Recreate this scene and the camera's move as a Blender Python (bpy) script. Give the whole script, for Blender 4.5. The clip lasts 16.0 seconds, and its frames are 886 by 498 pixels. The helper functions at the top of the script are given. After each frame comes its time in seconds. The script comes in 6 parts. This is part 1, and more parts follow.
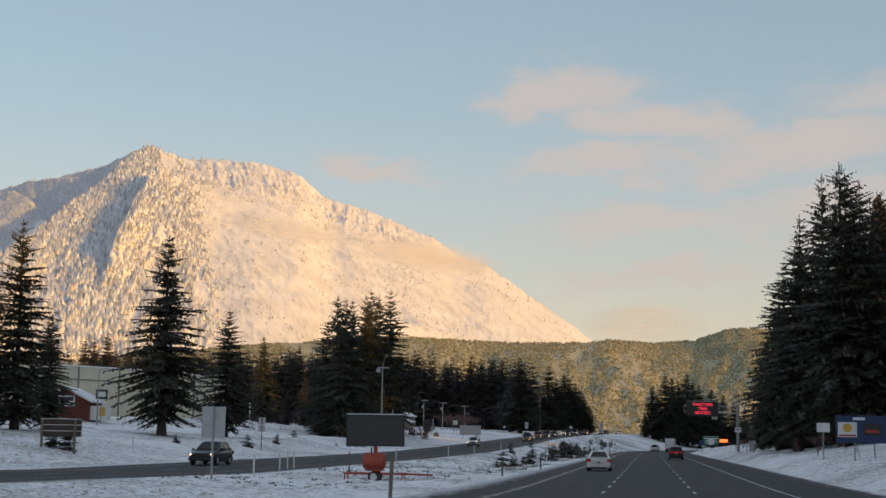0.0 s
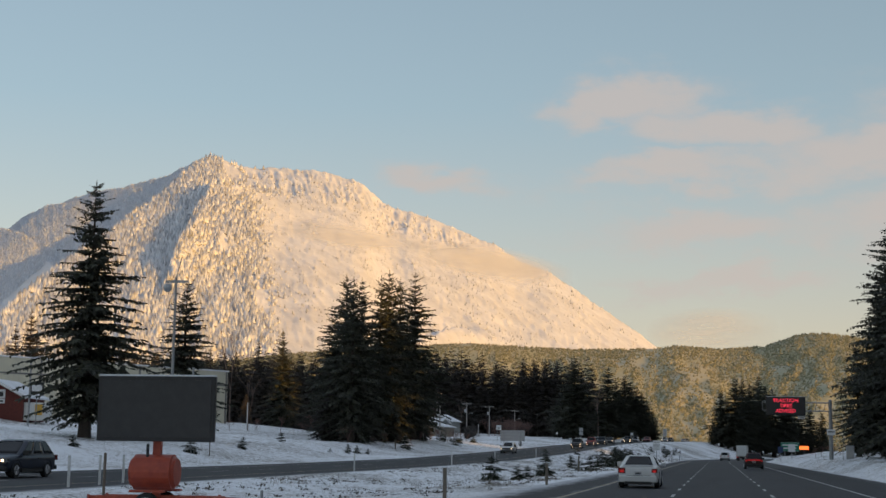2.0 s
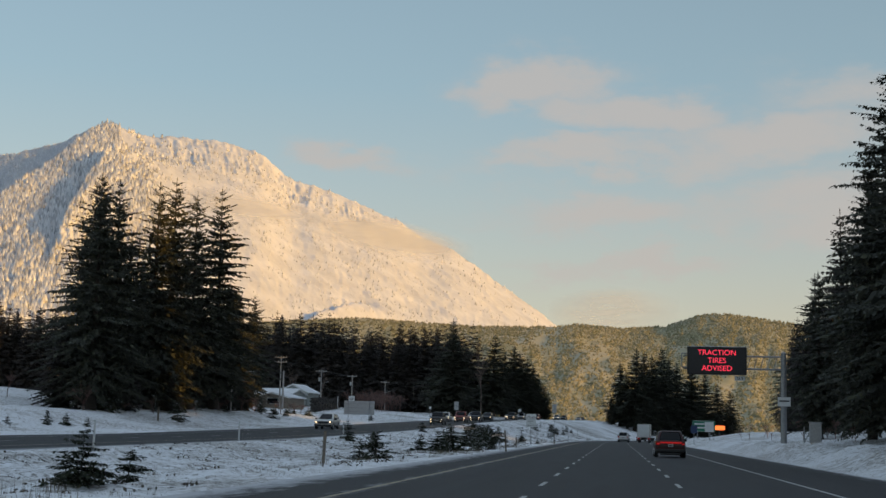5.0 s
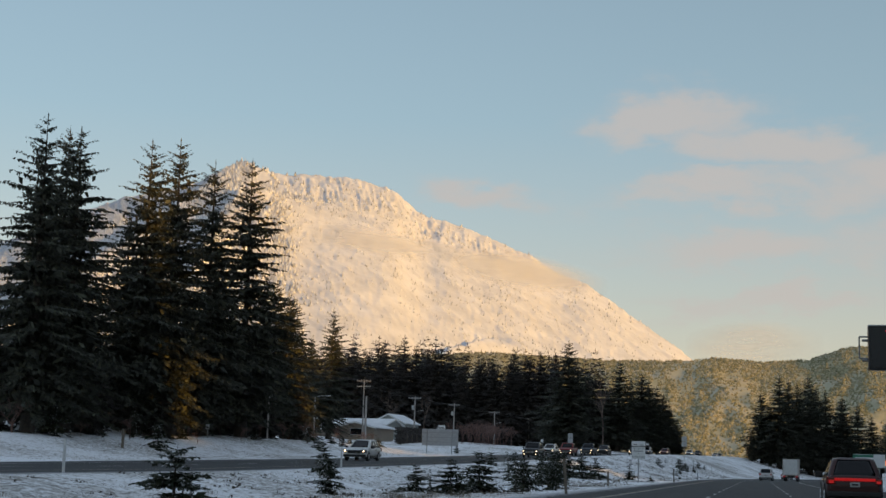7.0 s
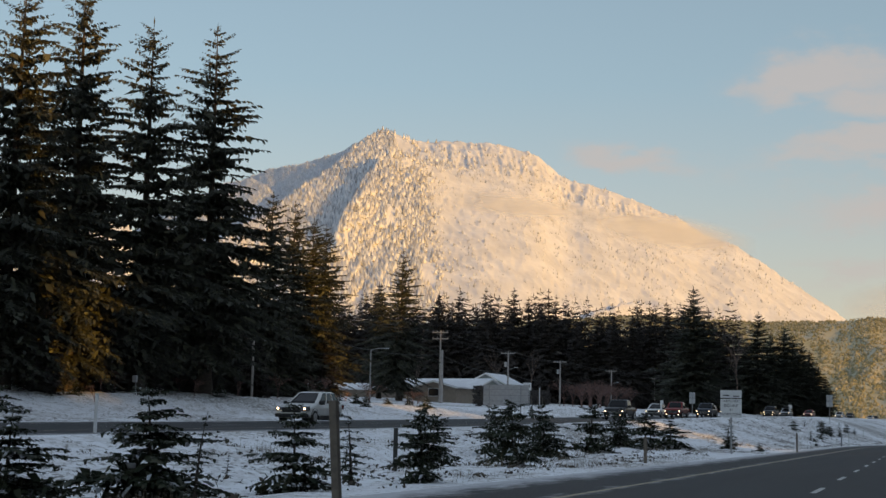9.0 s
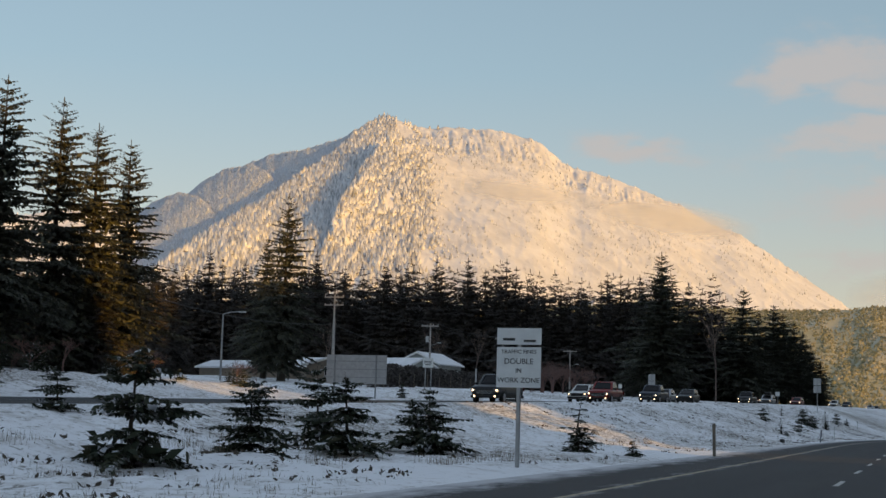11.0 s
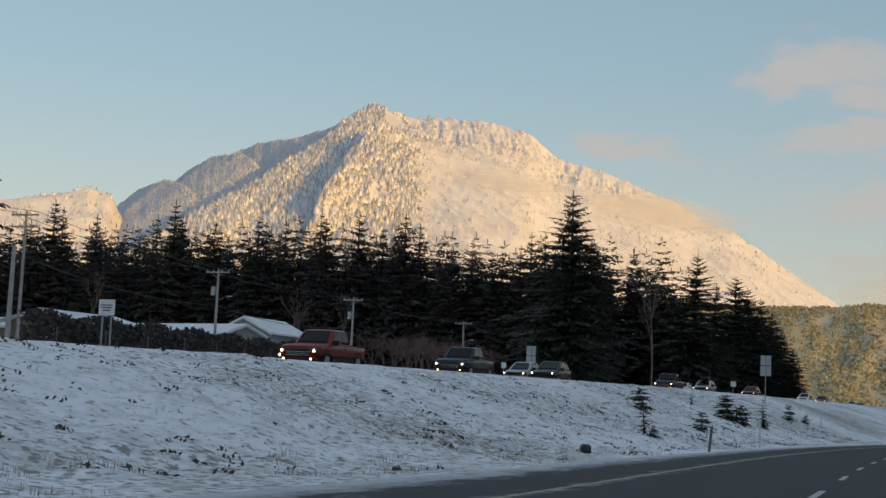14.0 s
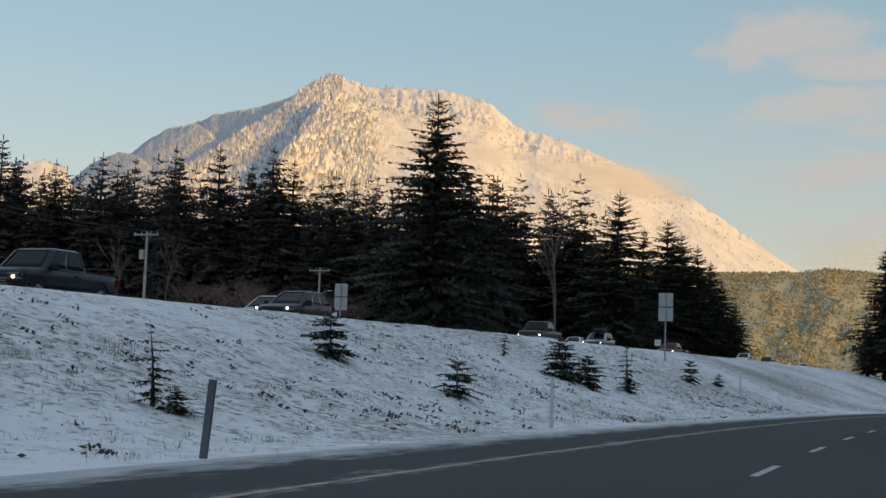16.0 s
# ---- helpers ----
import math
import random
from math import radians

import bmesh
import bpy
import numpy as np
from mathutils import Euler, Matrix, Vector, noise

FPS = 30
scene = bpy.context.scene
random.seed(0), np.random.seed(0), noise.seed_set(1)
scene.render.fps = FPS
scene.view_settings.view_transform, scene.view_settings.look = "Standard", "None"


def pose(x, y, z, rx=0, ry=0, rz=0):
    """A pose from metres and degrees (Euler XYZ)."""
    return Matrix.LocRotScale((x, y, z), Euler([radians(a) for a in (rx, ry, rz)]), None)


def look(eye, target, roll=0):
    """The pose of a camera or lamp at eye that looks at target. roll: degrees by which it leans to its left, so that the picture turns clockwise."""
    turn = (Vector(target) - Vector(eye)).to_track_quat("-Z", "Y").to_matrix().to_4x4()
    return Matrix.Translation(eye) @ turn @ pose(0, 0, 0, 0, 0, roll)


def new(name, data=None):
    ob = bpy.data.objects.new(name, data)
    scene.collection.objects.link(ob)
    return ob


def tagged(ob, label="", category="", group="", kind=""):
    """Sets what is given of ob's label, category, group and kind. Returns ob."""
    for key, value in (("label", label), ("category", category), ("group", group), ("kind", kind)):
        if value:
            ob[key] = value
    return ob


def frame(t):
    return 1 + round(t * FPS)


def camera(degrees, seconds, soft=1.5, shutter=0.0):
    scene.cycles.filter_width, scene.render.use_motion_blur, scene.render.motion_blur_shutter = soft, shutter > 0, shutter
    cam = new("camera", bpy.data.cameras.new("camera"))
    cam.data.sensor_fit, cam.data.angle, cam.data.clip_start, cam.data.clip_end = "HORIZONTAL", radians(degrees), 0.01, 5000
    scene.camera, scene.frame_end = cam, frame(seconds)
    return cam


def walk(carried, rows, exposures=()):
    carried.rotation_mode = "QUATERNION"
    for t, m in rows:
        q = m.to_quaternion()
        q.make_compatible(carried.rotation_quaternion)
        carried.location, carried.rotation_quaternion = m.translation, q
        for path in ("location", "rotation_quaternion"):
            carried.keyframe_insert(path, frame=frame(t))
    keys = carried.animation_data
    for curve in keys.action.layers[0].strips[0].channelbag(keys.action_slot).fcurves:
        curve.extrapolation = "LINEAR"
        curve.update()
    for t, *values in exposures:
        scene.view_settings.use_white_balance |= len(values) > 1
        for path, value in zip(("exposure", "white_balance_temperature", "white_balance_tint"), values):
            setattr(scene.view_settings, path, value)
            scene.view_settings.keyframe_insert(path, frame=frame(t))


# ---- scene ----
cam = camera(35.0, 16.0, soft=1.5)
PATH = [
    (0, (0.013, 0.283, 1.991), (-0.276, 2.243, 2.262), 0.8),
    (0.5, (-0.004, 9.944, 1.74), (-0.318, 11.9, 2.021), 0.8),
    (1, (-0.072, 19.861, 1.703), (-0.403, 21.813, 1.985), 0.9),
    (1.5, (-0.07, 29.878, 1.661), (-0.424, 31.826, 1.944), 0.8),
    (2, (-0.174, 40.1, 1.557), (-0.554, 42.043, 1.84), 0.8),
    (2.5, (0.047, 49.606, 1.399), (-0.336, 51.55, 1.67), 0.7),
    (3, (-0.065, 59.815, 1.374), (-0.444, 61.763, 1.626), 0.6),
    (3.5, (0.034, 69.811, 1.31), (-0.336, 71.761, 1.556), 0.5),
    (4, (0.005, 80.135, 1.307), (-0.315, 82.093, 1.558), 0.4),
    (4.2, (0.096, 84.117, 1.359), (-0.186, 86.081, 1.612), 0.5),
    (6.3, (0.127, 126.047, 1.251), (-0.112, 128.013, 1.527), 1.9),
    (6.5, (0.259, 129.883, 1.151), (-0.034, 131.841, 1.437), 1.9),
    (7, (0.284, 139.944, 1.059), (-0.153, 141.872, 1.362), 1.7),
    (7.5, (0.24, 149.956, 1.112), (-0.3, 151.858, 1.411), 1.4),
    (8, (0.226, 160.059, 1.12), (-0.371, 161.948, 1.399), 1.2),
    (8.5, (0.228, 170.168, 1.094), (-0.399, 172.049, 1.355), 1.2),
    (9, (0.171, 180.449, 1.107), (-0.468, 182.328, 1.359), 1.3),
    (9.5, (0.083, 190.835, 1.107), (-0.559, 192.714, 1.353), 1.5),
    (10, (0.059, 201.595, 1.226), (-0.583, 203.474, 1.464), 1.5),
    (12.5, (-0.118, 253.779, 1.218), (-0.768, 255.656, 1.452), 2.1),
    (13, (-0.091, 263.783, 1.192), (-0.736, 265.662, 1.424), 2.3),
    (13.5, (-0.188, 274.245, 1.192), (-0.833, 276.124, 1.425), 2.6),
    (14, (-0.239, 284.709, 1.105), (-0.879, 286.59, 1.335), 2.6),
    (14.5, (-0.223, 294.884, 1.107), (-0.851, 296.77, 1.324), 2.4),
    (15, (-0.245, 305.293, 1.092), (-0.861, 307.185, 1.293), 2.1),
    (15.5, (-0.2, 315.577, 1.114), (-0.799, 317.475, 1.31), 2.0),
    (16, (0.019, 325.796, 1.021), (-0.573, 327.697, 1.214), 1.9),
]
walk(cam, [(t, look(eye, target, roll)) for t, eye, target, roll in PATH], [(0.0, 0.12, 7120, 19), (2.0, 0.03, 7000, 17), (4.2, -0.07, 6800, 13), (6.3, 0.03, 6740, 13), (8.5, 0.0, 6840, 16), (10.2, 0.02, 6810, 16), (13.0, -0.06, 6700, 13), (16.0, 0.06, 6740, 13)])
scene.view_settings.exposure = 0.0

# ---------------------------------------------------------------- world and sun
SUN_AZ, SUN_EL = 127.0, 6.5      # degrees clockwise from +y, degrees above the horizon
world = bpy.data.worlds.new("winter_sky")
scene.world = world
world.use_nodes = True
wt = world.node_tree
wt.nodes.clear()


def wn(kind, **sets):
    n = wt.nodes.new(kind)
    for k, v in sets.items():
        if k == "op":
            n.operation = v
        elif k == "blend":
            n.blend_type = v
    return n


def wmath(op, a, b=None, clamp=False):
    n = wn("ShaderNodeMath", op=op)
    n.use_clamp = clamp
    for i, v in enumerate((a, b)):
        if v is None:
            continue
        if isinstance(v, (int, float)):
            n.inputs[i].default_value = v
        else:
            wt.links.new(v, n.inputs[i])
    return n.outputs[0]


sky = wn("ShaderNodeTexSky")
sky.sky_type = "NISHITA"
sky.sun_disc = False
sky.sun_elevation, sky.sun_rotation = radians(SUN_EL), radians(SUN_AZ)
sky.air_density, sky.dust_density, sky.ozone_density = 1.0, 0.6, 1.6
coord = wn("ShaderNodeTexCoord")
split = wn("ShaderNodeSeparateXYZ")
wt.links.new(coord.outputs["Generated"], split.inputs[0])
# banks of evening cloud: soft ovals by bearing and rise, torn up by noise
true_bearing = wmath("MULTIPLY", wmath("ARCTAN2", split.outputs["X"], split.outputs["Y"]), 180 / math.pi)
true_rise = wmath("MULTIPLY", wmath("ARCSINE", split.outputs["Z"]), 180 / math.pi)


def wnoise(scale, stretch, detail, rough_):
    m = wn("ShaderNodeMapping")
    m.inputs["Scale"].default_value = (1.0, 1.0, stretch)
    wt.links.new(coord.outputs["Generated"], m.inputs["Vector"])
    n = wn("ShaderNodeTexNoise")
    n.inputs["Scale"].default_value, n.inputs["Detail"].default_value, n.inputs["Roughness"].default_value = scale, detail, rough_
    wt.links.new(m.outputs[0], n.inputs["Vector"])
    return n.outputs["Fac"]


def warp(value, noise_, by):
    return wmath("ADD", value, wmath("MULTIPLY", wmath("SUBTRACT", noise_, 0.5), by))


bearing = warp(warp(true_bearing, wnoise(9.0, 1.6, 4.0, 0.5), 9.0), wnoise(31.0, 1.8, 6.0, 0.6), 3.2)
rise_deg = warp(warp(true_rise, wnoise(11.5, 2.0, 4.0, 0.5), 3.6), wnoise(37.0, 2.4, 6.0, 0.6), 1.5)


def bank(az, el, wide, tall, lean=0.0):
    """One soft oval of cloud; lean: rise in degrees for each degree to the right."""
    da = wmath("DIVIDE", wmath("SUBTRACT", bearing, az), wide)
    de = wmath("DIVIDE", wmath("SUBTRACT", wmath("SUBTRACT", rise_deg, el), wmath("MULTIPLY", wmath("SUBTRACT", bearing, az), lean)), tall)
    d2 = wmath("ADD", wmath("MULTIPLY", da, da), wmath("MULTIPLY", de, de))
    return wmath("POWER", 2.718, wmath("MULTIPLY", d2, -1.0))


banks = None
for az, el, wide, tall, lean, amount in ((-4.4, 14.0, 3.3, 1.15, 0.08, 1.0), (0.3, 12.9, 4.6, 1.05, -0.08, 1.0), (-12.0, 11.0, 2.8, 0.75, 0.0, 0.85), (-1.0, 10.9, 6.5, 0.75, 0.06, 0.85), (6.5, 11.8, 6.0, 1.3, 0.05, 0.9),
                                         (0.5, 8.8, 6.5, 0.95, 0.02, 0.8), (9.0, 9.0, 6.0, 1.5, 0.0, 0.85), (1.5, 6.9, 5.5, 0.6, 0.03, 0.8), (11.0, 13.6, 6.0, 1.3, 0.0, 0.7), (20.0, 10.5, 8.0, 2.5, 0.0, 0.8)):
    one = wmath("MULTIPLY", bank(az, el, wide, tall, lean), amount)
    banks = one if banks is None else wmath("MAXIMUM", banks, one)
torn = wmath("ADD", wmath("MULTIPLY", wnoise(16.0, 2.2, 9.0, 0.60), 0.85), wmath("MULTIPLY", wnoise(52.0, 2.6, 6.0, 0.6), 0.28))
cr = wn("ShaderNodeMapRange")
cr.interpolation_type = "SMOOTHSTEP"
cr.inputs[1].default_value, cr.inputs[2].default_value = 0.58, 1.46
wt.links.new(wmath("ADD", banks, torn), cr.inputs[0])
mask = wmath("MULTIPLY", cr.outputs[0], wmath("MULTIPLY", wmath("MINIMUM", wmath("MULTIPLY", banks, 2.2), 1.0), 0.74))
cmix = wn("ShaderNodeMixRGB")
cmix.inputs["Color2"].default_value = (3.35, 3.18, 3.02, 1)
# thin high veil, thicker and warmer towards the horizon
veil = wn("ShaderNodeMapRange")
veil.inputs[1].default_value, veil.inputs[2].default_value, veil.inputs[3].default_value, veil.inputs[4].default_value = 0.0, 0.45, 0.62, 0.30
wt.links.new(split.outputs["Z"], veil.inputs[0])
warm = wn("ShaderNodeMixRGB")
warm.inputs["Color1"].default_value, warm.inputs["Color2"].default_value = (4.3, 3.75, 3.15, 1), (2.60, 3.72, 4.27, 1)
wfac = wn("ShaderNodeMapRange")
wfac.inputs[1].default_value, wfac.inputs[2].default_value = 0.05, 0.24
wt.links.new(split.outputs["Z"], wfac.inputs[0])
wt.links.new(wfac.outputs[0], warm.inputs["Fac"])
vmix = wn("ShaderNodeMixRGB")
wt.links.new(veil.outputs[0], vmix.inputs["Fac"])
wt.links.new(sky.outputs[0], vmix.inputs["Color1"])
wt.links.new(warm.outputs[0], vmix.inputs["Color2"])
high = wn("ShaderNodeMapRange")         # unseen overhead sky brightened to fill the shade below
high.interpolation_type = "SMOOTHSTEP"
high.inputs[1].default_value, high.inputs[2].default_value, high.inputs[4].default_value = 0.38, 0.72, 0.24
wt.links.new(split.outputs["Z"], high.inputs[0])
hmix = wn("ShaderNodeMixRGB")
hmix.inputs["Color2"].default_value = (4.3, 5.0, 6.4, 1)
wt.links.new(high.outputs[0], hmix.inputs["Fac"])
wt.links.new(vmix.outputs[0], hmix.inputs["Color1"])
wt.links.new(mask, cmix.inputs["Fac"])
wt.links.new(hmix.outputs[0], cmix.inputs["Color1"])
bg = wn("ShaderNodeBackground")
bg.inputs["Strength"].default_value = 0.157
wt.links.new(cmix.outputs[0], bg.inputs["Color"])
wout = wn("ShaderNodeOutputWorld")
wt.links.new(bg.outputs[0], wout.inputs[0])

sun_data = bpy.data.lights.new("sun", "SUN")
sun_data.energy, sun_data.angle, sun_data.color = 4.35, radians(0.53), (1.0, 0.55, 0.09)
sun = new("sun", sun_data)
sun_way = Vector((math.sin(radians(SUN_AZ)) * math.cos(radians(SUN_EL)), math.cos(radians(SUN_AZ)) * math.cos(radians(SUN_EL)), math.sin(radians(SUN_EL))))
sun.rotation_euler = sun_way.to_track_quat("Z", "Y").to_euler()
sun.location = (60, -60, 60)


# ---------------------------------------------------------------- materials
def mat(name, base, rough=0.6, metal=0.0, vary=None, scale=4.0, bump=0.0, bump_scale=20.0, island=None, rand=0.0, emit=None, spec=0.5, fine=None):
    """A surface with two scales of variation. vary: second colour; island: colour ramp of (place, colour) by mesh island; rand: brightness by object."""
    m = bpy.data.materials.new(name)
    m.use_nodes = True
    nt = m.node_tree
    b = nt.nodes["Principled BSDF"]
    b.inputs["Base Color"].default_value = (*base, 1)
    b.inputs["Roughness"].default_value, b.inputs["Metallic"].default_value = rough, metal
    b.inputs["Specular IOR Level"].default_value = spec
    tc = nt.nodes.new("ShaderNodeTexCoord")
    col = None
    if island:
        geo = nt.nodes.new("ShaderNodeNewGeometry")
        ramp = nt.nodes.new("ShaderNodeValToRGB")
        ramp.color_ramp.interpolation = "LINEAR"
        while len(ramp.color_ramp.elements) < len(island):
            ramp.color_ramp.elements.new(0.5)
        for e, (at, c) in zip(ramp.color_ramp.elements, island):
            e.position, e.color = at, (*c, 1)
        nt.links.new(geo.outputs["Random Per Island"], ramp.inputs[0])
        col = ramp.outputs[0]
    if vary:
        big = nt.nodes.new("ShaderNodeTexNoise")
        big.inputs["Scale"].default_value, big.inputs["Detail"].default_value, big.inputs["Roughness"].default_value = scale, 6, 0.6
        nt.links.new(tc.outputs["Object"], big.inputs["Vector"])
        rr = nt.nodes.new("ShaderNodeMapRange")
        rr.inputs[1].default_value, rr.inputs[2].default_value = 0.35, 0.68
        nt.links.new(big.outputs["Fac"], rr.inputs[0])
        mix = nt.nodes.new("ShaderNodeMixRGB")
        nt.links.new(rr.outputs[0], mix.inputs["Fac"])
        mix.inputs["Color2"].default_value = (*vary, 1)
        if col:
            nt.links.new(col, mix.inputs["Color1"])
        else:
            mix.inputs["Color1"].default_value = (*base, 1)
        col = mix.outputs[0]
    if rand:
        oi = nt.nodes.new("ShaderNodeObjectInfo")
        mr = nt.nodes.new("ShaderNodeMapRange")
        mr.inputs[3].default_value, mr.inputs[4].default_value = 1 - rand, 1 + rand
        nt.links.new(oi.outputs["Random"], mr.inputs[0])
        hs = nt.nodes.new("ShaderNodeHueSaturation")
        nt.links.new(mr.outputs[0], hs.inputs["Value"])
        if col:
            nt.links.new(col, hs.inputs["Color"])
        else:
            hs.inputs["Color"].default_value = (*base, 1)
        col = hs.outputs[0]
    if col:
        nt.links.new(col, b.inputs["Base Color"])
    if bump:
        fn = nt.nodes.new("ShaderNodeTexNoise")
        fn.inputs["Scale"].default_value, fn.inputs["Detail"].default_value = bump_scale, 5
        nt.links.new(tc.outputs["Object"], fn.inputs["Vector"])
        bp = nt.nodes.new("ShaderNodeBump")
        bp.inputs["Strength"].default_value, bp.inputs["Distance"].default_value = 0.6, bump
        nt.links.new(fn.outputs["Fac"], bp.inputs["Height"])
        nt.links.new(bp.outputs[0], b.inputs["Normal"])
    if emit:
        b.inputs["Emission Color"].default_value = (*emit[0], 1)
        b.inputs["Emission Strength"].default_value = emit[1]
    return m


def nodes_of(m):
    return m.node_tree, m.node_tree.nodes["Principled BSDF"]


# snow with dry grass and soil showing through in streaks
snow_mat = mat("snow_ground", (0.80, 0.81, 0.84), 0.7, bump=0.13, bump_scale=3.2)
nt, bs = nodes_of(snow_mat)
tc = nt.nodes.new("ShaderNodeTexCoord")
n1 = nt.nodes.new("ShaderNodeTexNoise")
n1.inputs["Scale"].default_value, n1.inputs["Detail"].default_value, n1.inputs["Roughness"].default_value = 1.25, 10, 0.78
n2 = nt.nodes.new("ShaderNodeTexNoise")
n2.inputs["Scale"].default_value, n2.inputs["Detail"].default_value = 0.07, 3
mp = nt.nodes.new("ShaderNodeMapping")
mp.inputs["Scale"].default_value = (1.0, 0.8, 1.0)
nt.links.new(tc.outputs["Object"], mp.inputs[0])
nt.links.new(mp.outputs[0], n1.inputs["Vector"])
nt.links.new(tc.outputs["Object"], n2.inputs["Vector"])
ad = nt.nodes.new("ShaderNodeMath")
ad.operation = "MULTIPLY_ADD"
ad.inputs[1].default_value, ad.inputs[2].default_value = 0.35, -0.17
nt.links.new(n2.outputs["Fac"], ad.inputs[0])
sm = nt.nodes.new("ShaderNodeMath")
nt.links.new(n1.outputs["Fac"], sm.inputs[0])
nt.links.new(ad.outputs[0], sm.inputs[1])
rg = nt.nodes.new("ShaderNodeMapRange")
rg.inputs[1].default_value, rg.inputs[2].default_value, rg.inputs[4].default_value = 0.46, 0.60, 0.62
nt.links.new(sm.outputs[0], rg.inputs[0])
mx = nt.nodes.new("ShaderNodeMixRGB")
mx.inputs["Color1"].default_value, mx.inputs["Color2"].default_value = (0.86, 0.87, 0.90, 1), (0.45, 0.42, 0.39, 1)
nt.links.new(rg.outputs[0], mx.inputs["Fac"])
n4 = nt.nodes.new("ShaderNodeTexNoise")
n4.inputs["Scale"].default_value, n4.inputs["Detail"].default_value, n4.inputs["Roughness"].default_value = 4.6, 7, 0.68
nt.links.new(mp.outputs[0], n4.inputs["Vector"])
s4 = nt.nodes.new("ShaderNodeMath")
nt.links.new(n4.outputs["Fac"], s4.inputs[0])
nt.links.new(ad.outputs[0], s4.inputs[1])
r4 = nt.nodes.new("ShaderNodeMapRange")
r4.inputs[1].default_value, r4.inputs[2].default_value, r4.inputs[4].default_value = 0.545, 0.60, 0.78
nt.links.new(s4.outputs[0], r4.inputs[0])
mx4 = nt.nodes.new("ShaderNodeMixRGB")
mx4.inputs["Color2"].default_value = (0.13, 0.11, 0.085, 1)
nt.links.new(r4.outputs[0], mx4.inputs["Fac"])
nt.links.new(mx.outputs[0], mx4.inputs["Color1"])
nt.links.new(mx4.outputs[0], bs.inputs["Base Color"])

# worn asphalt, with powder snow and grit towards its edges: attribute "across" is 0 mid-road and 1 at the rim
asphalt_mat = mat("asphalt", (0.055, 0.056, 0.060), 0.78, bump=0.02, bump_scale=60, spec=0.3)
nt, bs = nodes_of(asphalt_mat)
tc = nt.nodes.new("ShaderNodeTexCoord")
mp = nt.nodes.new("ShaderNodeMapping")
mp.inputs["Scale"].default_value = (1.0, 0.06, 1.0)
nt.links.new(tc.outputs["Object"], mp.inputs[0])
n1 = nt.nodes.new("ShaderNodeTexNoise")
n1.inputs["Scale"].default_value, n1.inputs["Detail"].default_value = 1.1, 7
nt.links.new(mp.outputs[0], n1.inputs["Vector"])
cl = nt.nodes.new("ShaderNodeMixRGB")
cl.inputs["Color1"].default_value, cl.inputs["Color2"].default_value = (0.030, 0.030, 0.032, 1), (0.066, 0.065, 0.068, 1)
nt.links.new(n1.outputs["Fac"], cl.inputs["Fac"])
at = nt.nodes.new("ShaderNodeAttribute")
at.attribute_name = "across"
n3 = nt.nodes.new("ShaderNodeTexNoise")
n3.inputs["Scale"].default_value, n3.inputs["Detail"].default_value, n3.inputs["Roughness"].default_value = 2.2, 9, 0.75
mp3 = nt.nodes.new("ShaderNodeMapping")
mp3.inputs["Scale"].default_value = (1.0, 0.25, 1.0)
nt.links.new(tc.outputs["Object"], mp3.inputs[0])
nt.links.new(mp3.outputs[0], n3.inputs["Vector"])
s3 = nt.nodes.new("ShaderNodeMath")
s3.operation = "MULTIPLY_ADD"
s3.inputs[1].default_value = 1.6
nt.links.new(n3.outputs["Fac"], s3.inputs[0])
nt.links.new(at.outputs["Fac"], s3.inputs[2])
r3 = nt.nodes.new("ShaderNodeMapRange")
r3.inputs[1].default_value, r3.inputs[2].default_value = 1.27, 1.78
nt.links.new(s3.outputs[0], r3.inputs[0])
mx = nt.nodes.new("ShaderNodeMixRGB")
mx.inputs["Color2"].default_value = (0.56, 0.56, 0.58, 1)
nt.links.new(r3.outputs[0], mx.inputs["Fac"])
nt.links.new(cl.outputs[0], mx.inputs["Color1"])
nt.links.new(mx.outputs[0], bs.inputs["Base Color"])

needle_ramp = [(0.0, (0.054, 0.056, 0.048)), (0.5, (0.068, 0.071, 0.057)), (0.85, (0.084, 0.089, 0.064)), (1.0, (0.104, 0.108, 0.070))]
needle_mat = mat("conifer_needles", (0.03, 0.04, 0.02), 0.65, island=needle_ramp, spec=0.2)
sapling_ramp = [(0.0, (0.022, 0.030, 0.020)), (0.5, (0.036, 0.045, 0.026)), (0.88, (0.062, 0.058, 0.034)), (0.91, (0.72, 0.74, 0.78))]
sapling_mat = mat("snowy_needles", (0.03, 0.04, 0.02), 0.65, island=sapling_ramp, spec=0.2)
bark_mat = mat("bark", (0.075, 0.058, 0.045), 0.9, vary=(0.035, 0.028, 0.024), scale=6, bump=0.05, bump_scale=9)
twig_mat = mat("bare_twigs", (0.25, 0.18, 0.15), 0.85, vary=(0.15, 0.11, 0.095), scale=3)
grass_mat = mat("dry_grass", (0.32, 0.25, 0.15), 0.9, island=[(0, (0.07, 0.055, 0.04)), (0.5, (0.16, 0.13, 0.09)), (1, (0.28, 0.23, 0.16))])
wood_ramp = [(0.0, (0.062, 0.055, 0.054)), (0.6, (0.074, 0.067, 0.064)), (1.0, (0.094, 0.086, 0.076))]
wood_mat = mat("dark_wood_needles", (0.02, 0.03, 0.015), 0.7, island=wood_ramp, spec=0.15)
snowtree_mat = mat("snow_laden_forest", (0.6, 0.6, 0.62), 0.8, island=[(0, (0.36, 0.37, 0.39)), (0.2, (0.54, 0.54, 0.56)), (0.5, (0.74, 0.74, 0.75)), (1, (0.86, 0.86, 0.87))], spec=0.1)
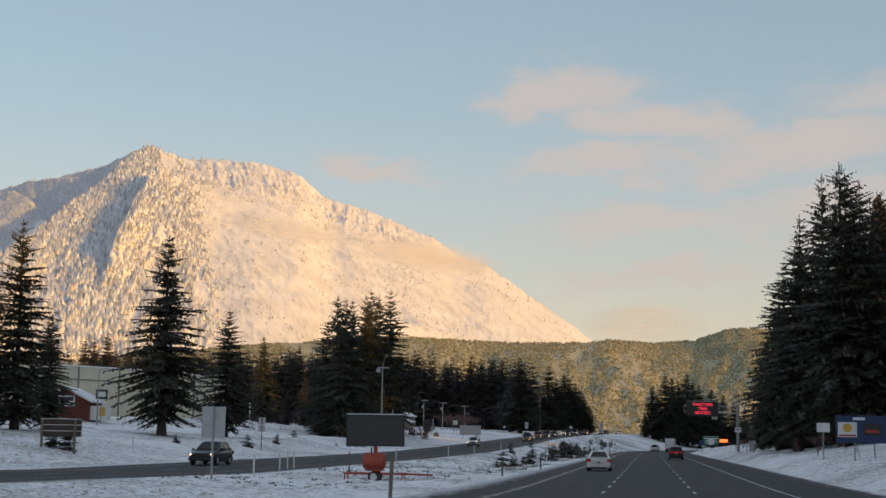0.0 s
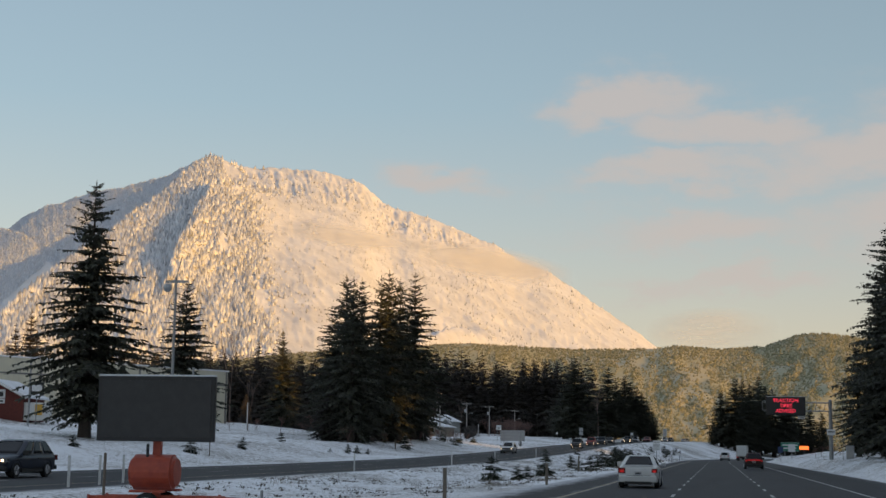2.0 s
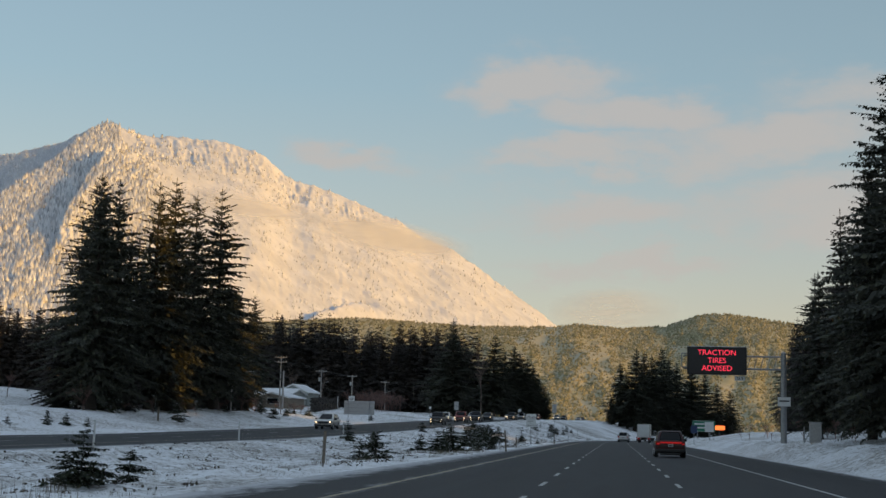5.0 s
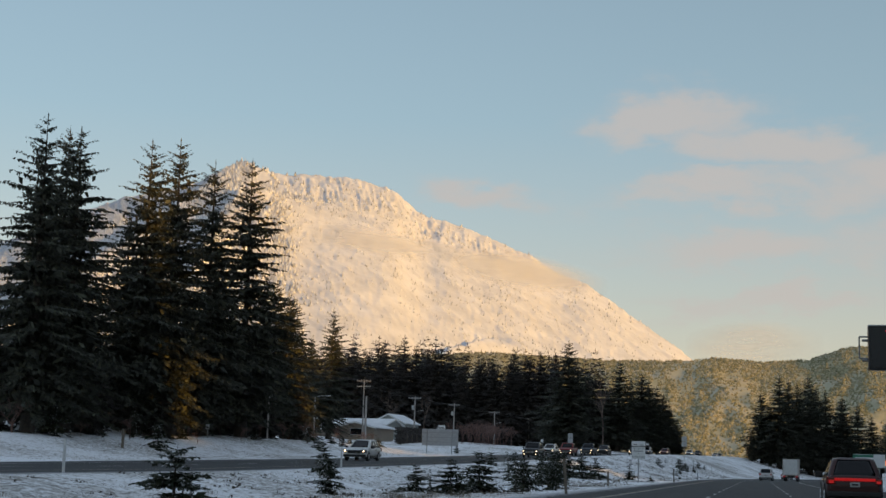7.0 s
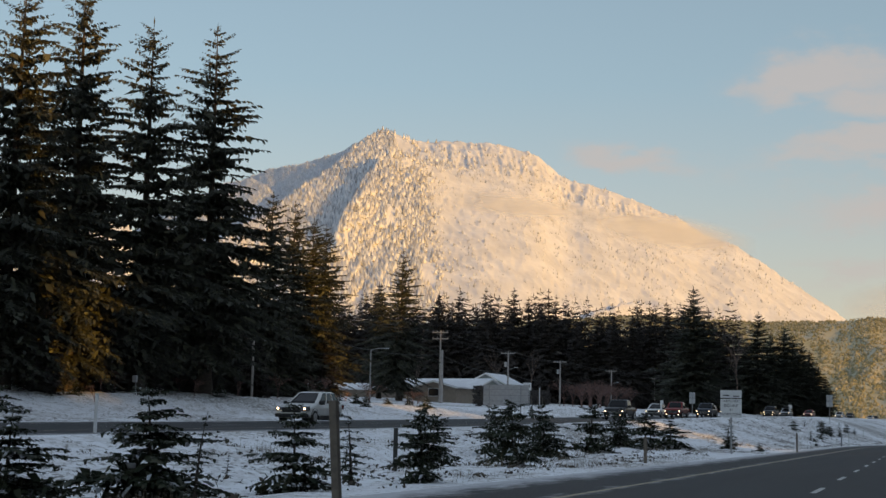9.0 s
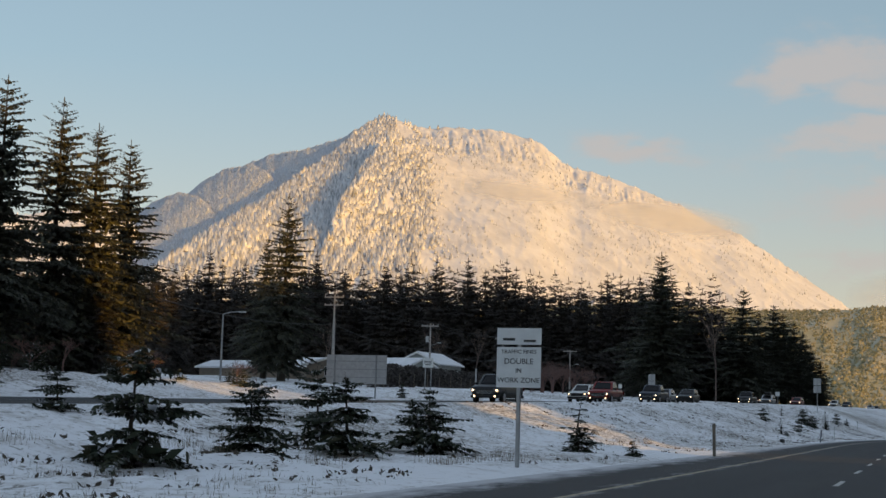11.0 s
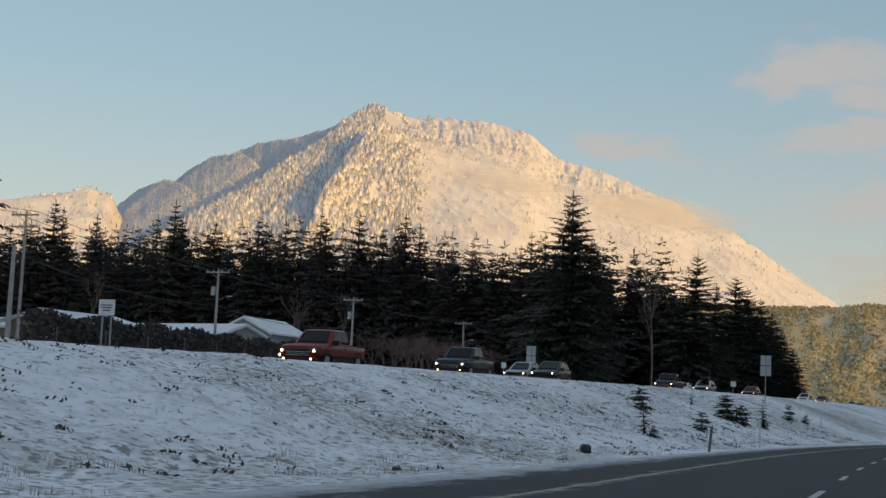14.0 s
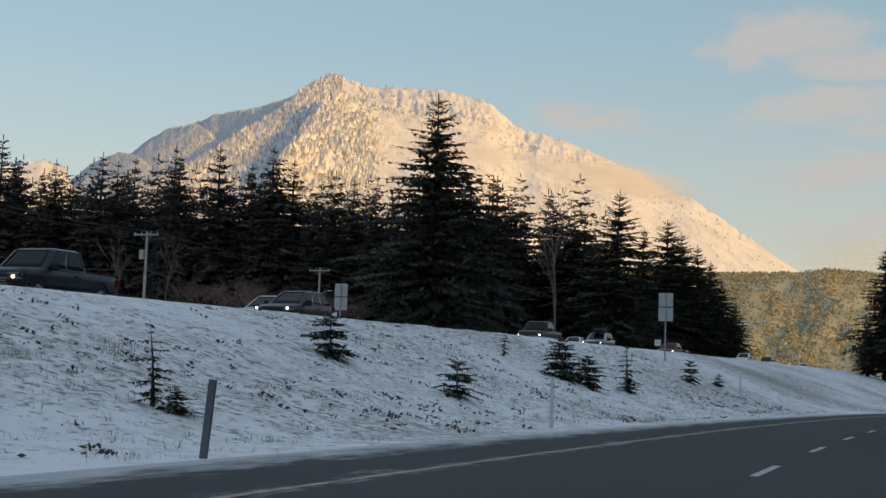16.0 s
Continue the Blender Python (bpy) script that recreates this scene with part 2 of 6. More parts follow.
mount_mat = mat("mountain_snow", (0.78, 0.78, 0.80), 0.8, vary=(0.62, 0.62, 0.64), scale=0.012, bump=2.5, bump_scale=0.05, spec=0.1)
hill_mat = mat("hill_forest_floor", (0.38, 0.345, 0.21), 0.9, vary=(0.47, 0.44, 0.34), scale=0.012, bump=2.0, bump_scale=0.08, spec=0.1)
hilltree_mat = mat("hill_forest", (0.1, 0.1, 0.05), 0.9, island=[(0, (0.20, 0.19, 0.11)), (0.45, (0.265, 0.245, 0.14)), (0.8, (0.33, 0.30, 0.19)), (1, (0.42, 0.39, 0.31))], spec=0.1)


# ---------------------------------------------------------------- builders
def mesh_from(name, verts, faces, material, smooth=False):
    me = bpy.data.meshes.new(name)
    if isinstance(verts, np.ndarray):
        verts = np.asarray(verts, np.float32)
        faces = np.asarray(faces, np.int32)
        k = faces.shape[1]
        me.vertices.add(len(verts))
        me.vertices.foreach_set("co", verts.ravel())
        me.loops.add(faces.size)
        me.loops.foreach_set("vertex_index", faces.ravel())
        me.polygons.add(len(faces))
        me.polygons.foreach_set("loop_start", np.arange(0, faces.size, k, dtype=np.int32))
        me.polygons.foreach_set("loop_total", np.full(len(faces), k, np.int32))
        me.update(calc_edges=True)
    else:
        me.from_pydata(verts, [], faces)
    me.validate()
    me.materials.append(material)
    if smooth:
        me.polygons.foreach_set("use_smooth", np.ones(len(me.polygons), bool))
    return me


def part(name, bm, material, parent=None, label=""):
    me = bpy.data.meshes.new(name)
    bm.to_mesh(me)
    bm.free()
    me.materials.append(material)
    ob = new(name, me)
    ob.parent = parent
    if label:
        ob["label"] = label
    return ob


def thing(name, m, label, category, group="", kind=""):
    ob = new(name)
    ob.matrix_basis = m
    return tagged(ob, label, category, group, kind)


def box(bm, x0, x1, y0, y1, z0, z1, bevel=0.0, taper=(1, 1)):
    r = bmesh.ops.create_cube(bm, size=1)
    vs = r["verts"]
    for v in vs:
        top = v.co.z > 0
        fx, fy = (taper if top else (1, 1))
        v.co = Vector(((x0 + x1) / 2 + v.co.x * (x1 - x0) * fx, (y0 + y1) / 2 + v.co.y * (y1 - y0) * fy, (z0 + z1) / 2 + v.co.z * (z1 - z0)))
    if bevel:
        es = list({e for v in vs for e in v.link_edges})
        bmesh.ops.bevel(bm, geom=es, offset=bevel, segments=2, affect="EDGES", profile=0.6)
    return bm


def rod(bm, a, b, r0, r1=None, n=8):
    a, b = Vector(a), Vector(b)
    r1 = r0 if r1 is None else r1
    m = Matrix.Translation((a + b) / 2) @ (b - a).to_track_quat("Z", "Y").to_matrix().to_4x4()
    bmesh.ops.create_cone(bm, cap_ends=True, segments=n, radius1=r0, radius2=r1, depth=(b - a).length, matrix=m)
    return bm


def B():
    return bmesh.new()


# ---------------------------------------------------------------- the lie of the land
def smooth(a, b, v):
    t = np.clip((v - a) / (b - a), 0, 1)
    return t * t * (3 - 2 * t)


def bend(y):
    """How far our carriageway has swung to the right at y."""
    d = np.clip(y - 320.0, 0, 200)
    return d * d / 1690.0 + np.clip(y - 520.0, 0, None) * 0.2367


def road_z(y):
    d = np.clip(80.0 - y, 0, None)
    return np.where(d < 80, 0.8 * (d / 80.0) ** 2, 0.8 + (d - 80) * 0.02)


def far_x(y):
    """Middle of the opposite carriageway."""
    d = np.clip(y - 300.0, 0, 180)
    return -29.2 + d * d / 5000.0 + np.clip(y - 480.0, 0, None) * 0.072


def far_z(y):
    return np.interp(y, [-400, 0, 80, 150, 200, 250, 300, 350, 400, 450, 550, 700, 1200], [3.0, 0.8, 0.0, 0.2, 0.5, 1.15, 1.95, 2.85, 3.7, 4.35, 5.4, 6.2, 8.0])


HALF_FAR = 6.9


def hash2(ix, iy, seed):
    n = (ix * 374761393 + iy * 668265263 + seed * 974634777) & 0xFFFFFFFF
    n = ((n ^ (n >> 13)) * 1274126177) & 0xFFFFFFFF
    return ((n ^ (n >> 16)) & 0xFFFF) / 65535.0


def vnoise(x, y, seed=1):
    ix, iy = np.floor(x).astype(np.int64), np.floor(y).astype(np.int64)
    fx, fy = x - ix, y - iy
    fx, fy = fx * fx * (3 - 2 * fx), fy * fy * (3 - 2 * fy)
    a, b = hash2(ix, iy, seed), hash2(ix + 1, iy, seed)
    c, d = hash2(ix, iy + 1, seed), hash2(ix + 1, iy + 1, seed)
    return (a * (1 - fx) + b * fx) * (1 - fy) + (c * (1 - fx) + d * fx) * fy


def fbm(x, y, seed=1, octaves=5, ridged=False):
    v, amp, tot = 0, 1.0, 0
    for o in range(octaves):
        n = vnoise(x * 2**o, y * 2**o, seed + o)
        v = v + amp * ((1 - np.abs(2 * n - 1)) if ridged else n)
        tot += amp
        amp *= 0.5
    return v / tot


GAP_A, GAP_B = 222.6, 175.1      # two breaks made in the right bank's forest and added hill for low sun
SUN_X, SUN_Y = math.sin(radians(SUN_AZ)), math.cos(radians(SUN_AZ))


def across_sun(x, y):
    """How far a place lies sideways of the sunbeams."""
    return -SUN_Y * x + SUN_X * y


def by_sun(p, q):
    """The place p metres sideways of the sunbeams and q metres towards the sun."""
    return -SUN_Y * p + SUN_X * q, SUN_X * p + SUN_Y * q


def ground_z(x, y):
    x, y = np.asarray(x, float), np.asarray(y, float)
    u = x - bend(y)
    zr, zo, xo = road_z(y), far_z(y), far_x(y)
    near = xo + HALF_FAR                      # median rim of the opposite carriageway
    z = np.where(u > -8.2, zr, 0.0)
    # right bank, with an unseen hill added and shaped along the sunbeams for shade
    p = across_sun(x, y)
    crest = np.interp(p, [40, 80, 100, 145, 160, 195, 205, 240, 275, 305, 330], [22, 24, 44, 44, 30, 30, 21, 21, 22, 72, 75])
    crest = crest * (1 - 0.90 * np.exp(-((p - GAP_A) / 6.4) ** 4)) * (1 - 0.90 * np.exp(-((p - GAP_B) / 4.0) ** 4))
    right = zr + 1.0 * smooth(9.6, 13.0, u) + 1.3 * smooth(13, 24, u) + crest * smooth(27, 165, u) * (1 - smooth(480, 680, y))
    # median: a shallow swale where the two are level, an embankment further on
    lo = bend(y) - 8.2
    s = np.clip((x - lo) / np.minimum(near - lo, -1.0), 0, 1)
    rise = smooth(230, 320, y)
    med = zr + (zo - zr) * ((1 - rise) * s + rise * smooth(0.05, 0.97, s)) - (0.12 + 0.33 * smooth(88, 140, y)) * (1 - rise) * np.sin(np.pi * s) ** 2 + 0.22 * rise * smooth(0.8, 0.95, s)
    d = xo - HALF_FAR - x                     # beyond the opposite carriageway
    low = 1 - 0.55 * smooth(270, 340, y)
    left = zo + 0.02 * np.clip(d, 0, 8) + low * (1.4 * smooth(5, 15, d) + 1.0 * smooth(15, 30, d) + 1.8 * smooth(30, 50, d)) + 0.012 * np.clip(d - 50, 0, 400)
    z = np.where(u > 9.6, right, np.where(u >= -8.2, zr, np.where(x > near, med, np.where(d > 0, left, zo))))
    return z


def rough(x, y):
    """Small snow drifts and hummocks away from the carriageways."""
    u = x - bend(y)
    off = np.minimum(np.clip((-8.4 - u) / 3.0, 0, 1) + np.clip((u - 10.0) / 2.0, 0, 1), 1)
    xo = far_x(y)
    off = off * np.clip((np.abs(x - xo) - HALF_FAR - 0.3) / 2.0, 0, 1)
    n = 0.5 * np.sin(x * 0.9 + 1.3 * np.sin(y * 0.31)) * np.sin(y * 0.53 + 0.7 * np.sin(x * 0.4)) + 0.35 * np.sin(x * 2.1 + y * 0.7) * np.sin(y * 1.3 - x * 0.6)
    n = n + 0.30 * np.sin(x * 3.3 - y * 0.9) * np.sin(y * 1.9 + x * 1.1)
    n = n * 0.7 + 2.6 * (fbm(x * 0.55, y * 0.45, 3, 4) - 0.5)
    return off * n * (0.17 + 0.05 * np.sin(x * 0.11 + y * 0.07))


def gz(x, y):
    return float(ground_z(x, y) + rough(x, y))


def lines(stops):
    out = []
    for a, b, step in stops:
        out += list(np.arange(a, b - 1e-6, step))
    return np.array(out + [stops[-1][1]])


gx = lines([(-3600, -600, 300), (-600, -160, 20), (-160, -60, 4), (-60, -38, 0.8), (-38, -6, 0.42), (-6, 10, 2.0), (10, 26, 0.8), (26, 80, 3), (80, 400, 20), (400, 3600, 300)])
gy = lines([(-1500, -300, 150), (-300, -20, 10), (-20, 90, 1.3), (90, 410, 0.62), (410, 440, 1.3), (440, 620, 4), (620, 1000, 20), (1000, 4700, 250)])
XX, YY = np.meshgrid(gx, gy)
ZZ = ground_z(XX, YY) + rough(XX, YY)
u_ = XX - bend(YY)
under = ((u_ > -7.6) & (u_ < 9.2)) | (np.abs(XX - far_x(YY)) < HALF_FAR - 0.4)
ZZ = ZZ - 0.06 * (under & (YY < 1000))
ny, nx = XX.shape
idx = np.arange(ny * nx).reshape(ny, nx)
quads = np.stack([idx[:-1, :-1], idx[:-1, 1:], idx[1:, 1:], idx[1:, :-1]], -1).reshape(-1, 4)
ground = tagged(new("ground", mesh_from("ground", np.stack([XX, YY, ZZ], -1).reshape(-1, 3), quads, snow_mat, True)),
                "snow-covered valley ground with dry grass showing", "ground", kind="structure")


def strip(name, offs, base_x, base_z, y0, y1, step, material, lift, attr=None):
    """A ribbon along a carriageway: offsets across it, following its line and height."""
    ys = np.arange(y0, y1 + 0.01, step)
    o = np.asarray(offs)
    xs = base_x(ys)[:, None] + o[None]
    zs = np.repeat(base_z(ys)[:, None], len(o), 1) + lift
    yy = np.repeat(ys[:, None], len(o), 1)
    n, k = xs.shape
    ii = np.arange(n * k).reshape(n, k)
    q = np.stack([ii[:-1, :-1], ii[:-1, 1:], ii[1:, 1:], ii[1:, :-1]], -1).reshape(-1, 4)
    me = mesh_from(name, np.stack([xs, yy, zs], -1).reshape(-1, 3), q, material, True)
    if attr is not None:
        a = me.attributes.new("across", "FLOAT", "POINT")
        a.data.foreach_set("value", np.tile(np.asarray(attr, np.float32), n))
    return new(name, me)


tagged(strip("road", [-8.2, -7.7, -7.1, -6.5, -6.0, -5.75, -5.35, -5.1, -4.7, -2, 0, 2, 5.6, 6.4, 7.6, 9.0, 9.6], bend, road_z, -140, 700, 2, asphalt_mat, 0.012,
             [1.1, 0.85, 0.52, 0.24, 0.22, 0.44, 0.56, 0.30, 0.06, 0, 0, 0, 0.10, 0.16, 0.26, 0.45, 1.0]), "worn grey asphalt carriageway with powder snow on its shoulders", "road", kind="structure")
tagged(strip("road_opposite", [-6.9, -6.3, -5.4, 0, 5.4, 6.3, 6.9], far_x, far_z, -140, 900, 2, asphalt_mat, 0.012, [0.9, 0.5, 0.1, 0, 0.1, 0.5, 0.9]),
       "worn grey asphalt of the opposite carriageway", "road", kind="structure")

white_paint = mat("road_paint_white", (0.62, 0.62, 0.60), 0.7, vary=(0.30, 0.30, 0.30), scale=5)
yellow_paint = mat("road_paint_yellow", (0.55, 0.45, 0.28), 0.7, vary=(0.16, 0.15, 0.14), scale=2.4)


def lane_dash(x_off, y, bx, bz, length=3.05, width=0.12):
    ob = strip("lane_dash", [x_off - width / 2, x_off + width / 2], bx, bz, y, y + length, length / 2, white_paint, 0.018)
    return ob


dashes_l = [345.4 - 1.5 + 9.02 * k for k in range(-42, 22)]
dashes_r = [166.6 - 1.5 + 9.02 * k for k in range(-24, 36)]
road_ob = bpy.data.objects["road"]
for off, ys in ((-1.8, dashes_l), (1.8, dashes_r)):
    for yy in ys:
        lane_dash(off, yy, bend, road_z).parent = road_ob
edge = strip("edge_line", [-5.50, -5.38], bend, road_z, -140, 640, 2, yellow_paint, 0.018)
edge.parent = road_ob
edge = strip("edge_line", [5.42, 5.54], bend, road_z, -140, 640, 2, white_paint, 0.018)
edge.parent = road_ob
opp_ob = bpy.data.objects["road_opposite"]
for yy in range(20, 600, 9):
    lane_dash(0.0, yy, far_x, far_z).parent = opp_ob
edge = strip("edge_line", [4.2, 4.32], far_x, far_z, -140, 800, 2, yellow_paint, 0.018)
edge.parent = opp_ob
edge = strip("edge_line", [-4.32, -4.2], far_x, far_z, -140, 800, 2, white_paint, 0.018)
edge.parent = opp_ob


# ---------------------------------------------------------------- mountain
CY = 163.0                     # the mountain is laid out by bearing and rise from this point of the road
PEAK_R = 3600.0               # distance of the summit on the plan below, which is then drawn FAR times as large
FAR = 1.14
# skyline: bearing (degrees from +y) and rise (degrees)
SKY = [(-34, 6.3), (-31.8, 7.3), (-30.3, 8.1), (-28.6, 8.85), (-27.7, 9.45), (-25.8, 10.15), (-24.1, 10.6), (-22.9, 11.05), (-22.05, 11.6), (-21.25, 12.0), (-20.55, 11.72),
       (-19.75, 11.58), (-17.0, 11.6), (-15.85, 11.38), (-14.95, 11.12), (-14.1, 10.38), (-13.5, 9.98), (-12.7, 9.95), (-11.7, 9.56), (-10.35, 9.08), (-9.3, 8.66), (-8.1, 7.92), (-7.0, 7.5), (-5.9, 6.84), (-4.8, 6.05), (-3.9, 5.48), (-3.2, 5.0), (-1.0, 3.2), (2, 1)]
sky_a, sky_e = np.array(SKY).T
SOFT_A = np.linspace(-36, 3, 400)
SOFT_E = np.convolve(np.pad(np.interp(SOFT_A, sky_a, sky_e), 3, mode="edge"), np.ones(7) / 7, "valid")
# spur that comes down towards the road on the left; it joins the skyline at the summit
SPUR_A, SPUR_E = [-34, -31.5, -29.8, -28.3, -26.7, -25.5, -24.4, -23.3, -22.4, -21.25], [0.6, 3.6, 5.4, 6.65, 7.85, 8.6, 9.5, 10.3, 11.2, 12.0]


# shaded ridges left of the summit: bearing and distance of each one's start, and its rise along the bearing; they run away to the left, steep on the side turned from the sun
RIDGES = [(-21.25, 3600, [-25.0, -24.1, -22.9, -22.05, -21.25], [10.2, 10.6, 11.05, 11.6, 12.0]),
          (-23.3, 3547, [-27.4, -25.8, -24.9, -24.1, -23.3], [9.5, 10.2, 10.35, 10.45, 10.1]),
          (-25.4, 3492, [-29.5, -28.6, -27.7, -26.6, -26.0, -25.4], [8.3, 8.95, 9.5, 9.75, 9.5, 8.7]),
          (-27.6, 3435, [-31.8, -30.3, -29.5, -28.6, -27.6], [7.3, 8.15, 8.5, 8.3, 7.3])]
RUN = Vector((math.sin(radians(-42)), math.cos(radians(-42))))


def shaded_ridges(x, y):
    """Height of the ridges behind the spur; x and y from the point of bearing."""
    best = np.full(np.shape(x), -50.0)
    for a0, r0, at, rises in RIDGES:
        sx, sy = r0 * math.sin(radians(a0)), r0 * math.cos(radians(a0))
        along = (x - sx) * RUN.x + (y - sy) * RUN.y
        aside = -(x - sx) * RUN.y + (y - sy) * RUN.x        # towards the left, away from the sun
        kk = np.linspace(0, 880, 60)
        lx, ly = sx + kk * RUN.x, sy + kk * RUN.y
        top = np.hypot(lx, ly) * np.tan(np.radians(np.interp(np.degrees(np.arctan2(lx, ly)), at, rises)))
        crest = np.interp(along, kk, top) - 0.9 * np.clip(-along, 0, None) - 1.2 * np.clip(along - 860, 0, None)
        wavy = 22 * (fbm(along * 0.004, along * 0 + a0, 19, 4) - 0.5)
        aside = aside + wavy
        best = np.maximum(best, np.where(aside > 0, crest - 0.95 * aside, crest + 0.7 * aside))
    return best


def mountain_h(az, r):
    return FAR * mountain_plan(az, r / FAR)


def mountain_plan(az, r):
    skyl = np.interp(az, SOFT_A, SOFT_E)
    jag = 0.22 * (fbm(az * 1.6 + 50, az * 0 + 3.5, 7, 4) - 0.5) + 0.12 * (fbm(az * 6 + 20, az * 0 + 1.5, 27, 3) - 0.5)
    left = np.clip(-21.25 - az, 0, 11)
    ridge = PEAK_R - np.clip(az + 17, 0, 20) * 15
    crest_r = np.where(left > 0, PEAK_R - left * 185, ridge)
    crest_e = np.where(left > 0, np.minimum(np.interp(az, SPUR_A, SPUR_E), skyl), skyl)
    top1 = crest_r * np.tan(np.radians(crest_e))
    foot = 1750 + 350 * smooth(-18, -6, az) - 32 * left
    s = (r - foot) / (crest_r - foot)
    behind = top1 - (r - crest_r) * 0.8
    behind = np.where(left > 0, np.maximum(behind, shaded_ridges(np.sin(np.radians(az)) * r, np.cos(np.radians(az)) * r)), behind)
    h = np.where(s < 0, -30, np.where(s < 1, top1 * np.clip(s, 0, 1), behind))
    h = h + crest_r * np.radians(jag) * smooth(0.90, 1.0, s)
    # gullies and ribs running down the fall line
    rel = np.clip(s, 0, 1)
    right_side = smooth(-21.5, -17.5, az)
    sl, sr = az - (r - PEAK_R) * 0.0032, az + (r - PEAK_R) * 0.0105
    ribs = (1 - right_side) * fbm(sl * 0.6, r * 0.0012, 11, 5, True) + right_side * fbm(sr * 0.42, r * 0.0022, 13, 5, True) - 0.5
    fine = (1 - right_side) * fbm(sl * 2.2, r * 0.0042, 23, 4, True) + right_side * fbm(sr * 1.7, r * 0.006, 29, 4, True) - 0.5
    env = rel * (1 - rel) * 4
    lower = smooth(-20.2 + 1.6 * (0.75 - rel), -18.8 + 1.6 * (0.75 - rel), az) * (1 - smooth(0.66, 0.80, rel))      # even lower slope on the right
    h = h + env * ((34 - 8 * right_side) * ribs + 15 * fine) * (1 - 0.35 * lower)
    # broken rock under the skyline, right of the summit
    crag = fbm(az * 4.5 + r * 0.004, r * 0.006, 43, 4, True) - 0.5
    h = h + 17 * crag * smooth(0.74, 0.86, rel) * (1 - smooth(0.95, 1.0, rel)) * smooth(-20.5, -18.5, az) * (1 - smooth(-13, -8, az))
    # blurred ledges that break up the even slopes
    h = h + 4 * (fbm(az * 6.1 + 7, r * 0.016, 61, 4) - 0.5) * env
    # a rib below the summit whose left side lies in shade
    g = (az + 20.9) + (0.76 - rel) * 7.0
    h = h + 52 * smooth(-0.16, 0.16, g) * (1 - smooth(0.2, 4.5, g)) * smooth(0.36, 0.48, rel) * (1 - smooth(0.72, 0.82, rel))
    # another low on the right, near the foothills
    g = (az + 12.6) - (rel - 0.28) * 16.0
    h = h + 22 * smooth(-0.2, 0.25, g) * (1 - smooth(0.3, 3.0, g)) * smooth(0.05, 0.16, rel) * (1 - smooth(0.34, 0.44, rel))
    return h


def polar(az, r):
    return np.sin(np.radians(az)) * r, CY + np.cos(np.radians(az)) * r


m_az = np.linspace(-36, 1, 620)
m_r = np.concatenate([np.linspace(1560, 3750, 190), np.linspace(3756, 5060, 220)])
AZ, RR = np.meshgrid(m_az, m_r)
HH = mountain_h(AZ, RR)
mxx, myy = polar(AZ, RR)
idx = np.arange(AZ.size).reshape(AZ.shape)
quads = np.stack([idx[:-1, :-1], idx[1:, :-1], idx[1:, 1:], idx[:-1, 1:]], -1).reshape(-1, 4)[:, ::-1]
mountain = tagged(new("mountain", mesh_from("mountain", np.stack([mxx, myy, HH], -1).reshape(-1, 3), quads, mount_mat, True)),
                  "snow-clad forested mountain lit by low sun", "mountain", kind="structure")


def cone_forest(name, x, y, z, h, w, material, rng, sides=5):
    """Many small spires in one mesh."""
    n = len(x)
    ang = rng.uniform(0, 6.28, n)[:, None] + np.arange(sides)[None] * (2 * np.pi / sides)
    rad = w[:, None] * rng.uniform(0.7, 1.25, (n, sides))
    ring = np.stack([x[:, None] + np.cos(ang) * rad, y[:, None] + np.sin(ang) * rad, (z - 0.08 * h)[:, None] + rng.uniform(0, 0.22, (n, sides)) * h[:, None]], -1)
    tip = np.stack([x + rng.normal(0, 0.04, n) * w, y, z + h], -1)[:, None]
    verts = np.concatenate([ring, tip], 1).reshape(-1, 3)
    base = np.arange(n)[:, None] * (sides + 1)
    faces = np.concatenate([np.stack([base[:, 0] + k, base[:, 0] + (k + 1) % sides, base[:, 0] + sides], -1) for k in range(sides)])
    return new(name, mesh_from(name, verts, faces, material))


rng = np.random.default_rng(4)
n = 90000
a = rng.uniform(-34, -3, n)
r = np.sqrt(rng.uniform(1550**2, 3900**2, n)) * FAR
hh = mountain_h(a, r)
rise = np.degrees(np.arctan2(hh, r))
foot_s = (r / FAR - 1750) / 1900
bare = smooth(-20.2 + 1.6 * (0.75 - foot_s), -18.8 + 1.6 * (0.75 - foot_s), a) * (1 - smooth(0.66, 0.84, foot_s))
streak = fbm((a + (r / FAR - PEAK_R) * 0.0105) * 1.7, r / FAR * 0.006, 29, 4, True)
bare = bare * (1 - 0.35 * smooth(0.62, 0.76, streak))
clump = fbm(a * 1.3, r * 0.004, 31, 4)
sky_gap = np.interp(a, sky_a, sky_e) - rise
thin_out = np.where(a < -20.8, 0.95, np.interp(sky_gap, [0.3, 0.7, 1.4, 2.2], [0.04, 0.14, 0.5, 0.95]))
keep = (hh > 40) & (rise > 3.2) & (rng.uniform(0, 1, n) > 0.95 * bare) & (rng.uniform(0, 1, n) < thin_out) & (clump > 0.28) & ~((a < -21.3) & (r / FAR > PEAK_R + (a + 21.25) * 185 + 15))
a, r, hh, bare = a[keep], r[keep], hh[keep], bare[keep]
fx, fy = polar(a, r)
size = rng.uniform(9, 20, len(a)) * (1 - 0.5 * bare) * (1 - 0.48 * smooth(-20.5, -17, a))
tagged(cone_forest("mountain_forest", fx, fy, hh, size, size * 0.27, snowtree_mat, rng, 5), "snow-laden conifers covering the mountainside", "forest", kind="stuff")

